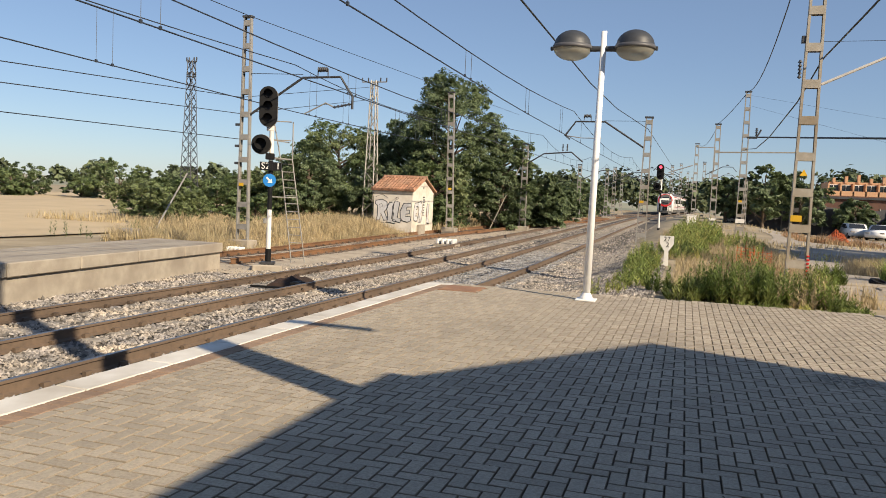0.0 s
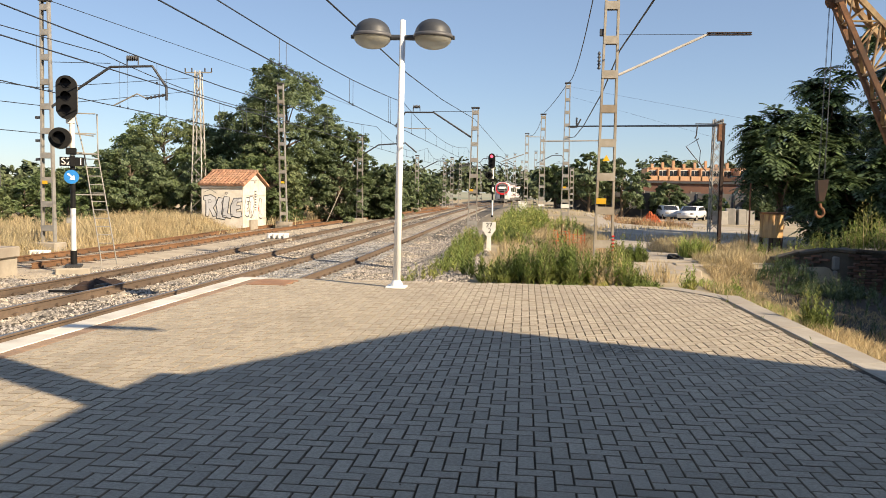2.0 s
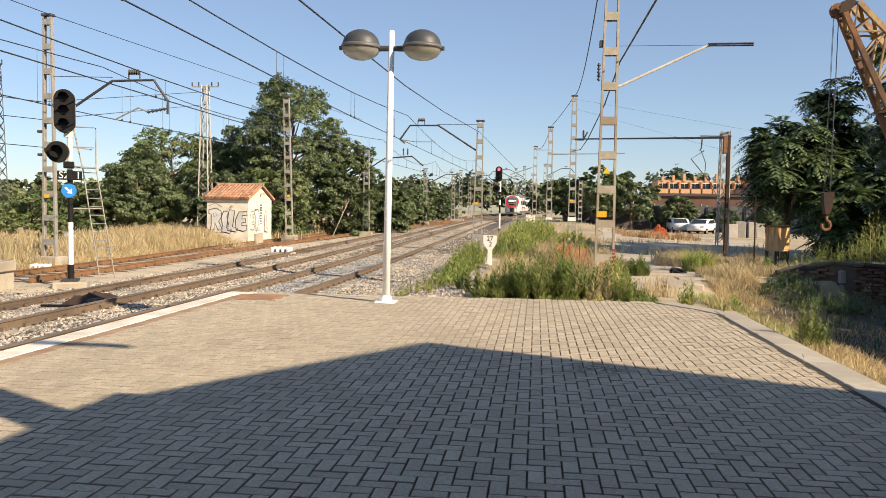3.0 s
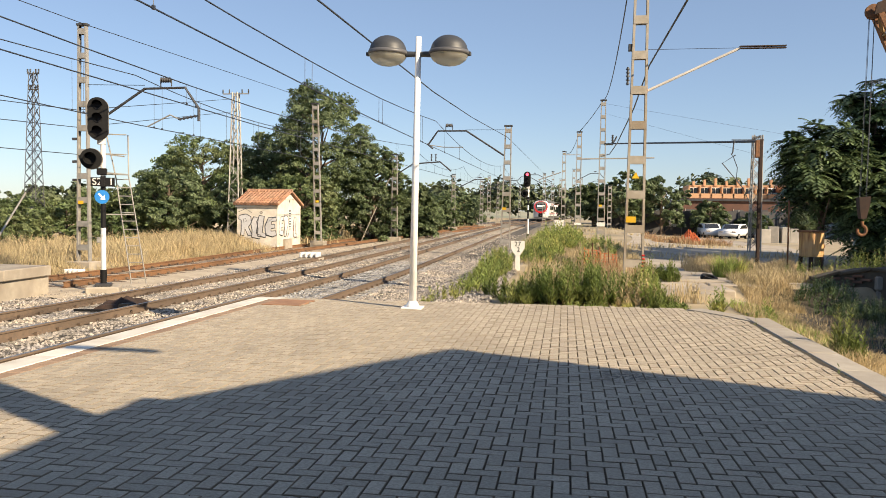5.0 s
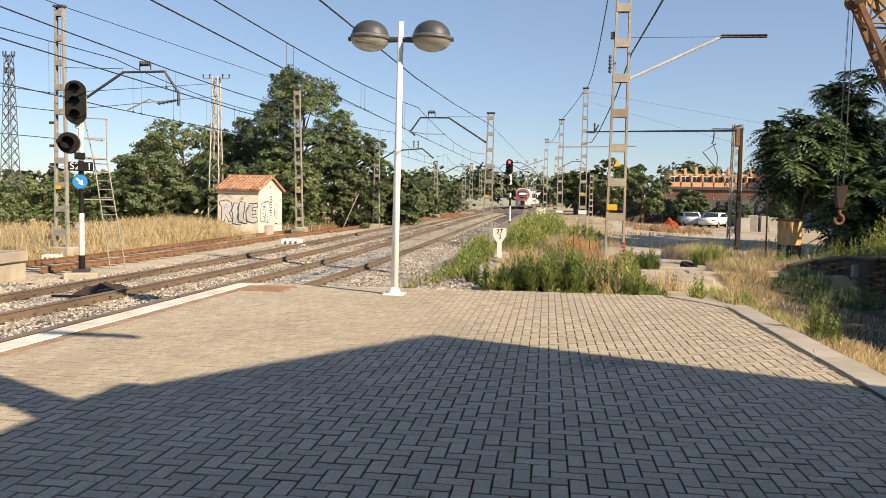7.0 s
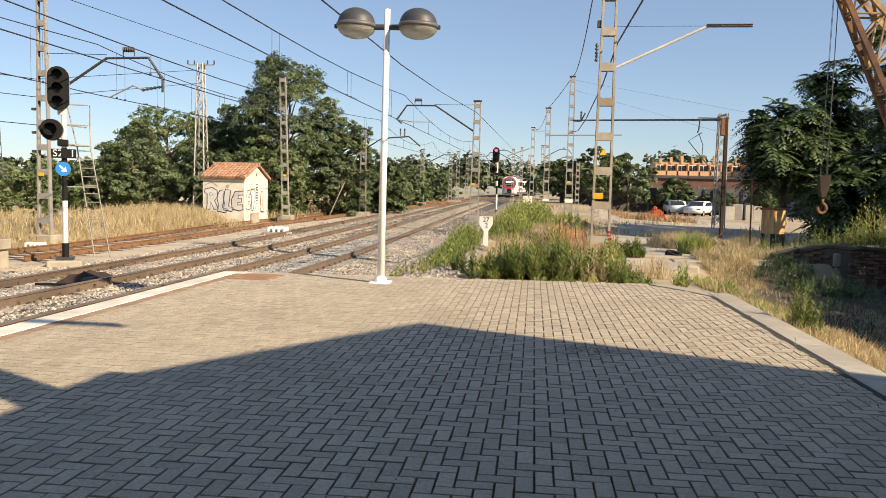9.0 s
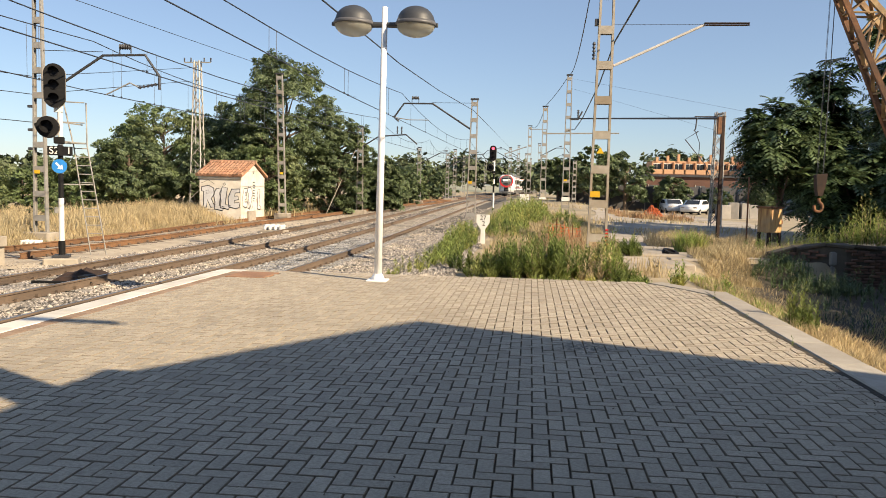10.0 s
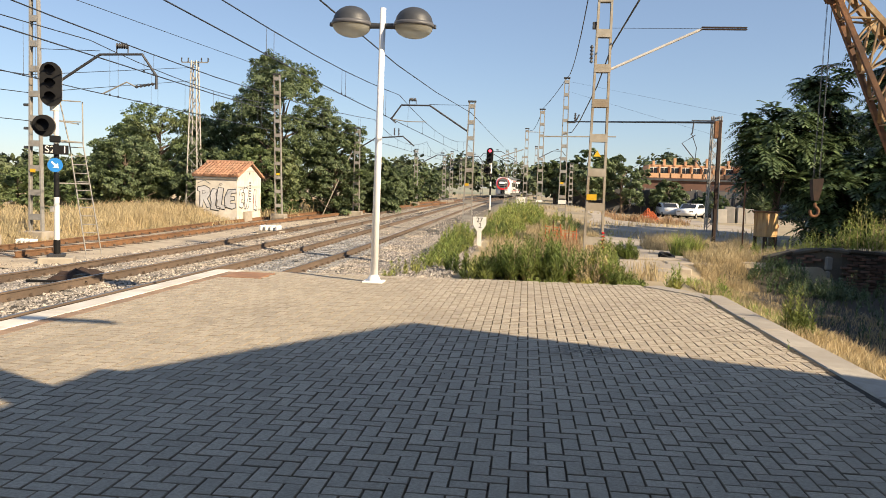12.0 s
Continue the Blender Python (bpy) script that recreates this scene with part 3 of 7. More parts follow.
# unseen annex in dark brick, added to block sky light from behind
annex = thing("sky_block_annex", "tall unseen brick annex added to block sky light", "building")
part("front_wall", boxed(2.2, 10.1, -3.6, -3.3, 0.3, 9.2), BROWN_WALL, annex)
part("side_wall", boxed(2.2, 2.5, -12, -3.6, 0.3, 9.2), BROWN_WALL, annex)
part("roof", boxed(2.0, 10.15, -12.2, -3.0, 9.2, 9.42), TILE, annex)
part("door", boxed(6.6, 7.6, -3.32, -3.26, TOP, 2.64), DARK_STEEL, annex)
# unseen mast of assumed form, placed to cast the long shadow band
shadow_pole = thing("shadow_pole", "unseen tall concrete mast added to cast the shadow band", "pole", (9.0, 1.62, -0.73))
part("shaft", tubed((0, 0, -0.5), (0, 0, 11.4), 0.21, 0.19, 12), CONCRETE, shadow_pole)
part("cap", lathe([(0.19, 11.4), (0.24, 11.45), (0.24, 11.8), (0.12, 12.0), (0, 12.05)], 12), CONCRETE, shadow_pole)
# unseen aerial, made up to cast the short bar shadow on the platform
aerial = thing("aerial", "unseen thin aerial added so its cross bar casts a shadow", "aerial", (11.75, 1.89, 5.57))
part("stem", tubed((0, 0, -0.4), (0, 0, 1.9), 0.005, None, 6), GALV, aerial)
part("boom", beamed((-0.55, 0.0, 1.85), (0.60, 0.0, 1.85), 0.09, 0.15), GALV, aerial)


# ---- platform lamp ----
lamp = thing("platform_lamp", "white platform lamp post with two grey globe lanterns", "street lamp", (4.24, 11.9, TOP))
lamp.rotation_euler = (radians(1.0), radians(0.8), 0)
part("post", tubed((0, 0, 0), (0, 0, 4.25), 0.062, 0.045, 16), LAMP_POST, lamp, smooth=True)
part("base_plate", boxed(-0.16, 0.16, -0.16, 0.16, 0.0, 0.025, 0.006), LAMP_POST, lamp)
part("base_collar", lathe([(0.11, 0.025), (0.10, 0.06), (0.066, 0.12), (0.062, 0.12)], 16), LAMP_POST, lamp)
for s in (-1, 1):
    part("arm", tubed((s * 0.04, 0, 3.98), (s * 0.26, 0, 3.98), 0.042, 0.048, 12), LAMP_GREY, lamp, "black plastic arm")
    c = (s * 0.485, 0, 3.985)
    dome = [(0.30, 0.005), (0.298, 0.05)] + [(0.288 * math.cos(radians(a)), 0.05 + 0.235 * math.sin(radians(a))) for a in range(8, 91, 8)] + [(0, 0.286)]
    part("hood", lathe(dome, 32, c), LAMP_GREY, lamp, "dark grey dome hood", True)
    part("rim", lathe([(0.27, -0.012), (0.312, -0.012), (0.316, 0.015), (0.302, 0.05), (0.27, 0.05)], 32, c), LAMP_BAND, lamp, "dark grey rim ring", True)
    bowl = [(0.292 * math.cos(radians(a)), -0.012 - 0.175 * math.sin(radians(a))) for a in range(0, 90, 9)] + [(0, -0.187)]
    part("bowl", lathe(bowl, 32, c), LAMP_BOWL, lamp, "yellowed translucent bowl", True)
    part("bulb_tray", lathe([(0, -0.02), (0.2, -0.02), (0.24, -0.008), (0, -0.004)], 20, c), WHITE_PAINT, lamp)
    part("catch", boxed(c[0] + s * 0.30, c[0] + s * 0.345, -0.03, 0.03, c[2] - 0.03, c[2] + 0.03, 0.008), LAMP_GREY, lamp)


# ---- signals ----
def signal(at, label, plate_text="", arrow=True, lit=None, ladder=True, turn=0.0):
    th = thing("railway_signal", label, "railway signal", at, "", turn)
    bands = [(0.0, 0.42, 0.085, BLACK_PAINT), (0.42, 1.55, 0.068, WHITE_PAINT), (1.55, 2.2, 0.066, BLACK_PAINT), (2.2, 2.55, 0.066, WHITE_PAINT), (2.55, 2.95, 0.066, BLACK_PAINT), (2.95, 3.95, 0.066, WHITE_PAINT)]
    for z0, z1, r, m in bands:
        part("post_band", tubed((0, 0, z0), (0, 0, z1), r, None, 14), m, th)
    part("foot", boxed(-0.2, 0.2, -0.2, 0.2, -0.03, 0.05, 0.01), DARK_STEEL, th)
    part("plinth", boxed(-0.42, 0.42, -0.4, 0.4, -0.4, -0.03, 0.03), CONCRETE, th)
    part("head", plate(rounded(0.50, 1.12, 0.25, 8, -0.1, 4.47), -0.25, -0.06), BLACK_PAINT, th, "black rounded signal head")
    part("head_rim", plate(rounded(0.515, 1.135, 0.257, 8, -0.1, 4.47), -0.06, -0.045), LAMP_RIM, th)
    for k, dz in enumerate((0.34, 0.0, -0.34)):
        z = 4.47 + dz
        m = RED_GLOW if lit == k else LENS
        bm = lathe([(0, 0), (0.105, 0), (0.105, 0.02), (0, 0.02)], 16)
        bmesh.ops.transform(bm, matrix=pose(-0.1, -0.255, z, 90), verts=bm.verts)
        part("lens", bm, m, th)
        bm = bmesh.new()
        last = None
        for i in range(11):
            a0 = radians(10 + 16 * i)
            row = [bm.verts.new((-0.1 + 0.125 * math.cos(a0), y, z + 0.125 * math.sin(a0))) for y in (-0.25, -0.45 - 0.04 * math.sin(a0))]
            if last:
                bm.faces.new((last[0], row[0], row[1], last[1]))
            last = row
        bmesh.ops.solidify(bm, geom=list(bm.faces), thickness=0.008)
        part("hood", bm, BLACK_PAINT, th)
    ring = [(0.27 * math.cos(2 * math.pi * k / 24) - 0.27, 0.27 * math.sin(2 * math.pi * k / 24) + 3.40) for k in range(24)]
    part("round_head", plate(ring, -0.27, -0.08), BLACK_PAINT, th, "round black lower signal head")
    ring2 = [(0.285 * math.cos(2 * math.pi * k / 24) - 0.27, 0.285 * math.sin(2 * math.pi * k / 24) + 3.40) for k in range(24)]
    part("round_rim", plate(ring2, -0.08, -0.05), LAMP_RIM, th)
    part("round_hood", lathe([(0.15, 0), (0.17, 0.2), (0.16, 0.2), (0.14, 0)], 16), BLACK_PAINT, th).matrix_basis = pose(-0.27, -0.27, 3.40, 90)
    part("bracket", boxed(-0.15, 0.1, -0.12, 0.08, 2.98, 3.16, 0.02), BLACK_PAINT, th)
    part("head_bracket", boxed(-0.14, 0.07, -0.07, 0.07, 3.8, 3.95, 0.01), WHITE_PAINT, th)
    if plate_text:
        part("number_plate", boxed(-0.30, 0.30, -0.10, -0.085, 2.67, 2.91), BLACK_PAINT, th, "black plate with white characters")
        text_part("characters", plate_text, 0.26, (-0.14, -0.106, 2.79), WHITE_PAINT, th)
        text_part("characters", "1", 0.26, (0.21, -0.106, 2.79), WHITE_PAINT, th)
        part("cable_box", boxed(-0.06, 0.06, -0.14, -0.08, 2.66, 2.92, 0.01), BLACK_PAINT, th)
    if arrow:
        disc = [(0.185 * math.cos(2 * math.pi * k / 28) - 0.02, 0.185 * math.sin(2 * math.pi * k / 28) + 2.39) for k in range(28)]
        sign = part("arrow_sign", plate(disc, -0.10, -0.085), BLUE_PAINT, th, "round blue sign with a white arrow")
        d = plate([(-0.025, 0.12), (0.025, 0.12), (0.025, -0.01), (0.085, -0.01), (0, -0.12), (-0.085, -0.01), (-0.025, -0.01)], -0.004, 0.0)
        arrow_ob = part("arrow", d, WHITE_PAINT, sign)
        arrow_ob.matrix_basis = pose(-0.02, -0.102, 2.39, 0, -45, 0)
    if ladder:
        base, head = Vector((0.82, 0.9, -0.05)), Vector((0.40, 0.75, 3.0))
        up = Vector((0.28, 0.70, 4.15))
        for s in (-0.2, 0.2):
            part("ladder_stile", tube(tubed(base + Vector((s, 0, 0)), head + Vector((s * 0.85, 0, 0)), 0.018, None, 6), head + Vector((s * 0.85, 0, 0)), up + Vector((s * 1.4, 0, 0)), 0.018, None, 6), GALV, th)
        for k in range(13):
            p = base.lerp(head, (k + 0.6) / 13)
            w = 0.2 - 0.03 * k / 13
            part("rung", tubed(p - Vector((w, 0, 0)), p + Vector((w, 0, 0)), 0.013, None, 6), GALV, th)
        for z, x in ((1.92, 0.72), (3.05, 0.5), (3.55, 0.45)):
            part("tie_bar", beamed((0.0, 0.0, z), (x, 0.85, z), 0.03, 0.03), GALV, th)
        for z in (3.6, 4.15):
            part("guard_rail", tubed(Vector((-0.1, 0.72, z)), Vector((0.52, 0.72, z)), 0.016, None, 6), GALV, th)
        part("guard_post", tubed((-0.1, 0.72, 3.05), (-0.1, 0.72, 4.15), 0.016, None, 6), GALV, th)
        part("standing_board", boxed(-0.12, 0.55, 0.35, 0.75, 3.02, 3.05), GALV, th)
        part("junction_box", boxed(-0.16, -0.06, -0.08, 0.08, 1.15, 1.3, 0.01), GALV, th)
    return th


signal((-5.75, 19.05, 0.0), "black three-lamp railway signal on a banded post with a ladder", "S2", True, None, True, 26)
signal((3.85, 57.3, rise(57.3) - 0.05), "distant railway signal showing a red lamp", "", False, 0, False)


# ---- catenary masts ----
def lattice_mast(at, h, w0, w1, material, label, battens=8, depth=0.14, lean=0.0, yellow=False, group="catenary masts"):
    """Two channel uprights joined by batten plates."""
    th = thing("catenary_mast", label, "catenary mast", at, group)
    for s in (-1, 1):
        bm = bmesh.new()
        e, web = depth / 2, 0.012
        prof = [(0.006, -e), (0.006, e), (-0.05, e), (-0.05, e - web), (-0.006, e - web), (-0.006, web - e), (-0.05, web - e), (-0.05, -e)]
        rings = [[bm.verts.new((s * (w / 2 + px) + lean * max(z, 0), py, z)) for px, py in prof] for z, w in ((-0.3, w0), (h, w1))]
        for k in range(8):
            bm.faces.new((rings[0][k], rings[0][(k + 1) % 8], rings[1][(k + 1) % 8], rings[1][k]))
        bm.faces.new(rings[0])
        bm.faces.new(rings[1])
        bmesh.ops.recalc_face_normals(bm, faces=bm.faces)
        part("upright", bm, material, th)
    for k in range(battens):
        z = 0.55 + (h - 0.75) * k / (battens - 1)
        w = w0 + (w1 - w0) * z / h
        for y in (-depth / 2 - 0.008, depth / 2 + 0.001):
            bm = boxed(-w / 2 + lean * z, w / 2 + lean * z, y, y + 0.007, z - 0.10, z + 0.10)
            part("batten", bm, material, th)
    part("cap", boxed(-w1 / 2 - 0.05 + lean * h, w1 / 2 + 0.05 + lean * h, -depth / 2 - 0.03, depth / 2 + 0.03, h, h + 0.08, 0.01), DARK_STEEL, th)
    part("footing", boxed(-w0 / 2 - 0.2, w0 / 2 + 0.2, -0.35, 0.35, -0.5, 0.06, 0.03), CONCRETE, th)
    if yellow:
        z = yellow
        part("yellow_plate", boxed(-0.16, 0.04, -depth / 2 - 0.02, -depth / 2 - 0.012, z - 0.06, z + 0.06), YELLOW, th, "yellow number plate")
    return th


def arm(th, pts, r=0.045, material=DARK_STEEL, name="cantilever_arm"):
    return part(name, sweep(pts, r, 8), material, th)


def insulator(th, a, b, r=0.07, name="insulator"):
    a, b = Vector(a), Vector(b)
    bm = tubed(a, b, r * 0.45, None, 8)
    for k in range(5):
        p = a.lerp(b, (k + 0.5) / 5)
        d = (b - a).normalized() * 0.02
        tube(bm, p - d, p + d, r, r * 0.7, 10)
    return part(name, bm, DARK_STEEL, th)


# mast by the near signal, with a cranked arm
a1 = lattice_mast((-10.3, 24.9, 0.15), 8.35, 0.50, 0.30, GALV, "galvanised batten catenary mast with a cranked arm beside the siding", 10, 0.16, 0.0, 2.15)
arm(a1, [(0.15, 0, 4.75), (2.35, 0, 6.13), (3.85, 0, 6.15), (4.35, 0, 5.45), (4.35, 0, 5.0)])
arm(a1, [(0.15, 0, 6.3), (2.35, 0, 6.25)], 0.012, WIRE, "stay")
insulator(a1, (2.95, 0, 6.42), (3.35, 0, 6.42), 0.10)
arm(a1, [(2.95, 0, 6.2), (2.95, 0, 6.42)], 0.02, DARK_STEEL, "insulator_post")
arm(a1, [(3.35, 0, 6.2), (3.35, 0, 6.42)], 0.02, DARK_STEEL, "insulator_post")
arm(a1, [(2.45, 0, 4.82), (3.3, 0, 5.22), (3.6, 0, 5.08)], 0.025, GALV, "steady_arm")
insulator(a1, (3.6, 0, 5.06), (4.3, 0, 5.18), 0.06)
for z in (4.35, 3.55, 2.9):
    part("bracket", boxed(-0.42, -0.2, -0.05, 0.05, z, z + 0.09, 0.01), DARK_STEEL, a1)

# mast at the end of the weeds between the main line and the yard
a2 = lattice_mast((3.62, 38.6, rise(38.6) + 0.05), 6.3, 0.50, 0.32, GALV, "galvanised catenary mast carrying the arm over the main line", 8, 0.16, 0.012, 2.2)
arm(a2, [(-0.1, 0, 4.85), (-2.05, 0, 6.1), (-3.5, 0, 6.1), (-4.0, 0, 5.4)])
arm(a2, [(-0.1, 0, 6.15), (-2.1, 0, 6.15)], 0.012, WIRE, "stay")
insulator(a2, (-3.1, 0, 6.38), (-2.75, 0, 6.38), 0.10)
for x in (-3.1, -2.75):
    arm(a2, [(x, 0, 6.15), (x, 0, 6.38)], 0.02, DARK_STEEL, "insulator_post")
arm(a2, [(-3.9, 0, 5.38), (-3.2, 0, 5.28), (-2.2, 0, 5.28)], 0.022, GALV, "steady_arm")
insulator(a2, (-4.05, 0, 5.45), (-3.75, 0, 5.2), 0.06)

# plain mast behind the hut's corner
a3 = lattice_mast((-7.95, 44.0, 0.35), 8.15, 0.44, 0.36, GALV, "galvanised batten catenary mast beside the brick hut", 10, 0.16, -0.03, 2.4)
# guyed mast with an arm over the loop
a4 = lattice_mast((-5.3, 52.8, 0.4), 5.8, 0.48, 0.36, GALV, "galvanised mast with a guy strut and a cranked arm", 8, 0.16)
arm(a4, [(0.1, 0, 4.45), (1.3, 0, 5.2), (3.2, 0, 5.35), (4.0, 0, 4.7)], 0.05)
arm(a4, [(-0.1, 0, 4.8), (-1.9, -1.8, -0.2)], 0.03, STEEL_TAN, "guy_strut")
insulator(a4, (2.6, 0, 5.4), (2.6, 0, 5.9), 0.07)
insulator(a4, (2.9, 0, 5.4), (2.9, 0, 5.9), 0.07)

# near yard mast with a long light arm
a5 = lattice_mast((8.32, 19.8, 0.33), 9.4, 0.50, 0.30, STEEL_TAN, "tall weathered batten mast with a long light arm over the yard", 11, 0.17, 0.006)
arm(a5, [(0.25, 0, 4.87), (2.42, 0, 5.88)], 0.035, ARM_PALE, "yard_arm")
part("arm_tip", box(boxed(2.40, 3.48, -0.05, 0.05, 5.90, 5.925), 2.40, 3.48, -0.05, 0.05, 5.855, 5.875), DARK_RUST, a5)
arm(a5, [(0.2, 0, 5.88), (2.4, 0, 5.88)], 0.006, WIRE, "stay")
insulator(a5, (-0.25, -0.05, 5.0), (-0.25, -0.05, 5.45), 0.05)
part("clamp", boxed(-0.25, -0.12, -0.06, 0.06, 5.85, 6.02, 0.01), DARK_STEEL, a5)
part("clamp", boxed(0.16, 0.24, -0.06, 0.06, 4.78, 4.98, 0.01), RUST, a5)
part("yellow_plate", boxed(-0.22, 0.03, -0.115, -0.108, 1.58, 1.73), YELLOW, a5, "yellow number plate")
part("warning_triangle", plate([(-0.09, 2.68), (0.09, 2.68), (0, 2.84)], -0.115, -0.108), YELLOW, a5, "yellow warning triangle")
for k in range(9):
    part("marker_band", boxed(0.2, 0.27, -0.12, -0.08, 0.02 + 0.09 * k, 0.06 + 0.09 * k, 0.008), TRAIN_RED, a5)

# further yard masts
a6 = lattice_mast((8.80, 48.9, rise(48.9) + 0.3), 8.7, 0.50, 0.30, GALV, "galvanised yard mast with insulators near its top", 11, 0.17, 0.0, 2.2)
part("white_plate", boxed(-0.25, 0.25, -0.11, -0.10, 0.9, 1.15), WHITE_PAINT, a6, "white plate")
arm(a6, [(0.1, 0, 6.0), (0.6, 0, 6.0), (0.85, 0, 6.5)], 0.05, DARK_STEEL, "bracket_arm")
insulator(a6, (0.6, 0, 6.1), (0.6, 0, 6.6), 0.09)
a7 = lattice_mast((7.5, 57.6, rise(57.6) + 0.3), 7.6, 0.44, 0.34, GALV, "galvanised yard mast with a level arm", 9, 0.17)
arm(a7, [(0.0, 0, 5.65), (5.4, 0, 5.75)], 0.05, GALV, "yard_arm")
part("white_band", boxed(-0.24, 0.24, -0.11, -0.10, 0.8, 0.95), WHITE_PAINT, a7, "white plate")
a8 = lattice_mast((6.35, 80, rise(80) + 0.2), 7.9, 0.44, 0.34, GALV, "galvanised yard mast with a portal arm", 9, 0.17)
arm(a8, [(0, 0, 7.6), (1.7, 0, 7.6), (1.7, 0, 5.2)], 0.05, GALV, "yard_arm")
arm(a8, [(-2.6, 0, 5.0), (-0.3, 0, 5.8)], 0.05, GALV, "cantilever_arm")
a9 = lattice_mast((10.75, 75, rise(75) + 0.3), 4.2, 0.40, 0.32, GALV, "short galvanised mast by the yard wall", 7, 0.15)
for x, y, h, armdir in ((-5.1, 80, 5.6, 1), (-3.75, 95, 5.6, 1), (-2.95, 96, 6.1, 1), (3.5, 112, 7.2, -1), (4.6, 118, 7.8, -1), (5.6, 140, 7.6, -1), (-4.6, 128, 6.6, 1), (6.4, 165, 7.6, -1), (-3.2, 165, 7.0, 1), (7.6, 104, 7.4, 1), (9.2, 135, 7.6, 1)):
    m = lattice_mast((x, y, rise(y) + 0.1), h, 0.44, 0.34, GALV, "distant galvanised catenary mast along the line", 8, 0.16)
    arm(m, [(0.1 * armdir, 0, h - 1.6), (2.2 * armdir, 0, h - 0.5), (3.4 * armdir, 0, h - 0.5), (3.9 * armdir, 0, h - 1.1)], 0.05)
    insulator(m, (2.6 * armdir, 0, h - 0.28), (2.95 * armdir, 0, h - 0.28), 0.09)


def braced_tower(at, h, w0, w1, material, label, panels=10, r=0.035, cross=True, arms=()):
    th = thing("lattice_pole", label, "lattice pole", at)
    legs = [(sx, sy) for sx in (-1, 1) for sy in (-1, 1)]

    def pt(sx, sy, z):
        w = (w0 + (w1 - w0) * z / h) / 2
        return Vector((sx * w, sy * w, z))
    for sx, sy in legs:
        part("leg", beamed(pt(sx, sy, -0.2), pt(sx, sy, h), r * 1.5, r * 1.5), material, th)
    for k in range(panels):
        z0, z1 = h * k / panels, h * (k + 1) / panels
        for (a, b) in (((-1, -1), (1, -1)), ((1, -1), (1, 1)), ((1, 1), (-1, 1)), ((-1, 1), (-1, -1))):
            p, q = (a, b) if k % 2 else (b, a)
            part("bracing", beamed(pt(*p, z0), pt(*q, z1), r, r), material, th)
            if cross:
                part("bracing", beamed(pt(*q, z0), pt(*p, z1), r, r), material, th)
    for z, w in arms:
        part("cross_arm", beamed((-w, 0, z), (w, 0, z), 0.06, 0.06), material, th)
        for x in (-w, -w / 2, w / 2, w):
            insulator(th, (x, 0, z + 0.03), (x, 0, z + 0.28), 0.05)
    return th


braced_tower((-14.1, 46.0, 0.4), 9.2, 0.75, 0.32, GALV, "tan lattice line pole behind the brick hut", 14, 0.04, False, ((9.1, 0.85),))
braced_tower((-23.7, 40.0, 0.3), 9.6, 0.85, 0.32, DARK_STEEL, "dark tapering lattice line tower at the field edge", 15, 0.024, True, ((9.5, 0.35), (8.6, 0.3)))
strut = thing("guy_strut", "pale guy strut anchored in the dry grass by the field", "strut")
part("tube", tubed((-15.6, 26.5, 0.1), (-17.0, 30.6, 2.75), 0.04, None, 8), GALV, strut)
part("anchor", boxed(-15.75, -15.45, 26.3, 26.6, -0.1, 0.35, 0.02), CONCRETE, strut)
cab = thing("concrete_box", "grey concrete cable box with a dark opening behind the far platform", "cable box", (-12.45, 21.3, 0.2))
part("body", boxed(-0.29, 0.29, -0.25, 0.25, -0.2, 0.40, 0.02), CONCRETE_TOP, cab)
part("hatch", boxed(-0.16, 0.06, -0.262, -0.25, 0.12, 0.32), BLACK_PAINT, cab)


# ---- overhead wires ----
def wire(name, pts, r, label, sag=0.0, droppers=None):
    r *= 1.25
    th = thing(name, label, "overhead wire")
    line = [Vector(pts[0])]
    for a, b in zip(pts, pts[1:]):
        a, b = Vector(a), Vector(b)
        n = 12 if sag else 4
        drop = sag * ((b - a).length / 29) ** 2
        line += [a.lerp(b, k / n) - Vector((0, 0, 4 * drop * (k / n) * (1 - k / n))) for k in range(1, n + 1)]
    part("cable", sweep(line, r, 5), WIRE, th)
    return th


def catenary(x, supports, z_contact, z_top, sag, twin=False):
    """Contact wire and messenger with pairs of droppers."""
    bend_x = lambda y: x + bend(y)
    contact = thing("contact_wire", "dark contact wire over the track", "overhead wire")
    mess = thing("messenger_wire", "sagging messenger wire with droppers over the track", "overhead wire")
    lc, lm = [], []
    for a, b in zip(supports, supports[1:]):
        n = 14
        for k in range(n):
            y0, y1 = a + (b - a) * k / n, a + (b - a) * (k + 1) / n
            zz = lambda y: z_top + rise(y) - 4 * sag * ((y - a) / (b - a)) * (1 - (y - a) / (b - a))
            lc.append((bend_x(y0), y0, z_contact + rise(y0)))
            lm.append((bend_x(y0), y0, zz(y0)))
        if b < 130:
            m = 7
            for k in range(m):
                y = a + (b - a) * (k + 0.5) / m
                zz = z_top + rise(y) - 4 * sag * ((y - a) / (b - a)) * (1 - (y - a) / (b - a))
                for dy in ((-0.28, 0.28) if b < 60 else (0,)):
                    bm = tubed((bend_x(y), y + dy, z_contact + rise(y)), (bend_x(y), y + dy, zz), 0.007, None, 4)
                    box(bm, bend_x(y) - 0.02, bend_x(y) + 0.02, y + dy - 0.03, y + dy + 0.03, z_contact + rise(y) - 0.02, z_contact + rise(y) + 0.05)
                    part("dropper", bm, WIRE, mess)
    part("cable", sweep(lc, 0.016, 5), WIRE, contact)
    part("cable", sweep(lm, 0.016, 5), WIRE, mess)


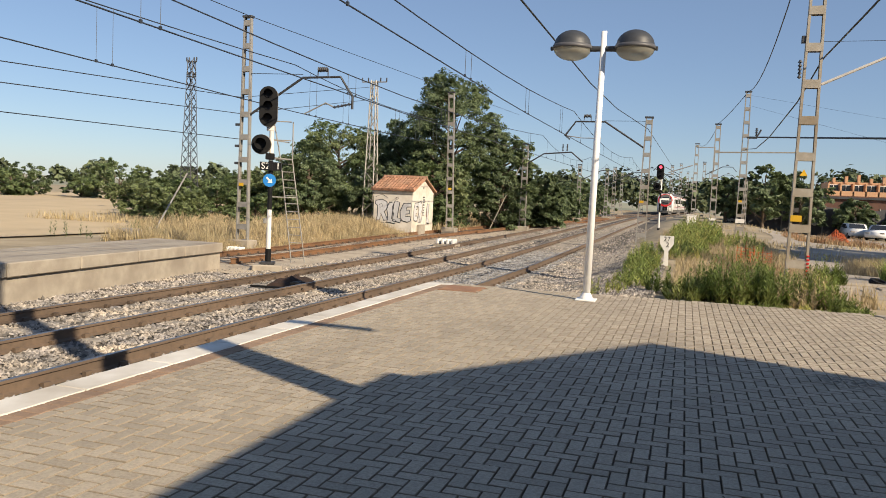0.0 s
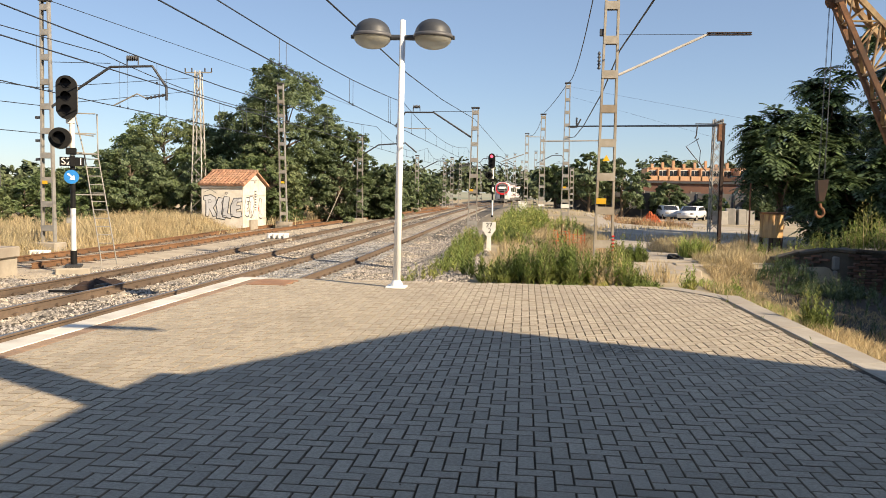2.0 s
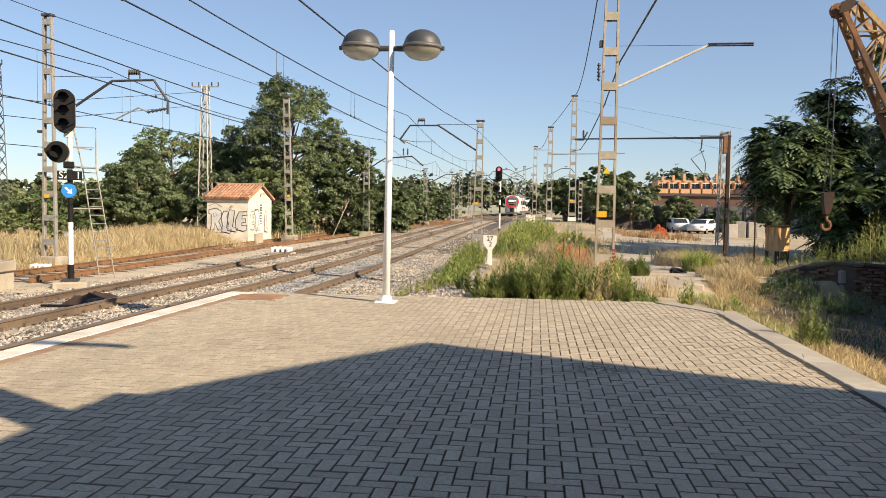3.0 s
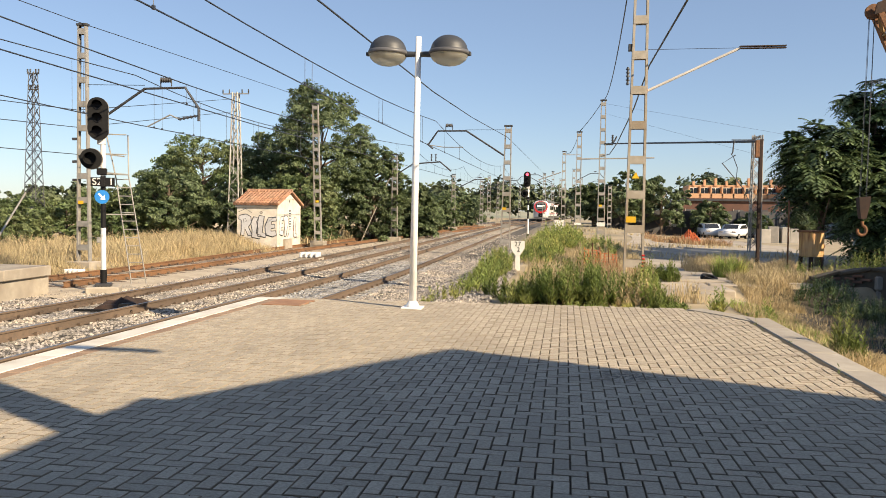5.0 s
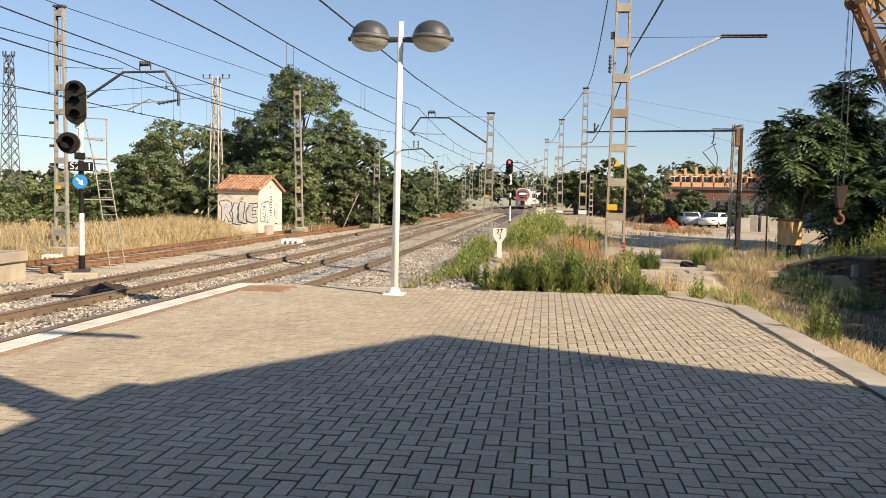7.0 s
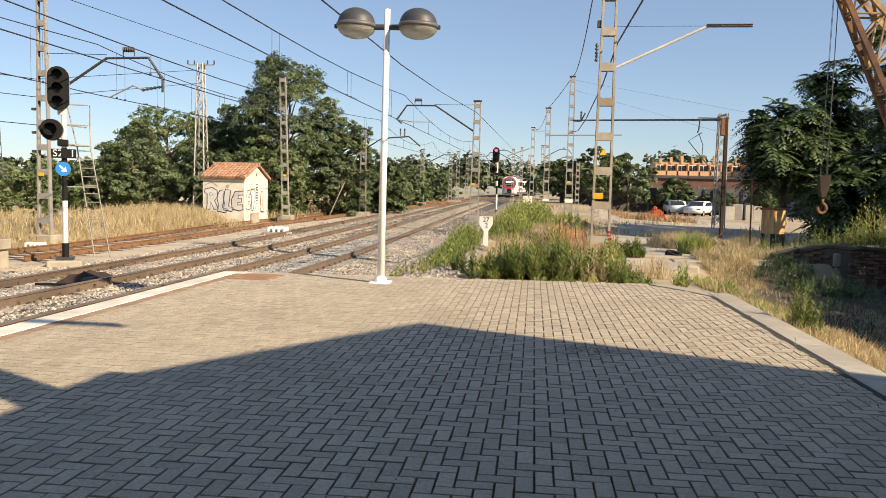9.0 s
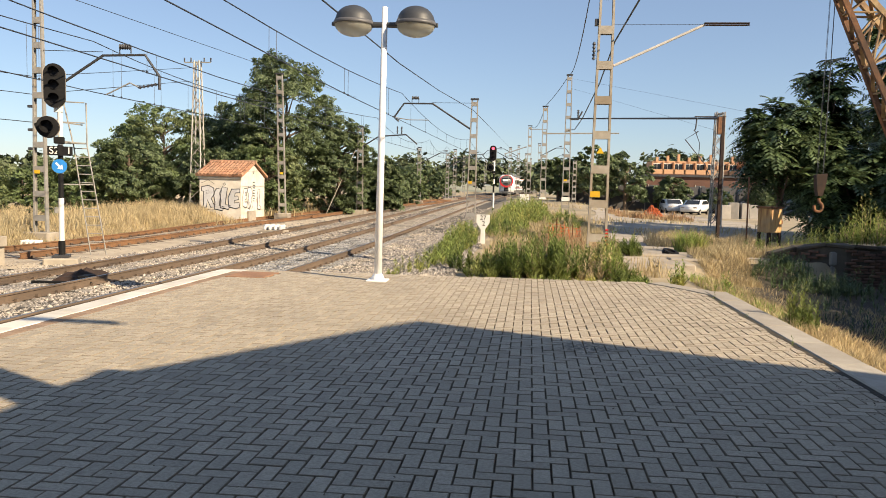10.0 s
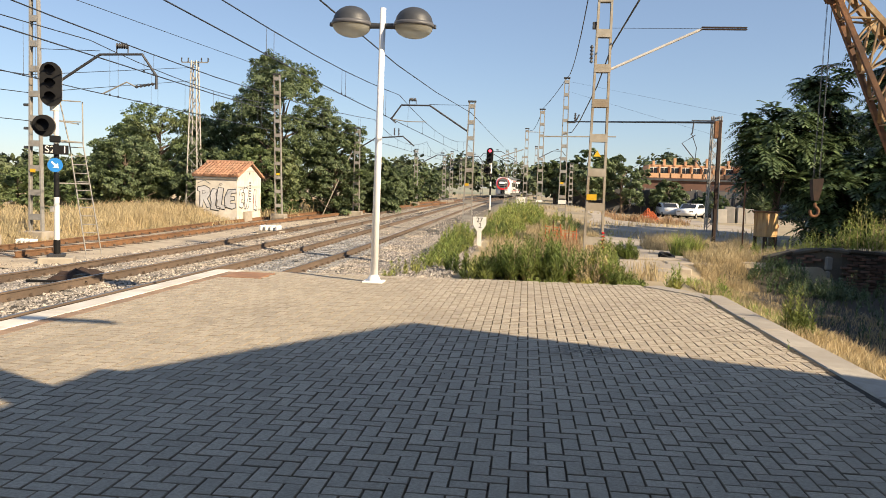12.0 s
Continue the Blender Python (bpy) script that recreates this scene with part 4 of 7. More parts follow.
catenary(0.0, (-16, 38.6, 80, 112, 140, 168, 200), 5.28, 6.65, 0.75)
catenary(-4.15, (-11, 52.8, 80, 95, 128, 165), 5.08, 6.55, 0.9)
catenary(-8.3, (-20, 24.9, 46), 5.05, 6.75, 0.45)
wire("feeder_wire", [(3.8, -8, 3.95), (3.4, 10, 4.78), (3.1, 20, 5.27), (2.90, 30, 5.88), (3.66, 38.6, 5.98), (3.5, 112, 8.2)], 0.012, "thin return wire rising to the mast top")
wire("line_wire", [(-10.6, -14, 4.7), (-10.6, 4, 4.55), (-10.6, 14.3, 4.97), (-10.6, 25, 5.58), (-14.0, 46, 9.2)], 0.011, "thin line wire along the far side of the tracks")
wire("line_wire", [(-10.6, -14, 4.2), (-10.6, 4, 4.1), (-10.6, 14.3, 4.45), (-10.6, 25, 4.97), (-14.0, 46, 8.4)], 0.011, "thin line wire along the far side of the tracks")
wire("line_wire", [(-10.55, -14, 3.5), (-10.55, 14.3, 3.73), (-10.5, 24.9, 4.0)], 0.011, "thin line wire ending on the mast")
wire("line_wire", [(-9.9, -14, 7.6), (-10.2, 24.9, 8.55), (-10.4, 46, 9.5), (-10.8, 75, 10.9)], 0.011, "thin wire over the mast tops")
wire("yard_feeder", [(8.0, -12, 9.6), (8.3, 19.8, 9.75), (8.8, 48.9, 9.35), (7.5, 57.6, 8.35), (6.5, 80, 8.7)], 0.016, "heavy feeder wire sagging between the yard masts", 1.15)
wire("yard_feeder", [(8.6, -6, 5.6), (8.6, 15.5, 5.79), (8.61, 20.1, 5.86), (8.63, 24.5, 5.42), (8.68, 33, 5.15), (8.75, 40, 5.25), (8.85, 48.9, 5.9)], 0.016, "feeder wire passing the side of the yard mast")
wire("span_wire", [(8.9, 48.9, 6.62), (13.3, 28.8, 4.80)], 0.035, "dark span wire from the mast to the rusty pole")
wire("span_wire", [(8.9, 48.9, 9.1), (24, 40, 5.0)], 0.004, "faint stay wire over the yard")
wire("span_wire", [(8.9, 48.9, 8.5), (20, 38, 3.8)], 0.004, "faint stay wire over the yard")

pole = thing("rusty_pole", "rust-brown steel joist pole with a dangling disconnector rod", "pole", (13.42, 28.8, 0.38))
bm = boxed(-0.05, 0.05, -0.09, -0.07, -0.3, 4.5)
box(bm, -0.05, 0.05, 0.07, 0.09, -0.3, 4.5)
box(bm, -0.012, 0.012, -0.07, 0.07, -0.3, 4.5)
part("joist", bm, DARK_RUST, pole)
part("top_plate", boxed(-0.19, -0.06, -0.10, 0.10, 3.85, 4.46, 0.01), RUST, pole)
part("top_arm", beamed((-1.0, 0, 4.48), (0.1, 0, 4.48), 0.035, 0.035), DARK_STEEL, pole)
insulator(pole, (-0.3, 0, 4.52), (0.0, 0, 4.62), 0.05)
arm(pole, [(-0.92, 0, 4.45), (-0.95, 0, 4.05), (-1.0, 0, 3.95)], 0.025, DARK_STEEL, "hanger")
arm(pole, [(-0.85, 0, 3.95), (-1.3, 0, 3.65), (-0.55, 0, 2.75)], 0.02, DARK_STEEL, "rod")
arm(pole, [(-0.95, 0, 3.95), (-0.78, 0, 3.5), (-0.8, 0, 3.1), (-0.55, 0, 2.75), (-0.05, 0, 1.6)], 0.014, WIRE, "loose_cable")
braced_tower((15.9, 40.0, 0.6), 5.6, 0.5, 0.4, GALV, "galvanised lattice pole beyond the lane", 10, 0.03, True)

# ---- brick hut with graffiti ----
hut = thing("trackside_hut", "small plastered trackside hut with a tiled roof and graffiti", "hut", (-11.3, 40.0, 0.25))
HX, HY, HE, HR = 2.33, 3.7, 2.22, 2.98
part("wall", boxed(0, HX, 0, 0.2, -0.3, HE), RENDER_WALL, hut)
part("wall", boxed(0, HX, HY - 0.2, HY, -0.3, HE), RENDER_WALL, hut)
for x0 in (0.0, HX - 0.2):
    bm = bmesh.new()
    a = [bm.verts.new((x0, y, z)) for y, z in ((0.2, -0.3), (HY - 0.2, -0.3), (HY - 0.2, HE + 0.05), (HY / 2, HR - 0.05), (0.2, HE + 0.05))]
    r = bmesh.ops.extrude_face_region(bm, geom=[bm.faces.new(a)])
    bmesh.ops.translate(bm, vec=(0.2, 0, 0), verts=[v for v in r["geom"] if isinstance(v, bmesh.types.BMVert)])
    bmesh.ops.recalc_face_normals(bm, faces=bm.faces)
    part("gable_wall", bm, RENDER_WALL, hut)
for s in (0, 1):
    bm = bmesh.new()
    y0, y1 = (-0.16, HY / 2) if s == 0 else (HY + 0.16, HY / 2)
    z0, z1 = HE - 0.02, HR
    q = [(-0.16, y0, z0), (HX + 0.16, y0, z0), (HX + 0.16, y1, z1), (-0.16, y1, z1)]
    lo = [bm.verts.new(p) for p in q]
    hi = [bm.verts.new((p[0], p[1], p[2] + 0.07)) for p in q]
    bm.faces.new(lo)
    bm.faces.new(hi)
    for k in range(4):
        bm.faces.new((lo[k], lo[(k + 1) % 4], hi[(k + 1) % 4], hi[k]))
    bmesh.ops.recalc_face_normals(bm, faces=bm.faces)
    deck = part("roof_slope", bm, TILE, hut)
    base_tile = None
    for i in range(13):
        for j in range(6):
            u = -0.16 + (HX + 0.32) * (i + 0.5) / 13
            f0, f1 = j / 6 - 0.02, (j + 1) / 6 + 0.03
            a = Vector((u, y0 + (y1 - y0) * f0, z0 + (z1 - z0) * f0 + 0.085))
            b = Vector((u, y0 + (y1 - y0) * min(1, f1), z0 + (z1 - z0) * min(1, f1) + 0.07))
            if base_tile is None:
                bt = bmesh.new()
                tube(bt, (0, 0, 0), (0, 0, (b - a).length), 0.095, 0.075, 8)
                base_tile = part("roof_tile", bt, TILE, deck)
                o = base_tile
            else:
                o = base_tile.copy()
                scene.collection.objects.link(o)
            o.matrix_basis = Matrix.Translation(a) @ (b - a).to_track_quat("Z", "Y").to_matrix().to_4x4()
part("ridge", tubed((-0.18, HY / 2, HR + 0.06), (HX + 0.18, HY / 2, HR + 0.06), 0.11, None, 10), TILE, hut)
part("cornice", boxed(-0.08, HX + 0.08, -0.08, 0.0, HE - 0.16, HE - 0.02, 0.02), RENDER_WALL, hut)
part("corner_block", boxed(HX - 0.02, HX + 0.14, 0.9, 2.0, -0.3, 0.32, 0.02), CONCRETE, hut)
part("slot_window", boxed(HX - 0.19, HX + 0.003, 1.8, 2.1, 0.85, 1.95), DARK_STEEL, hut, "narrow louvred slot window")
for k in range(7):
    part("louvre", boxed(HX + 0.003, HX + 0.012, 1.82, 2.08, 0.90 + 0.15 * k, 0.97 + 0.15 * k), WHITE_PAINT, hut)
part("vent", lathe([(0, 0), (0.07, 0), (0.07, 0.01), (0, 0.01)], 12), DARK_STEEL, hut).matrix_basis = pose(HX + 0.002, HY / 2, 2.45, 0, 90)


def tag_shape(points, y, material, name, parent, w=None):
    """A flat sprayed patch, or with w a sprayed stroke, on the wall."""
    if w is None:
        return part(name, plate(points, y - 0.004, y), material, parent)
    bm = bmesh.new()
    pts = [Vector((a, y, b)) for a, b in points]
    prev = None
    for k, p in enumerate(pts):
        d = pts[min(k + 1, len(pts) - 1)] - pts[max(k - 1, 0)]
        n = Vector((-d.z, 0, d.x)).normalized() * w / 2
        row = (bm.verts.new(p + n), bm.verts.new(p - n))
        if prev:
            bm.faces.new((prev[0], row[0], row[1], prev[1]))
        prev = row
    return part(name, bm, material, parent)


def letter(outline, dx, dz, k):
    pts = [(x + dx, z + dz) for x, z in outline]
    lt = part("graffiti_letter", plate(pts, -0.006 - 0.001 * k, -0.002), SPRAY_SILVER, hut, "silver sprayed letter with a black outline")
    tag_shape(pts + pts[:2], -0.008 - 0.001 * k, SPRAY_BLACK, "outline", lt, 0.05)
    return lt


blocky_r = [(0.10, 0.0), (0.30, 0.02), (0.34, 0.42), (0.55, 0.0), (0.78, 0.04), (0.56, 0.50), (0.74, 0.72), (0.70, 1.06), (0.42, 1.20), (0.02, 1.12), (0.0, 0.92), (0.14, 0.86), (0.14, 0.30)]
tall_l = [(0.06, 0.02), (0.52, -0.06), (0.62, 0.14), (0.34, 0.22), (0.46, 1.10), (0.18, 1.16), (0.02, 0.80), (0.10, 0.40)]
bent_e = [(0.04, 0.10), (0.44, 0.0), (0.66, 0.10), (0.62, 0.34), (0.34, 0.32), (0.36, 0.46), (0.58, 0.50), (0.56, 0.70), (0.36, 0.68), (0.40, 0.86), (0.66, 0.88), (0.64, 1.08), (0.20, 1.06), (0.0, 0.60)]
letter(blocky_r, 0.10, 0.50, 0)
letter(tall_l, 0.78, 0.40, 1)
letter(tall_l, 1.12, 0.48, 2)
letter(bent_e, 1.62, 0.46, 3)
for k, s in enumerate(([(0.36, 1.40), (0.50, 1.46), (0.56, 1.30), (0.40, 1.24), (0.36, 1.40)], [(1.32, 1.80), (1.42, 1.86), (1.50, 1.78), (1.40, 1.72), (1.32, 1.80)], [(0.1, 1.82), (0.5, 2.0), (0.85, 1.78)], [(0.0, 0.62), (0.16, 0.44), (0.7, 0.36), (0.95, 0.42)])):
    tag_shape(s, -0.012 - 0.0006 * k, SPRAY_BLACK, "graffiti_stroke", hut, 0.022)
for k, (shape, dx, dz) in enumerate(((bent_e, 0.15, 0.50), (blocky_r, 0.85, 0.46), (tall_l, 2.35, 0.40))):
    lt = letter(shape, dx, dz, k)
    lt.matrix_basis = pose(HX + 0.004, 0.1, 0, 0, 0, 90)
for k, s in enumerate([[(0.7, 1.2), (1.0, 1.7), (1.2, 1.3), (1.5, 1.6)], [(2.3, 0.9), (2.6, 1.5), (2.75, 1.1), (2.6, 0.6), (2.3, 0.9)], [(0.75, 0.5), (0.95, 0.95), (1.35, 0.75), (1.2, 0.4)], [(2.7, 1.8), (3.0, 2.0), (3.2, 1.6)]]):
    o = tag_shape(s, -0.004, (SPRAY_BLACK, SPRAY_RED, SPRAY_BLACK, SPRAY_SILVER)[k % 4], "graffiti_scrawl", hut, 0.07)
    o.matrix_basis = pose(HX + 0.004, 0.1, 0, 0, 0, 90)


# ---- small trackside things ----
km = thing("kilometre_post", "white painted kilometre post with black figures among weeds", "kilometre post", (5.2, 23.3, 0.42))
part("stem", plate([(-0.075, -0.2), (0.075, -0.2), (0.06, 0.45), (-0.06, 0.45)], -0.05, 0.05), WHITE_PAINT, km)
part("plate", plate([(-0.07, 0.42), (0.07, 0.42), (0.20, 0.62), (0.20, 0.86), (-0.20, 0.86), (-0.20, 0.62)], -0.055, 0.055), WHITE_PAINT, km)
text_part("figures", "27", 0.2, (0, -0.058, 0.76), BLACK_PAINT, km)
text_part("figures", "2", 0.2, (0.02, -0.058, 0.59), BLACK_PAINT, km)
hx_box = thing("relay_box", "white trackside relay box at the far end of the weeds", "relay box", (6.1, 62, rise(62) + 0.35))
part("body", boxed(-0.35, 0.35, -0.25, 0.25, -0.1, 0.95, 0.03), WHITE_PAINT, hx_box)
part("lid", boxed(-0.38, 0.38, -0.28, 0.28, 0.95, 1.02, 0.02), WHITE_PAINT, hx_box)
for x, y, k_ in ((-4.75, 33.2, 1.0), (-9.5, 23.2, 0.65)):
    st = thing("wheel_stop", "white concrete wheel stop with ribs beside the rails", "wheel stop", (x, y, rise(y) - 0.16))
    st.scale = (k_, k_, k_)
    part("base", boxed(-0.55, 0.55, -0.35, 0.35, -0.1, 0.1, 0.02), CONCRETE, st)
    for k in range(4):
        part("rib", boxed(-0.42 + 0.24 * k, -0.30 + 0.24 * k, -0.3, 0.3, 0.1, 0.34, 0.03), WHITE_PAINT, st)
machine = thing("point_machine", "brown dusty cover lying between the second track's rails", "track equipment", (-3.25, 16.0, -0.16))
bm = bmesh.new()
rows = []
for i in range(9):
    row = []
    for j in range(15):
        u, v = i / 4 - 1, j / 7 - 1
        lift = 0.20 * max(0, 1 - u * u) ** 0.5 * max(0, 1 - v * v) ** 0.5 * (1 + 0.8 * noise.noise((u * 2.2, v * 3.1, 3)))
        row.append(bm.verts.new((0.42 * u + 0.06 * noise.noise((u, v * 3, 1)), 0.62 * v + 0.06 * noise.noise((u * 3, v, 2)), lift - 0.02)))
    rows.append(row)
for i in range(8):
    for j in range(14):
        bm.faces.new((rows[i][j], rows[i + 1][j], rows[i + 1][j + 1], rows[i][j + 1]))
part("cover", bm, DARK_RUST, machine)
part("motor_box", boxed(0.35, 0.60, -0.85, -0.5, 0.0, 0.17, 0.03), BLACK_PAINT, machine)
part("rod", tubed((-0.5, -1.1, 0.04), (0.75, -0.95, 0.04), 0.03, None, 6), BLACK_PAINT, machine)
drain = tagged(part("manhole_cover", boxed(1.78, 2.42, 11.75, 12.5, TOP - 0.02, TOP + 0.006, 0.004), COVER_RUST), "rust-brown sheet steel cover set in the platform end", "manhole cover")
slab = tagged(part("concrete_slab", boxed(2.6, 5.0, 12.9, 14.0, -0.1, 0.40, 0.03), CONCRETE), "rough concrete slab at the foot of the platform end", "slab")

# ---- yard: brick loading ramp, rusty box, crane, cars, walls ----
ramp = thing("brick_ramp", "old brick loading ramp wall with a worn stone coping", "wall", (0, 0, 0))
bm = bmesh.new()


def ramp_path(s):
    """Along the ramp's face, from its sunk end to the right."""
    return Vector((12.9 + 1.05 * s, 20.7 - 1.15 * smooth(0, 1.6, s), 0))


RL = 11.0


def ramp_top(s):
    return 0.62 + 0.28 * smooth(0.0, 1.0, s) - 0.10 * smooth(1.6, 3.4, s)


prev = None
for k in range(41):
    s = RL * k / 40
    p = ramp_path(s)
    row = [bm.verts.new((p.x, p.y + 0.03, -0.6)), bm.verts.new((p.x, p.y + 0.03, ramp_top(s) - 0.08)), bm.verts.new((p.x, p.y + 0.45, ramp_top(s) - 0.08)), bm.verts.new((p.x, p.y + 0.45, -0.6))]
    if prev:
        for j in range(3):
            bm.faces.new((prev[j], row[j], row[j + 1], prev[j + 1]))
    prev = row
part("core", bm, MORTAR, ramp)
brick_mesh = None
course = 0
z = -0.32
count = 0
rest = []
while z < 0.80:
    s = 0.15 + (0.13 if course % 2 else 0.0)
    while s < 6.2:
        if z + 0.07 < ramp_top(s) - 0.07 and not (1.0 < s < 1.4) and random.random() > 0.14:
            p, q = ramp_path(s), ramp_path(s + 0.1)
            ang = math.atan2(q.y - p.y, q.x - p.x)
            m = Matrix.Translation((p.x, p.y + 0.02 + random.uniform(-0.025, 0.018), z + 0.03 + random.uniform(-0.008, 0.008))) @ Matrix.Rotation(ang + random.uniform(-0.09, 0.09), 4, "Z")
            if brick_mesh is None:
                o = part("brick", boxed(-0.12, 0.12, -0.05, 0.05, -0.028, 0.028, 0.006), BRICK, ramp)
                brick_mesh = o.data
            else:
                o = new("brick", brick_mesh)
                o.parent = ramp
            o.matrix_basis = m
            count += 1
        s += 0.26
    z += 0.074
    course += 1
part("quoin", boxed(14.04, 14.27, 19.79, 20.1, -0.4, 0.35, 0.03), CONCRETE_TOP, ramp, "pale stone block")
part("quoin", boxed(14.02, 14.25, 19.77, 20.1, 0.36, 0.70, 0.03), CONCRETE_TOP, ramp, "pale stone block")
for k in range(22):
    s0, s1 = RL * k / 22, RL * (k + 1) / 22 - 0.02
    p, q = ramp_path(s0), ramp_path(s1)
    bm = bmesh.new()
    pts = [(p.x, p.y - 0.05), (q.x, q.y - 0.05), (q.x, q.y + 0.5), (p.x, p.y + 0.5)]
    zt = [ramp_top(q_) + random.uniform(-0.05, 0.03) for q_ in (s0, s1, s1, s0)]
    lo = [bm.verts.new((*a, h - 0.08)) for a, h in zip(pts, zt)]
    hi = [bm.verts.new((*a, h)) for a, h in zip(pts, zt)]
    bm.faces.new(lo[::-1])
    bm.faces.new(hi)
    for j in range(4):
        bm.faces.new((lo[j], lo[(j + 1) % 4], hi[(j + 1) % 4], hi[j]))
    bmesh.ops.bevel(bm, geom=list(bm.edges), offset=0.012, segments=1, affect="EDGES")
    part("coping_stone", bm, MORTAR, ramp)

rb = thing("rusty_cabinet", "rust-streaked yellow steel cabinet on dark legs", "cabinet", (13.88, 24.3, 0.62), "", 30)
part("body", boxed(-0.25, 0.25, -0.25, 0.25, 0.32, 1.06, 0.02), RUST_YELLOW, rb)
part("roof", boxed(-0.28, 0.28, -0.28, 0.28, 1.06, 1.11, 0.01), RUST, rb)
part("door", boxed(-0.22, 0.22, -0.262, -0.25, 0.38, 1.02, 0.004), RUST_YELLOW, rb)
part("hinge", boxed(0.22, 0.245, -0.275, -0.262, 0.6, 0.7), RUST, rb)
for x in (-0.2, 0.2):
    for y in (-0.2, 0.2):
        part("leg", boxed(x - 0.04, x + 0.04, y - 0.04, y + 0.04, -0.5, 0.35), DARK_RUST, rb)
part("stake", tubed((-0.4, 0.5, -0.4), (-0.42, 0.5, 2.0), 0.025, None, 6), RUST, rb)

crane = thing("yard_crane", "rusty ochre lattice jib crane with a hanging hook block", "crane")
LO = [Vector((14.55, y, z)) for y, z in ((21.8, 7.65), (22.2, 7.65))]
LO2 = [Vector((18.0, y, 0.0)) for y in (21.5, 22.5)]
UP = [Vector((14.95, y, 7.72)) for y in (21.75, 22.25)]
UP2 = [Vector((18.9, y, 3.35)) for y in (21.45, 22.55)]
# lower chords get the darker rust, so their shade is in the colour
for a, b, w in ((LO[0], LO2[0], 0.13), (LO[1], LO2[1], 0.13), (UP[0], UP2[0], 0.13), (UP[1], UP2[1], 0.13)):
    part("chord", beamed(a, b, w, w), RUST if a in LO else CRANE_PAINT, crane)
NB = 11
for k in range(NB):
    s0, s1 = k / NB, (k + 1) / NB
    for i in (0, 1):
        a0, a1 = LO[i].lerp(LO2[i], s0), LO[i].lerp(LO2[i], s1)
        b0, b1 = UP[i].lerp(UP2[i], s0), UP[i].lerp(UP2[i], s1)
        part("lacing", beamed(a1, b1, 0.10, 0.04), CRANE_PAINT, crane)
        part("lacing", beamed(a0 if k % 2 else a1, b1 if k % 2 else b0, 0.10, 0.04), CRANE_PAINT, crane)
    for P_, Q_ in ((LO, LO2), (UP, UP2)):
        c0, c1 = P_[0].lerp(Q_[0], s0), P_[1].lerp(Q_[1], s1)
        part("lacing", beamed(c0, c1, 0.09, 0.035), CRANE_PAINT, crane)
        part("lacing", beamed(P_[0].lerp(Q_[0], s1), P_[1].lerp(Q_[1], s1), 0.09, 0.035), CRANE_PAINT, crane)
part("head_plate", plate([(14.46, 7.42), (14.52, 7.72), (14.75, 7.82), (14.95, 7.70), (14.7, 7.48)], 21.72, 21.77), DARK_RUST, crane)
part("head_plate", plate([(14.46, 7.42), (14.52, 7.72), (14.75, 7.82), (14.95, 7.70), (14.7, 7.48)], 22.23, 22.28), DARK_RUST, crane)
bm = lathe([(0.0, -0.06), (0.2, -0.06), (0.16, 0), (0.2, 0.06), (0, 0.06)], 16)
part("sheave", bm, RUST, crane).matrix_basis = pose(14.52, 22, 7.55, 90)
for dx, dy in ((-0.10, 0), (-0.05, 0.06), (0.06, 0), (0.10, 0.06)):
    part("hoist_cable", tubed((14.50 + dx * 0.8, 22 + dy, 7.5), (14.45 + dx, 22 + dy, 2.65), 0.006, None, 5), WIRE, crane)
hook = part("hook_block", plate([(14.31, 2.66), (14.60, 2.69), (14.58, 2.45), (14.50, 2.08), (14.38, 2.08), (14.33, 2.4)], 21.88, 22.12), DARK_RUST, crane, "rusted hook block")
pts = [Vector((14.44, 22, 2.02))] + [Vector((14.44 + 0.11 * math.sin(a), 22, 1.78 + 0.13 * math.cos(a))) for a in [radians(d) for d in range(10, 291, 20)]]
part("hook", sweep(pts, 0.04, 8), RUST, hook)
part("base", boxed(17.6, 20.4, 20.8, 23.2, -0.6, 0.9, 0.05), RUST, crane)
part("mast", boxed(18.6, 19.4, 21.5, 22.5, 0.9, 3.7, 0.03), CRANE_PAINT, crane)


def hatchback(at, turn, material, label):
    th = thing("parked_car", label, "car", at, "cars parked in the yard", turn)
    prof = [(-2.1, 0.35), (-2.1, 0.75), (-1.95, 0.95), (-1.2, 1.02), (-0.55, 1.45), (0.9, 1.5), (1.75, 1.05), (2.05, 0.95), (2.1, 0.4)]
    bm = plate(prof, -0.85, 0.85)
    bmesh.ops.bevel(bm, geom=list(bm.edges), offset=0.05, segments=2, affect="EDGES")
    part("body", bm, material, th, smooth=True)
    for s in (-1, 1):
        part("side_window", plate([(-1.0, 1.05), (-0.5, 1.38), (0.85, 1.42), (1.45, 1.08)], s * 0.853 - 0.004, s * 0.853 + 0.004), GLASS_DARK, th)
    bm = bmesh.new()
    bm.faces.new([bm.verts.new(p) for p in ((-1.19, -0.7, 1.05), (-1.19, 0.7, 1.05), (-0.58, 0.62, 1.45), (-0.58, -0.62, 1.45))])
    part("windscreen", bm, GLASS_DARK, th)
    for x in (-1.35, 1.3):
        for s in (-1, 1):
            w = part("wheel", tubed((0, s * 0.88, 0), (0, s * 0.70, 0), 0.31, None, 18), BLACK_PAINT, th)
            w.location = (x, 0, 0.31)
            part("hub", tubed((0, s * 0.885, 0), (0, s * 0.86, 0), 0.19, None, 14), GALV, w)
    for s in (-1, 1):
        part("headlight", boxed(-2.115, -2.03, s * 0.6 - 0.18, s * 0.6 + 0.18, 0.68, 0.82, 0.02), LAMP_RIM, th)
    return th


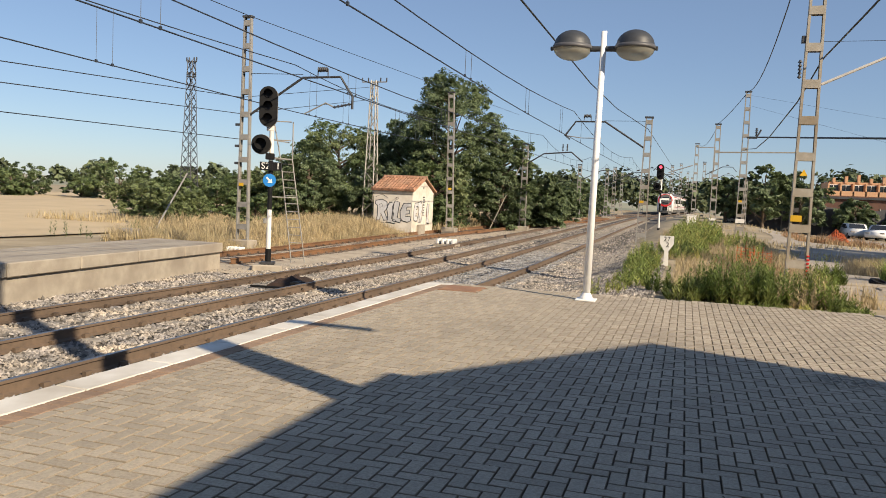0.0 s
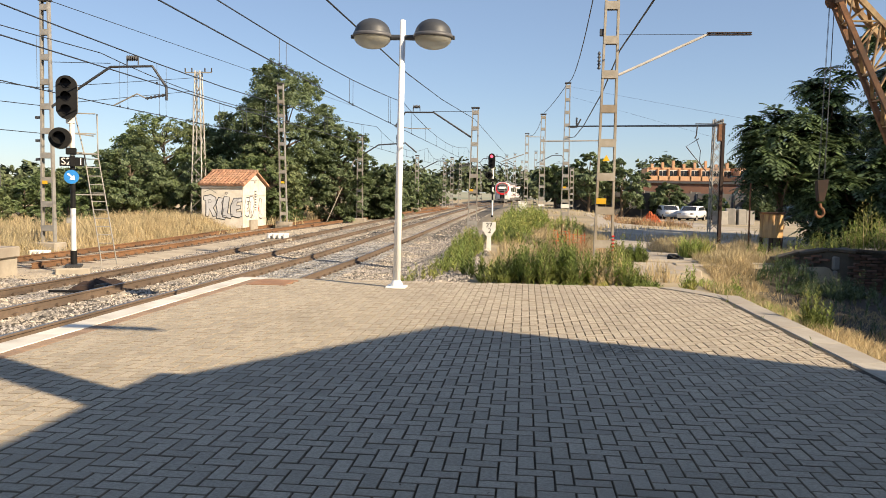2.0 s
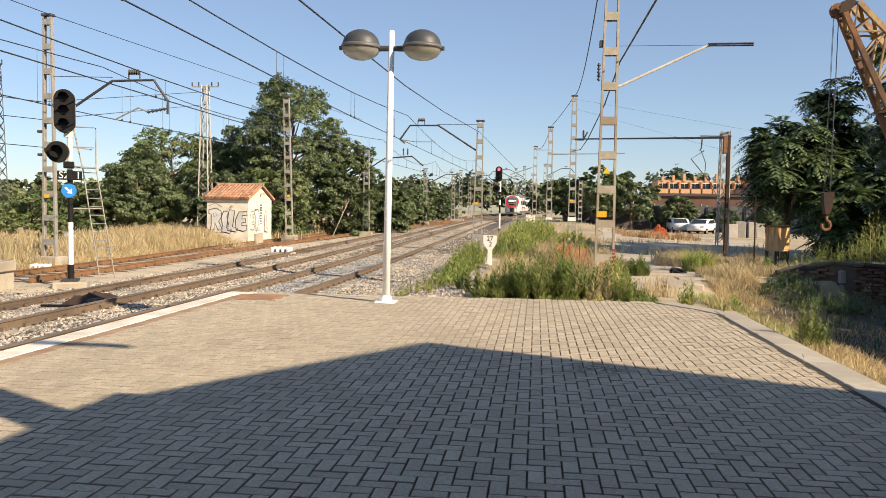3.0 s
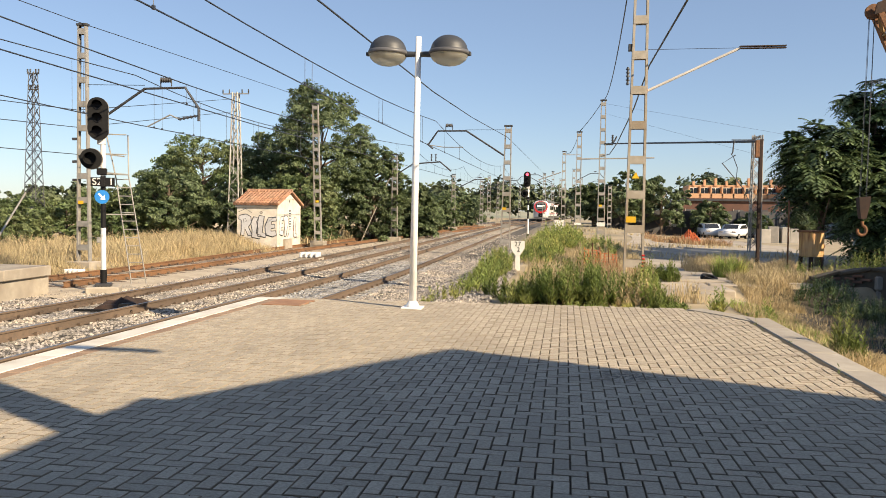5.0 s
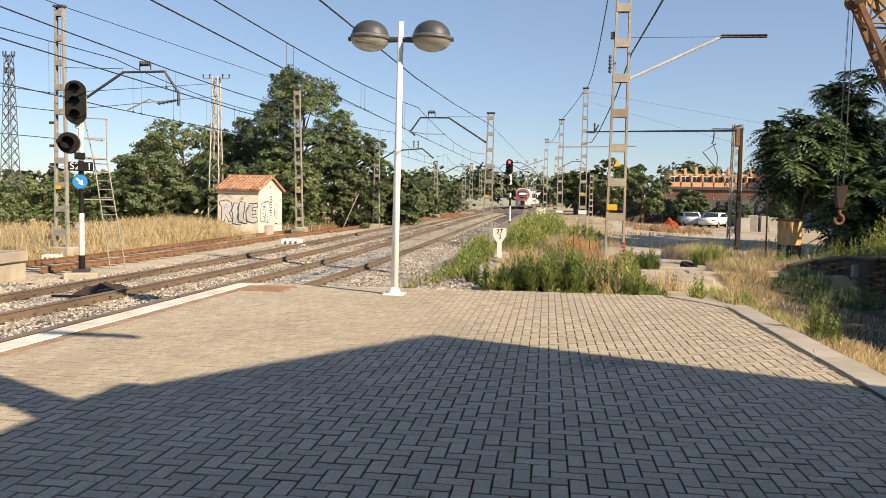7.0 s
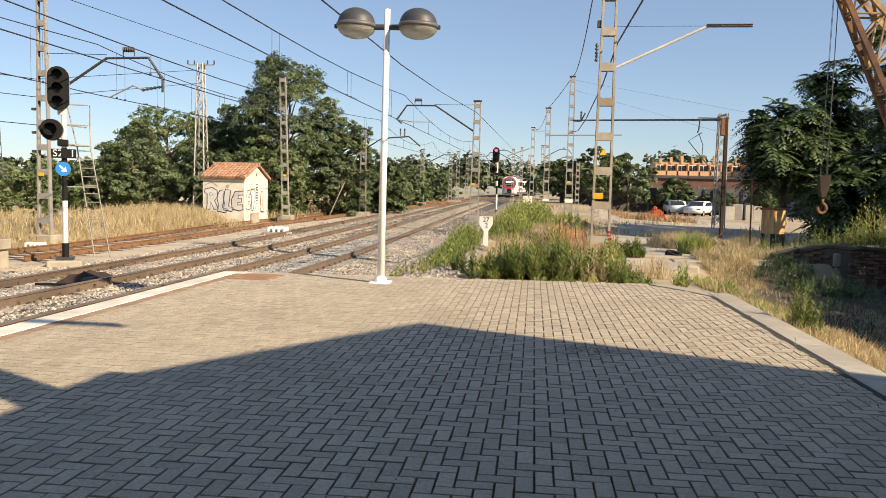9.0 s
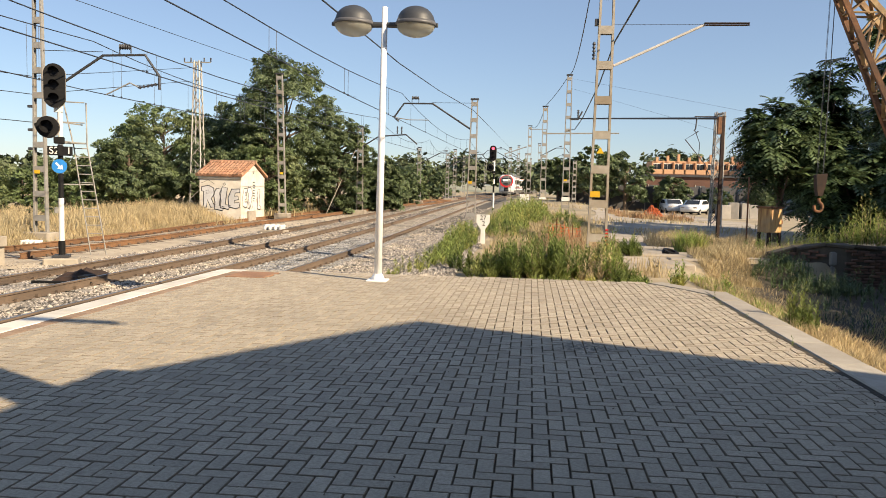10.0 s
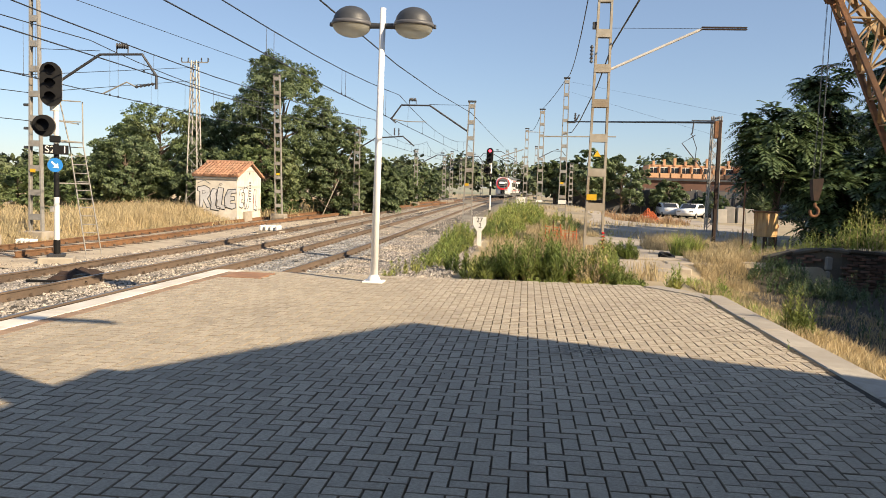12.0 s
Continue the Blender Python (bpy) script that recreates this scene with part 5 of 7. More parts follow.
hatchback((20.9, 80, land(20.9, 80) - 0.08), 92, CAR_WHITE, "white hatchback parked in the shade of the yard")
hatchback((22.6, 77, land(22.6, 77) - 0.08), 62, CAR_WHITE, "white car parked beside another by the yard wall")
for x, y, w, h in ((21.6, 62, 0.9, 1.05), (22.45, 62.3, 0.75, 1.25), (23.2, 62.2, 0.6, 1.2), (23.9, 62.6, 0.7, 1.1)):
    cb = thing("concrete_block", "grey concrete block standing in the yard", "concrete block", (x, y, land(x, y)), "concrete blocks in the yard", random.uniform(-20, 20))
    part("block", boxed(-w / 2, w / 2, -0.4, 0.4, -0.1, h, 0.03), CONCRETE_TOP, cb)
    part("lifting_eye", tubed((-0.15, 0, h), (0.15, 0, h), 0.02, None, 6), DARK_STEEL, cb)
tyre = tagged(part("tyre", lathe([(0.18, 0), (0.34, 0), (0.38, 0.1), (0.34, 0.22), (0.2, 0.22), (0.18, 0.1), (0.18, 0)], 18), BLACK_PAINT), "worn black tyre lying in the dry grass", "tyre")
tyre.matrix_basis = pose(10.35, 20.9, 0.40, 16, 8, 20) @ Matrix.Scale(0.62, 4)
lane_slabs = thing("broken_paving", "broken pale concrete slabs across the start of the lane", "paving")
for x0, x1, y0, y1, z in ((8.55, 9.3, 16.95, 18.1, 0.39), (9.33, 9.95, 17.35, 18.1, 0.38), (8.6, 9.6, 18.14, 19.4, 0.40), (9.64, 10.5, 18.3, 19.5, 0.395), (8.8, 10.1, 19.46, 20.15, 0.41), (10.14, 11.4, 19.6, 20.2, 0.42)):
    part("slab", boxed(x0, x1, y0, y1, -0.3, z, 0.03), LANE, lane_slabs)
kerbslab = tagged(part("kerb_step", boxed(8.9, 12.0, 20.25, 20.75, 0.05, 0.46, 0.03), LANE), "broken concrete kerb across the start of the lane", "kerb")
net = thing("orange_netting", "torn orange safety netting hung on stakes in the grass", "netting")
for x, y, h in ((7.45, 23.9, 0.85), (7.95, 24.1, 0.7)):
    z = land(x, y)
    part("stake", tubed((x, y, z - 0.15), (x, y, z + h), 0.014, None, 6), RUST, net)
    for i in range(7):
        part("strand", beamed((x - 0.24 + 0.08 * i, y, z + 0.02), (x - 0.24 + 0.08 * i + 0.04 * math.sin(i * 2), y + 0.02, z + h * (0.85 - 0.1 * (i % 3))), 0.012, 0.012), MESH_ORANGE, net)
    for i in range(7):
        part("strand", beamed((x - 0.26, y, z + 0.04 + h * 0.12 * i), (x + 0.26, y + 0.02, z + 0.02 + h * 0.115 * i), 0.012, 0.012), MESH_ORANGE, net)
heap = thing("netting_heap", "crumpled heap of faded orange netting beside the lane", "netting")


def heap_point(u, v):
    x, y = 14.6 + 0.9 * u, 51.6 + 0.6 * v
    return Vector((x, y, land(x, y) + 0.02 + 0.75 * math.exp(-2.2 * (u * u + v * v)) * (1 + 0.5 * noise.noise((u * 3, v * 3, 2)))))


for k in range(17):
    c = k / 8 - 1
    part("strand", sweep([heap_point(c + 0.06 * noise.noise((k, i, 1)), i / 8 - 1) for i in range(17)], 0.022, 4), MESH_ORANGE, heap)
    part("strand", sweep([heap_point(i / 8 - 1, c + 0.06 * noise.noise((k, i, 7))) for i in range(17)], 0.022, 4), MESH_ORANGE, heap)

# yard wall with panels, the trees' shade put into its dark colour
yw = thing("yard_wall", "long precast yard wall, darkened for tree shade, covered in faded graffiti", "wall")
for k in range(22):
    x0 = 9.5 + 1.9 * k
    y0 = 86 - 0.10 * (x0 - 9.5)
    part("wall_panel", boxed(x0, x0 + 1.78, y0, y0 + 0.14, rise(86) - 0.9, rise(86) + 2.2), SHADED_GREY_WALL, yw)
    part("wall_post", boxed(x0 + 1.78, x0 + 1.9, y0 - 0.04, y0 + 0.2, rise(86) - 0.9, rise(86) + 2.3), CONCRETE_TOP, yw)
    if k % 2 == 0:
        pts = [(x0 + 0.2 + 0.22 * i, rise(86) + 0.5 + 0.9 * abs(noise.noise((k, i, 2))) + 0.3 * (i % 2)) for i in range(7)]
        bm = bmesh.new()
        for (ax, az), (bx_, bz) in zip(pts, pts[1:]):
            beam(bm, (ax, y0 - 0.01, az), (bx_, y0 - 0.01, bz), 0.02, 0.22)
        part("graffiti_stroke", bm, (SPRAY_SILVER, WHITE_PAINT, SPRAY_BLACK)[k % 3], yw)


def apartment(at, w, label, storeys=2):
    th = thing("apartment_building", label, "apartment building", at, "apartment buildings beyond the yard")
    low = 4.6
    part("lower_wall", boxed(0, w, 0, 10, -2, low), BROWN_WALL, th, "brown brick ground floors")
    part("upper_wall", boxed(0.3, w - 0.3, 1.4, 10, low, low + 2.5), ORANGE_WALL, th, "orange rendered upper floor")
    part("parapet", boxed(0, w, 0, 0.3, low, low + 0.85), ORANGE_WALL, th)
    n = int(w / 1.9)
    for k in range(n):
        x = (k + 0.5) * w / n
        part("roof_pillar", boxed(x - 0.22, x + 0.22, 1.2, 2.0, low + 2.3, low + 3.2 + 0.3 * (k % 3)), ORANGE_WALL, th)
        part("divider_wall", boxed(x - w / n / 2 - 0.12, x - w / n / 2 + 0.12, 0.0, 1.5, low, low + 2.2), ORANGE_WALL, th)
        win = part("window", boxed(x - 0.75, x + 0.75, 1.33, 1.42, low + 0.5, low + 1.9), GLASS_DARK, th)
        part("window_frame", boxed(x - 0.04, x + 0.04, 1.28, 1.33, low + 0.5, low + 1.9), WHITE_PAINT, win)
        part("window_frame", boxed(x - 0.85, x + 0.85, 1.27, 1.33, low + 1.9, low + 2.0), WHITE_PAINT, win)
        part("lower_window", boxed(x - 0.6, x + 0.6, -0.04, 0.02, low - 2.6, low - 1.1), GLASS_DARK, th)
    return th


apartment((29.5, 150, 1.4), 16, "orange terraced apartment block with a row of roof pillars")
apartment((45.5, 146, 1.4), 14, "lower orange apartment block with roof terraces")
shed = thing("brick_shed", "dark brown brick shed with a flat roof beside the yard", "shed", (21.5, 104, 1.0))
part("wall", boxed(0, 15, 0, 8, -1.5, 3.4), BROWN_WALL, shed)
part("roof", boxed(-0.3, 15.3, -0.3, 8.3, 3.4, 3.65), DARK_STEEL, shed)
for x in (0.6, 3.6, 6.6, 9.6, 12.6):
    wnd = part("door", boxed(x, x + 1.2, -0.06, 0.02, -0.5, 2.3), SHADED_GREY_WALL, shed)
    part("door_frame", boxed(x - 0.08, x, -0.08, 0.02, -0.5, 2.4), KERB, wnd)

# ---- the commuter train standing far down the main line ----
train = thing("commuter_train", "red and white electric commuter train with a rounded nose", "train")
TY = 152.0
CAR = 24.0


def section(w, z0, z1, inset):
    return [(-w, z0), (w, z0), (w + 0.02, z0 + 1.0), (w, z1 - 0.75), (w - 0.28, z1 - 0.18), (w - inset, z1), (-w + inset, z1), (-w + 0.28, z1 - 0.18), (-w, z1 - 0.75), (-w - 0.02, z0 + 1.0)]


def loft(rings, material, name, parent, label="", smooth_=False):
    bm = bmesh.new()
    vs = [[bm.verts.new(p) for p in r] for r in rings]
    n = len(vs[0])
    for a, b in zip(vs, vs[1:]):
        for k in range(n):
            bm.faces.new((a[k], a[(k + 1) % n], b[(k + 1) % n], b[k]))
    bm.faces.new(vs[0])
    bm.faces.new(vs[-1][::-1])
    bmesh.ops.recalc_face_normals(bm, faces=bm.faces)
    return part(name, bm, material, parent, label, smooth_)


for c in range(4):
    y0 = TY + (1.5 if c == 0 else 0) + c * (CAR + 0.5)
    y1 = TY + (c + 1) * (CAR + 0.5) - 0.5
    ox = lambda y: bend(y)
    oz = lambda y: rise(y)
    sec = section(1.47, 0.95, 3.75, 0.55)
    body = loft([[(x + ox(y), y, z + oz(y)) for x, z in sec] for y in (y0, (y0 + y1) / 2, y1)], TRAIN_WHITE, "car_body", train, "white car body")
    roofs = [(-1.2, 3.72), (1.2, 3.72), (1.05, 4.15), (-1.05, 4.15)]
    loft([[(x + ox(y), y, z + oz(y)) for x, z in roofs] for y in (y0 + 0.4, (y0 + y1) / 2, y1)], TRAIN_GREY, "roof_fairing", train, "grey roof fairing")
    under = [(-1.3, 0.35), (1.3, 0.35), (1.35, 0.95), (-1.35, 0.95)]
    loft([[(x + ox(y), y, z + oz(y)) for x, z in under] for y in (y0, (y0 + y1) / 2, y1)], TRAIN_GREY, "underframe", train)
    for s in (-1, 1):
        for z0, z1, m, nm in ((2.15, 3.0, GLASS_DARK, "window_band"), (1.45, 1.55, TRAIN_RED, "red_stripe"), (1.28, 1.38, PURPLE, "purple_stripe"), (3.38, 3.46, TRAIN_RED, "red_stripe")):
            bm = bmesh.new()
            w = 1.505 if z0 < 3.3 else 1.35
            ya, yb = y0 + (2.4 if c == 0 else 1.0), y1 - 1.0
            ym = (ya + yb) / 2
            for p, q in ((ya, ym), (ym, yb)):
                bm.faces.new([bm.verts.new(v) for v in ((s * w + ox(p), p, z0 + oz(p)), (s * w + ox(q), q, z0 + oz(q)), (s * w + ox(q), q, z1 + oz(q)), (s * w + ox(p), p, z1 + oz(p)))])
            part(nm, bm, m, body)
        for f in (0.28, 0.7):
            yd = y0 + (y1 - y0) * f
            part("door", boxed(s * 1.51 + ox(yd) - 0.012, s * 1.51 + ox(yd) + 0.012, yd - 0.7, yd + 0.7, 1.0 + oz(yd), 3.05 + oz(yd)), TRAIN_WHITE, body)
    for f in (0.1, 0.14, 0.86, 0.9):
        yb = y0 + (y1 - y0) * f
        for s in (-1, 1):
            part("wheel", tubed((s * 0.80 + ox(yb), yb, 0.42 + oz(yb)), (s * 0.92 + ox(yb), yb, 0.42 + oz(yb)), 0.42, None, 14), DARK_STEEL, train)
ny, nz, nx = TY, rise(TY), bend(TY)
rings = []
for f, dy in ((1.0, 1.5), (0.99, 0.9), (0.95, 0.4), (0.86, 0.08), (0.72, -0.1)):
    rings.append([(nx + x * (0.5 + 0.5 * f), ny + dy + max(0, z - 2.0) * 0.22 * (1 if dy < 1.4 else 0), nz + 2.4 + (z - 2.4) * (0.6 + 0.4 * f)) for x, z in section(1.47, 0.55, 4.0, 0.75)])
nose = loft(rings, TRAIN_WHITE, "nose", train, "rounded nose", True)


def nose_plate(pts, y, material, name, label=""):
    bm = plate([(nx + x, nz + z) for x, z in pts], y, y + 0.05)
    for v in bm.verts:
        v.co.y += ny + max(0, v.co.z - nz - 2.0) * 0.22
    return part(name, bm, material, nose, label)


oval = [(1.33 * math.cos(2 * math.pi * k / 40) * (1 + 0.04 * math.sin(2 * math.pi * k / 40)), 2.72 + 1.22 * math.sin(2 * math.pi * k / 40)) for k in range(40)]
nose_plate(oval, -0.18, TRAIN_RED, "red_mask", "red oval front mask")
inner = [(1.10 * math.cos(2 * math.pi * k / 40), 2.85 + 0.98 * math.sin(2 * math.pi * k / 40)) for k in range(40)]
nose_plate(inner, -0.20, TRAIN_GREY, "grey_panel")
nose_plate(rounded(1.9, 0.85, 0.2, 5, 0, 2.95), -0.22, GLASS_DARK, "windscreen")
nose_plate(rounded(1.5, 0.42, 0.1, 5, 0, 2.92), -0.235, WHITE_PAINT, "sun_blind", "white sun blind behind the windscreen")
nose_plate(rounded(1.2, 0.24, 0.08, 4, 0, 2.2), -0.22, LENS, "destination_display")
nose_plate(rounded(0.9, 0.8, 0.1, 4, 0, 1.15), -0.17, BLACK_PAINT, "coupler_recess")
for s in (-1, 1):
    nose_plate(rounded(0.22, 0.14, 0.06, 4, s * 1.12, 1.9), -0.20, LAMP_RIM, "headlight")
part("coupler", tubed((nx, ny - 0.45, nz + 1.05), (nx, ny + 0.2, nz + 1.05), 0.14, None, 10), DARK_STEEL, nose)
part("skirt", boxed(nx - 1.25, nx + 1.25, ny - 0.05, ny + 1.4, nz + 0.28, nz + 0.62, 0.05), TRAIN_GREY, nose)
panto = thing("pantograph", "raised pantograph on the train roof", "pantograph")
py_, pz_ = TY + 20, rise(TY + 20) + 4.15
arm(panto, [(bend(py_) - 0.4, py_, pz_), (bend(py_) - 0.4, py_ + 1.2, pz_ + 0.6), (bend(py_) - 0.4, py_, pz_ + 1.15)], 0.03, DARK_STEEL, "frame")
arm(panto, [(bend(py_) + 0.4, py_, pz_), (bend(py_) + 0.4, py_ + 1.2, pz_ + 0.6), (bend(py_) + 0.4, py_, pz_ + 1.15)], 0.03, DARK_STEEL, "frame")
arm(panto, [(bend(py_) - 0.8, py_, pz_ + 1.15), (bend(py_) + 0.8, py_, pz_ + 1.15)], 0.035, DARK_STEEL, "head")


# ---- plants ----
def leaf_quads(centres, normals, size, aspect=0.55):
    n = len(centres)
    ref = rng.normal(size=(n, 3))
    u = np.cross(normals, ref)
    u /= np.linalg.norm(u, axis=1, keepdims=True) + 1e-9
    v = np.cross(normals, u)
    s = (size * rng.uniform(0.6, 1.3, n))[:, None]
    a = centres - u * s
    b = centres + v * s * aspect + normals * s * 0.15
    c = centres + u * s
    d = centres - v * s * aspect + normals * s * 0.15
    verts = np.stack([a, b, c, d], 1).reshape(-1, 3)
    faces = (np.arange(n)[:, None] * 4 + np.arange(4)[None]).tolist()
    return verts, faces


def crown_points(lobes, count, shell=0.35):
    """Points and normals over uneven lobes (x, y, z, rx, rz)."""
    w = np.array([l[3] * l[3] + l[3] * l[4] for l in lobes])
    pick = rng.choice(len(lobes), count, p=w / w.sum())
    L = np.array(lobes)[pick]
    d = rng.normal(size=(count, 3))
    d /= np.linalg.norm(d, axis=1, keepdims=True)
    d[:, 2] = np.where(d[:, 2] < -0.55, -d[:, 2], d[:, 2])
    f = np.array([0.80 + 0.55 * noise.noise((a * 2.1 + p * 7.3, b * 2.1, c * 2.1)) + 0.35 * noise.noise((a * 6 + p, b * 6, c * 6)) for (a, b, c), p in zip(d, pick)])
    r = f * (shell + (1 - shell) * rng.random(count) ** 0.5)
    pos = L[:, :3] + d * r[:, None] * np.stack([L[:, 3], L[:, 3], L[:, 4]], 1)
    nrm = d + rng.normal(0, 0.55, (count, 3)) + np.array([0, 0, 0.35])
    nrm /= np.linalg.norm(nrm, axis=1, keepdims=True)
    return pos, nrm


def spray_points(lobes, count, per=42):
    """Leaves gathered in flat sprays at the twig ends, with gaps between the sprays."""
    n = max(20, count // per)
    centre, out = crown_points(lobes, n, 0.6)
    mean = np.array([l[3] for l in lobes]).mean()
    which = rng.integers(0, n, count)
    reach = (mean * rng.uniform(0.12, 0.34, n))[which]
    o = rng.normal(size=(count, 3))
    o /= np.linalg.norm(o, axis=1, keepdims=True)
    o *= (rng.random(count) ** 0.45 * reach)[:, None]
    o[:, 2] *= 0.55
    # sprays droop away from the crown's middle
    o[:, 2] -= 0.35 * (o[:, 0] * out[which, 0] + o[:, 1] * out[which, 1])
    nrm = out[which] * 0.9 + rng.normal(0, 0.40, (count, 3)) + np.array([0, 0, 0.30])
    nrm /= np.linalg.norm(nrm, axis=1, keepdims=True)
    return centre[which] + o, nrm


def tree(at, height, spread, leaves, size, material, label, lobes_n=14, low=0.12, trunk=0.22, name="tree", lean=(0, 0)):
    th = thing(name, label, "tree", at)
    lobes = []
    for k in range(lobes_n):
        f = (k + 0.5) / lobes_n
        z = height * (low + (0.86 - low) * f)
        reach = spread * math.sin(math.pi * min(1, 0.16 + 0.66 * f)) * random.uniform(0.45, 0.85)
        a = k * 2.4 + random.uniform(-0.4, 0.4)
        rr = spread * random.uniform(0.24, 0.52) * (1.12 - 0.30 * f)
        lobes.append((reach * math.cos(a) + lean[0] * f, reach * math.sin(a) + lean[1] * f, z, rr, rr * random.uniform(0.65, 0.9)))
    bm = bmesh.new()
    prev = Vector((0, 0, -0.3))
    for k in range(1, 6):
        p = Vector((lean[0] * k / 5 + 0.12 * spread * noise.noise((k, at[0], 1)), lean[1] * k / 5 + 0.12 * spread * noise.noise((k, at[1], 5)), height * 0.8 * k / 5))
        tube(bm, prev, p, trunk * (1.1 - k / 6), trunk * (1.1 - (k + 1) / 6), 8)
        prev = p
    part("trunk", bm, BARK, th)
    for l in lobes:
        z0 = max(0.2, l[2] - l[3] * 1.1)
        a = Vector((lean[0] * z0 / height, lean[1] * z0 / height, z0))
        b = Vector(l[:3])
        m_ = a.lerp(b, 0.5) + Vector((0, 0, -0.12 * l[3]))
        bm = tubed(a, m_, trunk * 0.35, trunk * 0.22, 6)
        tube(bm, m_, b, trunk * 0.22, trunk * 0.08, 6)
        part("limb", bm, BARK, th)
    pos, nrm = spray_points(lobes, leaves)
    v, f = leaf_quads(pos, nrm, size)
    raw("crown", v, f, material, th)
    return th


# the wood behind the hut
for x, y, h, s, n, m, lb, low in (
    (-10.4, 51.5, 11.4, 4.0, 30000, LEAF_A, "tall broad deciduous tree rising behind the brick hut", 0.10),
    (-13.6, 52.5, 7.8, 3.3, 18000, LEAF_A, "deciduous tree leaning on the tall one behind the hut", 0.06),
    (-7.0, 53.5, 7.7, 2.8, 18000, LEAF_A, "deciduous tree sloping down from the tall one", 0.05),
    (-19.3, 52.0, 7.4, 3.7, 22000, LEAF_B, "round deciduous tree at the edge of the wood", 0.05),
    (-15.6, 55.0, 6.6, 3.4, 15000, LEAF_B, "dense deciduous tree in the trackside wood", 0.05),
    (-5.6, 60.0, 4.6, 2.6, 15000, LEAF_A, "leafy tree beside the line", 0.04),
    (-23.0, 47.0, 3.0, 2.8, 14000, LEAF_B, "low bushy tree beside the field", 0.02),
    (-18.4, 45.5, 4.6, 2.9, 14000, LEAF_A, "dense green bush behind the dry grass", 0.02),
    (-13.6, 47.5, 4.0, 2.5, 12000, LEAF_A, "dense green bush behind the hut", 0.02),
    (-10.4, 48.0, 4.6, 2.7, 12000, LEAF_B, "dense green bush beside the mast", 0.02),
    (-7.0, 66.0, 3.8, 2.6, 12000, LEAF_B, "green bush along the line", 0.02),
    (-7.0, 76.0, 3.8, 3.0, 10000, LEAF_A, "green bush along the line", 0.02),
    (-8.2, 88.0, 3.8, 3.4, 9000, LEAF_B, "rounded bush along the line", 0.02),
    (-7.5, 102.0, 4.6, 4.5, 8000, LEAF_A, "rounded bush along the line", 0.02),
):
    tree((x, y, land(x, y)), h, s, int(n * 2.3), 0.095 if y < 60 else 0.155, m, lb, 34, low)
# bushes and trees along the field
for x, y, h, s, n in ((-19.5, 33.0, 2.2, 1.9, 7000), (-23.5, 36.0, 2.3, 2.1, 7000), (-27.0, 41.0, 2.2, 2.2, 6000), (-22.0, 40.5, 2.4, 2.2, 6000), (-16.2, 35.5, 1.6, 1.3, 3000), (-14.8, 31.5, 1.2, 0.9, 2000)):
    tree((x, y, land(x, y)), h, s, int(n * 1.8), 0.085, LEAF_B, "scrubby olive-green bush in the dry grass", 12, 0.02, 0.08, "bush")
for k in range(26):
    x = -33 - 4.3 * k + random.uniform(-1.5, 1.5)
    y = 66 - 0.55 * k + random.uniform(-3, 3)
    h = 2.9 * random.uniform(0.8, 1.2) * (1.4 if k == 4 else 1.0)
    tree((x, y, land(x, y)), h, h * 1.05, 8500, 0.14, (LEAF_B, LEAF_A)[k % 2], "rounded tree in the row beyond the field", 16, 0.02, 0.14)
cyp = thing("cypress_tree", "narrow dark cypress above the tree row", "tree", (-75, 92, 0))
part("trunk", tubed((0, 0, 0), (0, 0, 3), 0.2, 0.1, 8), BARK, cyp)
pos, nrm = crown_points([(0, 0, 1.2 + 0.85 * k, 0.75 - 0.1 * k, 0.8) for k in range(6)], 2500)
v, f = leaf_quads(pos, nrm, 0.25)
raw("crown", v, f, LEAF_C, cyp)


def far_wood(spots, label, size, per):
    lobes = [(x, y, land(x, min(y, 900)) + h * 0.5, h * 0.62, h * 0.55) for x, y, h in spots]
    pos, nrm = crown_points(lobes, per * len(lobes), 0.85)
    v, f = leaf_quads(pos, nrm, size, 0.7)
    tagged(raw("far_woods", v, f, LEAF_FAR), label, "woods", kind="stuff")


spots = []
for k in range(46):
    spots.append((-30 + 3.6 * k + random.uniform(-3, 3), 205 + random.uniform(-12, 25), random.uniform(7.5, 11.0) + (3.0 if k > 18 else 0)))
far_wood(spots, "distant dark green wood closing the view along the line", 0.75, 420)
spots = [(-40 - 9 * k + random.uniform(-4, 4), 190 - 2 * k + random.uniform(-15, 15), random.uniform(5, 8)) for k in range(22)]
far_wood(spots, "distant low green trees beyond the field", 0.8, 300)
spots = [(8 + 2.2 * k, 98 + random.uniform(-2, 3), random.uniform(3.4, 5.0)) for k in range(4)]
far_wood(spots, "green bushes over the yard wall", 0.4, 900)
for x, y, h, s in ((9.6, 84, 5.0, 2.6), (13.0, 82, 6.6, 3.0), (16.6, 83, 6.9, 2.7), (21.4, 83.2, 3.7, 2.1), (26.0, 83.4, 2.6, 1.8), (31.0, 83, 3.4, 2.4), (35.0, 82, 3.6, 2.6)):
    tree((x, y, land(x, y)), h, s, 9000, 0.22, LEAF_A, "leafy tree in front of the yard wall", 16, 0.20, 0.2)


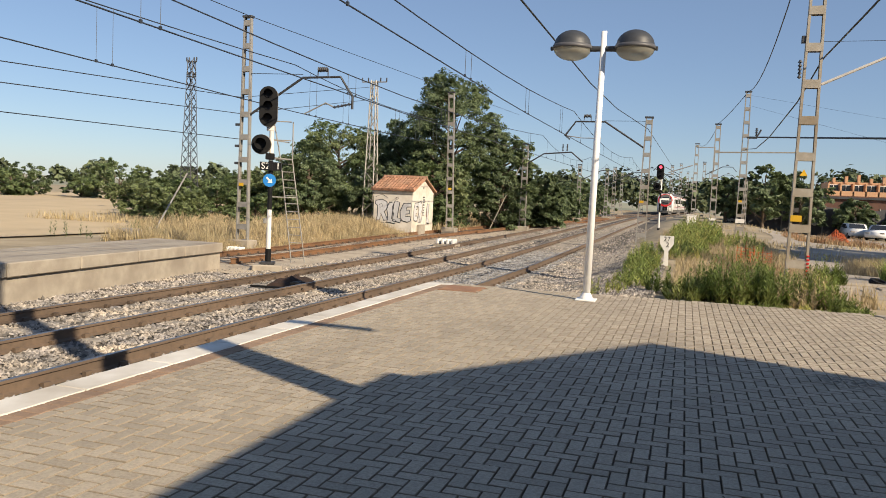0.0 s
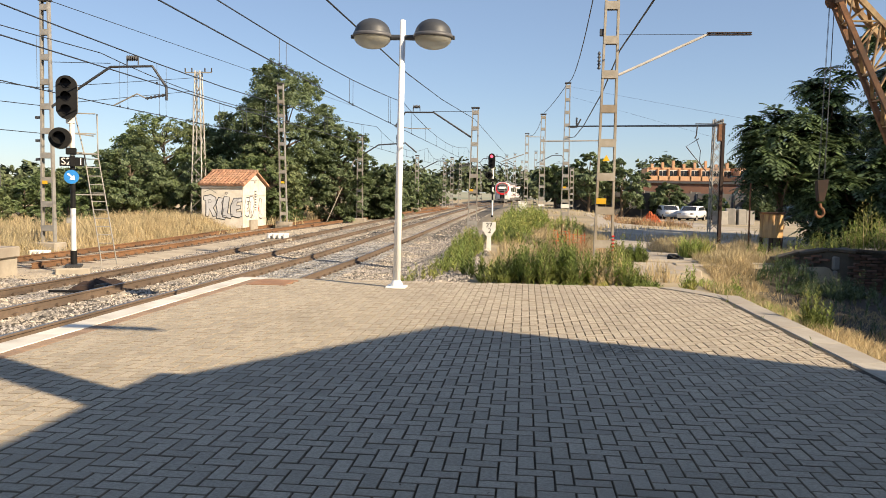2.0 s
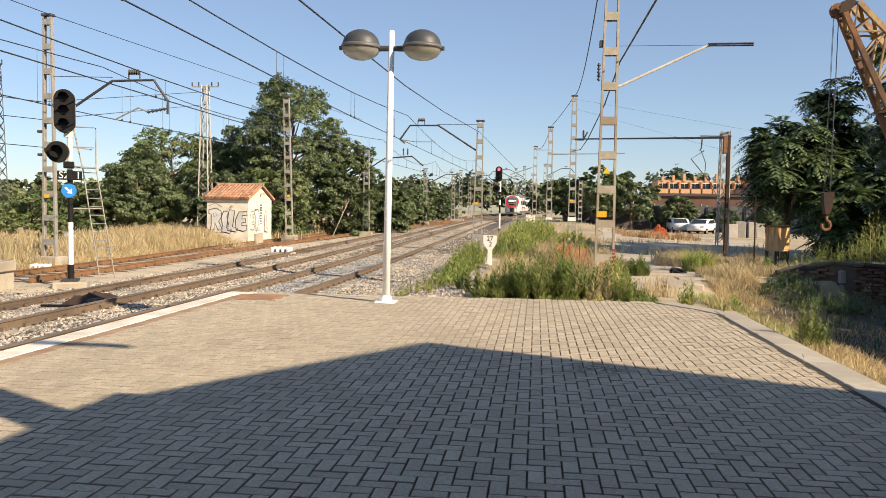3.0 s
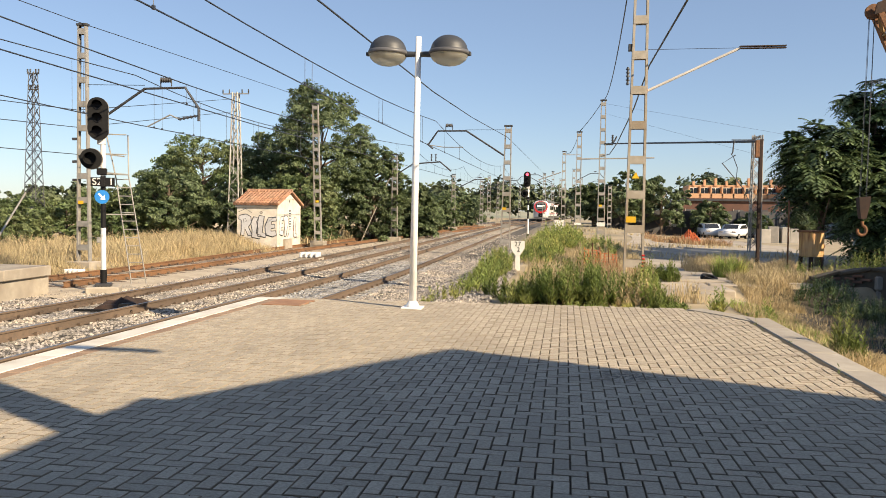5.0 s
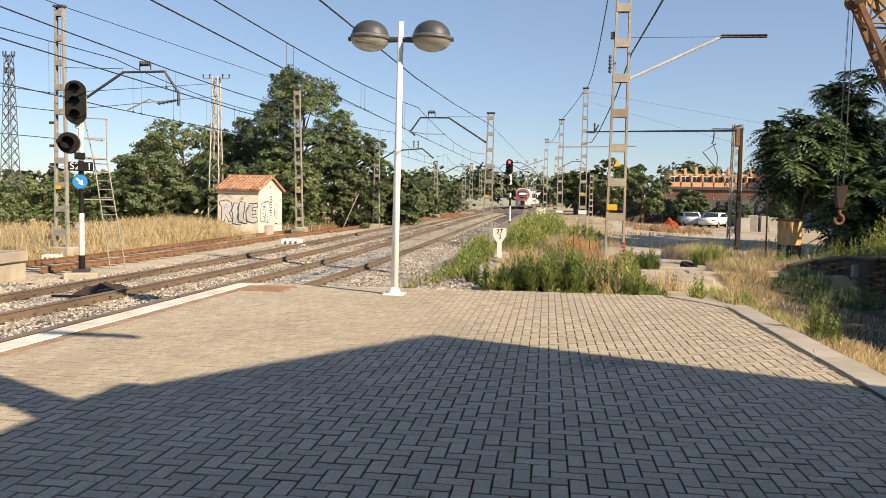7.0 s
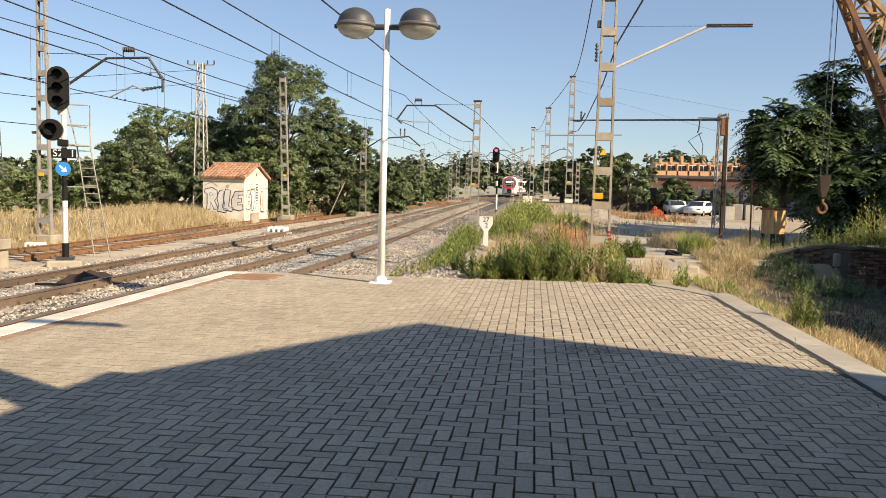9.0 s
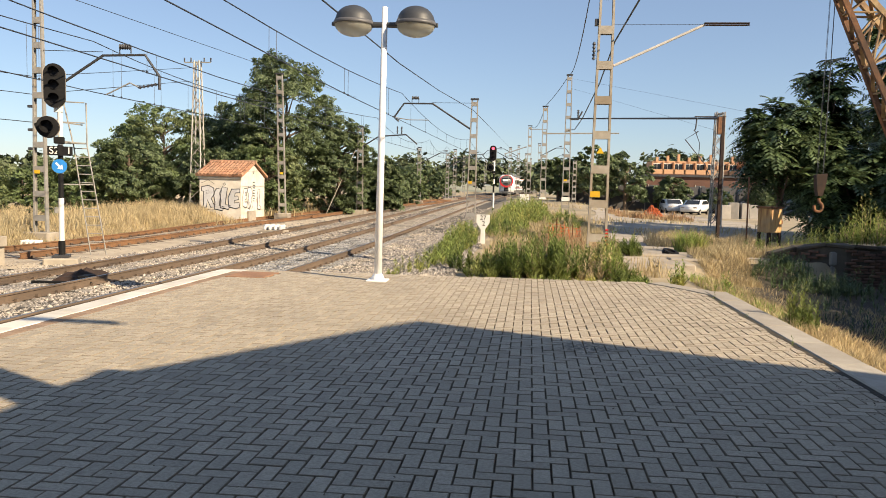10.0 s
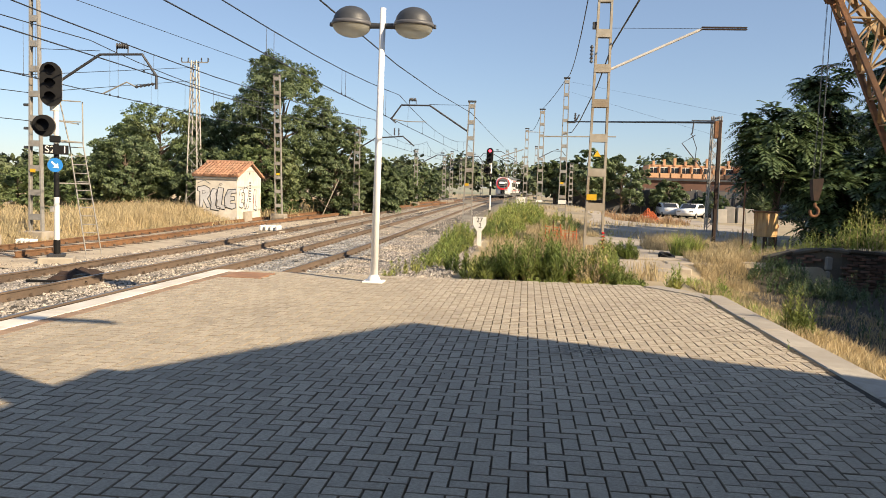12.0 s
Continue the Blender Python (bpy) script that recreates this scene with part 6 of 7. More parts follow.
# broad pinnate-leaved trees by the crane: rosettes of drooping fronds at the twig ends
def frond_cloud(lobes, count, length):
    pos, nrm = crown_points(lobes, count, 0.6)
    verts, faces = [], []
    for p, n_ in zip(pos, nrm):
        p = Vector(p)
        axis = (Vector(n_) + Vector((0, 0, 0.9))).normalized()
        e1 = axis.cross(Vector((0.3, 0.8, 0.1))).normalized()
        e2 = axis.cross(e1)
        turn = random.uniform(0, 6.28)
        for q in range(9):
            a = turn + q * 0.7 + random.uniform(-0.2, 0.2)
            d = (e1 * math.cos(a) + e2 * math.sin(a) + axis * random.uniform(0.1, 0.8)).normalized()
            side = d.cross(Vector((0, 0, 1)))
            if side.length < 0.05:
                continue
            side.normalize()
            L = length * random.uniform(0.6, 1.15)
            drop = random.uniform(0.35, 0.75)
            for k in range(7):
                f = (k + 1.2) / 8
                c = p + d * (L * f) - Vector((0, 0, drop * L * f * f))
                along_ = (d - Vector((0, 0, 2 * drop * f))).normalized()
                for sg in (-1, 1):
                    t = (side * sg + along_ * 0.55 - Vector((0, 0, 0.25))).normalized()
                    ll = 0.34 * length * (1.05 - 0.9 * abs(f - 0.45))
                    w = along_ * (0.062 * length)
                    b0 = len(verts)
                    verts += [c, c + t * ll * 0.4 + w, c + t * ll, c + t * ll * 0.4 - w]
                    faces.append((b0, b0 + 1, b0 + 2, b0 + 3))
    return verts, faces


for x, y, h, s, low, n, lb in (
    (15.7, 29.6, 5.3, 1.65, 0.40, 85, "dark pinnate-leaved tree shading the rusty cabinet"),
    (17.6, 30.4, 7.5, 1.25, 0.10, 70, "dark pinnate-leaved tree beside the crane hook"),
    (20.6, 29.6, 9.4, 2.6, 0.10, 150, "tall dark pinnate-leaved tree behind the crane"),
    (17.7, 28.3, 3.4, 1.6, 0.04, 80, "dark bushy tree beyond the rusty cabinet"),
    (24.0, 31.5, 9.0, 3.4, 0.10, 200, "tall pinnate-leaved tree behind the crane jib"),
    (19.8, 26.0, 3.2, 2.0, 0.04, 90, "dark undergrowth beneath the tall trees"),
    (19.6, 33.5, 3.4, 1.9, 0.04, 90, "dark undergrowth behind the rusty cabinet"),
    (22.0, 36.0, 6.0, 3.0, 0.04, 130, "dark tree closing the yard behind the crane"),
    # the last four stand out of view, added to shade pit and ramp
    (19.0, 9.2, 5.6, 2.7, 0.08, 260, "unseen dark tree added to shade the sunken ground beside the platform"),
    (20.4, 12.6, 5.0, 2.6, 0.08, 260, "unseen dark tree added for shade beside the sunken ground"),
    (19.2, 17.0, 4.3, 2.3, 0.06, 260, "unseen dark tree added for shade beside the loading ramp"),
    (20.9, 15.4, 4.8, 2.6, 0.08, 260, "unseen dark tree added to shade the loading ramp"),
):
    th = thing("tree", lb, "tree", (x, y, land(x, y)))
    lobes = []
    for k in range(20):
        f = (k + 0.5) / 20
        a = 2.4 * k + random.uniform(-0.5, 0.5)
        reach = s * math.sqrt(1 - ((f - 0.42) / 0.66) ** 2) * random.uniform(0.35, 0.85)
        r = s * random.uniform(0.24, 0.40)
        lobes.append((reach * math.cos(a), reach * math.sin(a), h * (low + (0.90 - low) * f), r, r * 0.9))
    part("trunk", tubed((0, 0, -0.3), (0.2, 0.1, h * 0.75), 0.16, 0.05, 8), BARK, th)
    for l in lobes[2:]:
        part("limb", tubed((0.1, 0.05, max(0.3, l[2] - 1.1)), l[:3], 0.045, 0.015, 5), BARK, th)
    v, f = frond_cloud(lobes, int(n * 1.6), 0.84) if y > 20 else frond_cloud(lobes, n, 1.15)
    raw("crown", v, f, LEAF_C, th)


def blades(name, count, region, h, w, material, label, bend_=0.35, clump=1.0):
    """Many curved grass blades over a stretch of ground; region gives x, y."""
    xy = region(count)
    x, y = xy[:, 0], xy[:, 1]
    n = len(x)
    z = np.array([land(a, b) for a, b in zip(x, y)]) - 0.02
    hh = h * rng.uniform(0.3, 1.25, n) * np.array([0.75 + 0.8 * noise.noise((a * clump, b * clump, 4)) for a, b in zip(x, y)])
    a = rng.uniform(0, 2 * np.pi, n)
    dx, dy = np.cos(a), np.sin(a)
    lean_a = rng.uniform(0, 2 * np.pi, n)
    lx, ly = np.cos(lean_a) * bend_ * hh * rng.random(n), np.sin(lean_a) * bend_ * hh * rng.random(n)
    ww = w * rng.uniform(0.6, 1.4, n)
    v = np.stack([np.stack([x - dx * ww, y - dy * ww, z], 1), np.stack([x + dx * ww, y + dy * ww, z], 1),
                  np.stack([x + lx * 0.35 + dx * ww * 0.8, y + ly * 0.35 + dy * ww * 0.8, z + hh * 0.6], 1), np.stack([x + lx * 0.35 - dx * ww * 0.8, y + ly * 0.35 - dy * ww * 0.8, z + hh * 0.6], 1),
                  np.stack([x + lx, y + ly, z + hh], 1)], 1).reshape(-1, 3)
    b = 5 * np.arange(n)[:, None]
    faces = (b + np.array([[0, 1, 2, 3]])).tolist() + (b + np.array([[3, 2, 4]])).tolist()
    tagged(raw(name, v, faces, material), label, "grass", kind="stuff")


def area(x0, x1, y0, y1, keep=None):
    def pick(n):
        p = np.stack([rng.uniform(x0, x1, n), y0 + (y1 - y0) * rng.random(n) ** 1.3], 1)
        if keep is not None:
            p = p[[keep(a, b) for a, b in p]]
        return p
    return pick


def patchy(f, t):
    return lambda x, y: noise.noise((x * f, y * f, 9)) > t


blades("dry_grass", 34000, area(-17.5, -10.3, 20, 66, lambda x, y: (y > 27 or x > -12.6 + 0.2 * (20 - y)) and x < -9.9 - 0.01 * (y - 20) + bend(y) or y > 48), 0.66, 0.010, STRAW, "tall straw-coloured grass along the siding", 0.8, 0.7)
blades("dry_grass", 9000, area(-10.4, -5.9, 44, 110, lambda x, y: x < -8.3 + 4.0 * smooth(50, 110, y) + bend(y)), 0.8, 0.022, STRAW, "straw-coloured grass beside the line")
blades("dry_grass", 15000, area(-12.6, -8.75, 33, 40, lambda x, y: x < -9.3 + 0.09 * (y - 33)), 0.62, 0.009, STRAW, "straw-coloured grass in front of the brick hut")
blades("dry_grass", 8000, area(-10.7, -9.3, 20.6, 36), 0.42, 0.009, STRAW, "straw-coloured grass reaching down to the siding", 0.9)
blades("dry_grass", 9000, area(-26, -13, 29, 42, patchy(0.35, -0.05)), 0.42, 0.014, STRAW, "dry grass between the bushes and the field")
blades("dry_grass", 30000, area(4.6, 9.4, 15.3, 46, lambda x, y: (x > 5.5 or y > 26) and not (x > 8.5 and 16.6 < y < 21) and noise.noise((x * 0.5, y * 0.5, 9)) > -0.25), 0.36, 0.007, STRAW, "dry straw grass among the weeds", 0.8)
blades("dry_grass", 22000, area(9.8, 14.6, 20.9, 30, lambda x, y: x > 10.3 + 0.055 * (y - 24) and noise.noise((x * 0.6, y * 0.6, 2)) > -0.05 and (x > 11.4 or y > 23)), 0.42, 0.007, STRAW, "dry straw grass between the lane and the pole", 0.9)
blades("dry_grass", 20000, area(9.66, 11.3, 4.5, 14.6), 0.20, 0.005, STRAW, "short dry grass along the platform kerb", 1.0)
blades("dry_grass", 4500, area(9.7, 12.2, 13.2, 20.6, lambda x, y: ((10.0 + 0.4 * (y - 13.2) < x < 11.4 and y < 16.0) or (x > 10.6 and y > 17.6 and x > 10.4 + 0.5 * (y - 18))) and noise.noise((x * 0.7, y * 0.7, 9)) > -0.25), 0.24, 0.006, STRAW, "dry grass beside the loading ramp", 1.0)
blades("dry_grass", 8000, area(6.0, 17, 30, 78, patchy(0.22, 0.12)), 0.34, 0.016, STRAW, "dry grass across the yard", 0.8)
blades("russet_grass", 3500, area(6.6, 8.6, 20.5, 27, patchy(0.6, 0.05)), 0.45, 0.007, RED_STRAW, "russet seeding grass among the weeds", 0.8)
blades("russet_grass", 3500, area(12.0, 16.5, 48, 58, patchy(0.3, 0.0)), 0.5, 0.018, RED_STRAW, "russet scrub across the lane", 0.8)
blades("dry_grass", 5000, area(10.8, 12.0, 18.2, 21.0), 0.34, 0.006, STRAW, "dry grass on the bank beside the ramp", 1.0)
blades("dry_grass", 9000, area(11.2, 13.2, 7.5, 17.5), 0.17, 0.006, STRAW, "short dry grass down the side of the pit", 1.0)
blades("green_grass", 5000, area(9.68, 10.6, 10.0, 15.5), 0.16, 0.006, WEED, "short green grass at the platform corner", 0.8)


def weeds(name, count, region, h, label, material=WEED, leaves=26, size=0.055):
    """Upright spikes set with narrow leaves that point up and out, shorter towards the tip."""
    xy = region(max(6, int(count * 0.72)))
    mid, dev = xy.mean(0), xy.std(0) * 2 + 1e-6
    verts, faces = [], []
    for x, y in xy:
        z = land(x, y) - 0.03
        off = min(1.0, math.hypot((x - mid[0]) / dev[0], (y - mid[1]) / dev[1]))
        tall = h * random.uniform(0.5, 1.25) * (1.12 - 0.5 * off * off) * (1 + 0.45 * noise.noise((x * 1.8, y * 1.8, 7)))
        lx, ly = random.gauss(0, 0.07) * tall, random.gauss(0, 0.07) * tall
        b = len(verts)
        verts += [(x - 0.008, y, z), (x + 0.008, y, z), (x + lx, y + ly, z + tall)]
        faces.append((b, b + 1, b + 2))
        turn = random.uniform(0, 6.283)
        for k in range(leaves):
            f = 0.12 + 0.88 * (k + random.random()) / leaves
            a = turn + 2.4 * k + random.uniform(-0.3, 0.3)
            lf = size * random.uniform(0.8, 1.5) * (1.4 - 0.9 * f)
            wd = lf * 0.2
            c = (x + lx * f, y + ly * f, z + tall * f)
            ca, sa = math.cos(a), math.sin(a)
            up = random.uniform(0.5, 1.5)
            b = len(verts)
            verts += [c, (c[0] + ca * lf * 0.6 - sa * wd, c[1] + sa * lf * 0.6 + ca * wd, c[2] + lf * 0.6 * up), (c[0] + ca * lf * 1.1, c[1] + sa * lf * 1.1, c[2] + lf * 1.0 * up), (c[0] + ca * lf * 0.6 + sa * wd, c[1] + sa * lf * 0.6 - ca * wd, c[2] + lf * 0.6 * up)]
            faces.append((b, b + 1, b + 2, b + 3))
    tagged(raw(name, verts, faces, material), label, "weeds", kind="stuff")


def in_blob(cx, cy, rx, ry):
    def pick(n):
        r, a = np.sqrt(rng.random(n)), rng.uniform(0, 2 * np.pi, n)
        return np.stack([cx + rx * r * np.cos(a), cy + ry * r * np.sin(a)], 1)
    return pick


for cx, cy, rx, ry, hh, n_, lf in (
    (5.75, 14.5, 0.35, 0.5, 0.40, 50, 24), (6.15, 15.2, 0.45, 0.6, 0.62, 90, 32), (6.55, 14.7, 0.45, 0.6, 0.72, 110, 34), (6.95, 15.7, 0.5, 0.8, 0.80, 100, 34),
    (7.3, 14.6, 0.4, 0.5, 0.66, 90, 34), (7.65, 15.4, 0.35, 0.6, 0.52, 60, 30), (5.3, 15.6, 0.3, 0.5, 0.45, 25, 24),
):
    weeds("weeds", n_, in_blob(cx, cy, rx, ry), hh, "upright green weeds crowding the platform end", WEED_DEEP, lf, 0.075)
weeds("weeds", 60, in_blob(6.9, 14.9, 1.2, 0.7), 0.62, "dry straw stalks among the green weeds", STRAW, 18, 0.05)
weeds("weeds", 70, in_blob(7.9, 14.6, 0.5, 0.5), 0.5, "yellowing weeds at the platform corner", STRAW, 20, 0.06)
weeds("weeds", 90, in_blob(8.1, 15.0, 0.35, 0.7), 0.62, "yellow-green weeds at the platform corner", WEED, 30, 0.075)
weeds("weeds", 60, in_blob(8.2, 16.2, 0.3, 0.5), 0.80, "tall green weeds at the platform corner", WEED_DEEP, 30, 0.075)
weeds("weeds", 40, in_blob(8.45, 14.1, 0.3, 0.3), 0.34, "low straggling weeds at the platform corner", WEED_DEEP, 24, 0.065)
for y in (7.9, 9.6, 10.7, 11.3):
    weeds("weeds", 6, in_blob(9.27, y, 0.02, 0.05), TOP - land(9.27, y) + 0.11, "tiny weed tuft in the dirt beside the kerb", WEED_DEEP, 16, 0.03)
weeds("weeds", 14, in_blob(9.2, 13.6, 0.14, 0.2), 0.42, "upright green weeds at the corner kerb", WEED, 24, 0.065)
weeds("weeds", 70, in_blob(7.6, 13.6, 1.3, 0.28), 0.22, "low weeds along the paving edge", WEED, 18, 0.05)
weeds("weeds", 50, in_blob(4.75, 17.2, 0.5, 1.4), 0.50, "upright green weeds in the ballast edge", WEED, 28, 0.075)
weeds("weeds", 20, in_blob(4.2, 15.2, 0.5, 0.8), 0.36, "sparse weeds growing in ballast", WEED, 24, 0.06)
weeds("weeds", 150, in_blob(4.6, 22.5, 0.45, 4.0), 0.58, "upright green weeds along the cess", WEED, 26, 0.085)
weeds("weeds", 240, in_blob(5.7, 30.0, 0.9, 4.5), 0.68, "green weeds along the cess", WEED, 22, 0.10)
weeds("weeds", 420, in_blob(6.3, 42.0, 1.3, 8.0), 0.95, "tall green weeds along the cess", WEED, 20, 0.13)
weeds("weeds", 35, in_blob(7.3, 26.0, 0.7, 3.0), 0.5, "green weeds in the dry grass", WEED, 20, 0.08)
weeds("weeds", 110, in_blob(8.2, 36.0, 0.9, 6.0), 0.6, "green weeds between the masts", WEED, 18, 0.10)
weeds("weeds", 60, in_blob(9.2, 20.35, 0.34, 0.25), 0.6, "dark green weed clump by the lane kerb", WEED_DEEP, 30, 0.08)
weeds("weeds", 70, in_blob(11.4, 23.4, 0.5, 0.35), 0.75, "spiky yellow-green grass clump in the lane", STRAW, 4, 0.03)
blades("green_grass", 700, in_blob(11.2, 22.5, 0.42, 0.3), 0.95, 0.012, WEED, "spiky yellow-green grass tuft beside a tyre", 0.9)
weeds("weeds", 90, in_blob(11.5, 23.4, 0.55, 0.4), 0.7, "yellow-green grass tuft beside a tyre", WEED, 5, 0.05)
weeds("weeds", 30, in_blob(9.95, 9.7, 0.22, 0.22), 0.58, "bushy green weed beside the platform kerb", WEED_DEEP, 34, 0.058)
weeds("weeds", 10, in_blob(9.9, 13.2, 0.2, 0.2), 0.35, "small weed at the platform corner")
weeds("weeds", 30, in_blob(13.0, 14.0, 1.3, 3.4), 0.5, "pale weeds in the shaded pit", WEED, 16, 0.04)
weeds("weeds", 260, in_blob(16.8, 21.0, 2.2, 0.7), 1.15, "tall yellow-green weeds above the ramp wall", WEED, 22, 0.08)
weeds("weeds", 160, in_blob(16.8, 20.8, 2.2, 0.5), 1.2, "dry seed stalks above the ramp wall", STRAW, 14, 0.05)
weeds("weeds", 70, in_blob(14.2, 21.9, 0.8, 0.5), 0.75, "green weeds beneath the crane hook", WEED, 18, 0.07)
weeds("weeds", 10, in_blob(-14.2, 20.8, 1.2, 0.5), 0.9, "dry thistle stalks behind the far platform", LEAF_B, 20, 0.06)
weeds("weeds", 40, in_blob(-13.3, 23.0, 0.8, 0.8), 0.55, "dry bushy weeds by the field", LEAF_B, 20, 0.06)

# bank weeds take the dark tree leaf, which carries the shade there
weeds("weeds", 400, in_blob(13.2, 18.7, 1.3, 1.1), 0.46, "straggling weeds on the ramp bank, in dark leaf for its shade", LEAF_C, 20, 0.055)
weeds("weeds", 120, in_blob(14.6, 17.6, 2.0, 1.3), 0.6, "dark weeds at the foot of the ramp wall", LEAF_A, 20, 0.06)
# pit weeds in the same dark leaf, to deepen the pit's shade
weeds("weeds", 260, in_blob(14.2, 12.5, 2.6, 5.0), 0.42, "weeds filling the pit, in dark leaf for its shade", LEAF_C, 18, 0.045)
weeds("weeds", 60, in_blob(13.6, 23.5, 0.7, 0.35), 0.5, "weeds beneath the rusty cabinet", WEED, 18, 0.06)

# ---- platform edge, kerb and pavers ----
y = -4.0
while y < 12.6:
    L = min(1.0, 12.72 - y)
    bm = boxed(1.30, 1.595, y + 0.006, y + L - 0.006, TOP - 0.16, TOP + 0.004, 0.008)
    o = part("edge_slab", bm, WHITE_SLAB, plat)
    y += 1.0
o = part("end_slab", boxed(1.30, 1.78, 12.52, 12.80, TOP - 0.17, TOP + 0.002, 0.008), WHITE_SLAB, plat)
y = -4.0
red = None
while y < 12.4:
    if red is None:
        o = part("edge_paver", boxed(-0.082, 0.082, -0.0465, 0.0465, -0.06, 0.0, 0.004), PAVER_RED, plat)
        red = o.data
    else:
        o = new("edge_paver", red)
        o.parent = plat
    o.location = (1.684, y + 0.05, TOP + random.uniform(-0.002, 0.002))
    y += 0.1
y = -2.0
while y < 11.6:
    bm = boxed(9.30, 9.63, y + 0.006, y + 0.994, 0.1, TOP + 0.015 + random.uniform(0, 0.008), 0.012)
    part("kerb_stone", bm, KERB, plat)
    y += 1.0
for a, b in (((9.46, 11.65), (9.18, 12.25)), ((9.15, 12.3), (8.72, 12.98))):
    d = Vector((b[0] - a[0], b[1] - a[1], 0)).normalized()
    nrm_ = Vector((-d.y, d.x, 0)) * 0.15
    bm = bmesh.new()
    q = [Vector((*a, 0)) - nrm_, Vector((*b, 0)) - nrm_, Vector((*b, 0)) + nrm_, Vector((*a, 0)) + nrm_]
    lo = [bm.verts.new((p.x, p.y, 0.1)) for p in q]
    hi = [bm.verts.new((p.x, p.y, TOP + 0.012)) for p in q]
    bm.faces.new(lo[::-1])
    bm.faces.new(hi)
    for j in range(4):
        bm.faces.new((lo[j], lo[(j + 1) % 4], hi[(j + 1) % 4], hi[j]))
    bmesh.ops.recalc_face_normals(bm, faces=bm.faces)
    part("kerb_stone", bm, KERB, plat)


strip = bmesh.new()
last = None
for k in range(181):
    y = -2.0 + 13.7 * k / 180
    row = [strip.verts.new((9.235 + 0.05 * noise.noise((y * 2.3, 1, 0)), y, TOP - 0.004)), strip.verts.new((9.27, y, TOP + 0.004)), strip.verts.new((9.305, y, TOP + 0.007 + 0.004 * noise.noise((y * 5, 5, 0))))]
    if last:
        for i in (0, 1):
            strip.faces.new((last[i], last[i + 1], row[i + 1], row[i]))
    last = row
part("gutter_soil", strip, SOIL_AND_SHADE, plat, "dark soil in the gap beside the kerb")


def on_platform(x, y):
    if x < 1.775 or x > 9.27 or y > 12.75 + 0.045 * (x - 1.5):
        return False
    if 1.74 < x < 2.46 and 11.7 < y < 12.55:
        return False
    return (x - 8.62) * 1.05 + (y - 13.1) * 0.68 < -0.16 if x > 8.2 else True


def paver_bm(w, l):
    bm = bmesh.new()
    g, b = 0.0052, 0.0028
    top = [bm.verts.new((sx * (w / 2 - g - b), sy * (l / 2 - g - b), 0)) for sx, sy in ((-1, -1), (1, -1), (1, 1), (-1, 1))]
    mid = [bm.verts.new((sx * (w / 2 - g), sy * (l / 2 - g), -b)) for sx, sy in ((-1, -1), (1, -1), (1, 1), (-1, 1))]
    low = [bm.verts.new((sx * (w / 2 - g), sy * (l / 2 - g), -0.04)) for sx, sy in ((-1, -1), (1, -1), (1, 1), (-1, 1))]
    bm.faces.new(top)
    for a, c in ((top, mid), (mid, low)):
        for k in range(4):
            face = bm.faces.new((a[k], c[k], c[(k + 1) % 4], a[(k + 1) % 4]))
            face.material_index = 1
    return bm


U = 0.1
X0, Y0 = 1.77, 2.0
spots = []
for i in range(0, 76):
    for j in range(-14, 112):
        k = (i - j) % 4
        if k == 0:
            spots.append((X0 + U * (i + 1), Y0 + U * (j + 0.5), True))
        elif k == 3:
            spots.append((X0 + U * (i + 0.5), Y0 + U * (j + 1), False))
spots = [s for s in spots if on_platform(s[0], s[1])]
covered = set()
for x, y, lying in spots:
    i, j = (x - X0) / U, (y - Y0) / U
    covered |= {(round(i - 1), round(j - 0.5)), (round(i), round(j - 0.5))} if lying else {(round(i - 0.5), round(j - 1)), (round(i - 0.5), round(j))}
halves = [(X0 + U * (i + 0.5), Y0 + U * (j + 0.5), None) for i in range(75) for j in range(-14, 111) if (i, j) not in covered and on_platform(X0 + U * (i + 0.5) + 0.03, Y0 + U * (j + 0.5))]
near = [s for s in spots if 5.2 < s[0] < 8.0 and 3.0 < s[1] < 5.15][:300]
chosen = set(near)
flat, tall = None, None
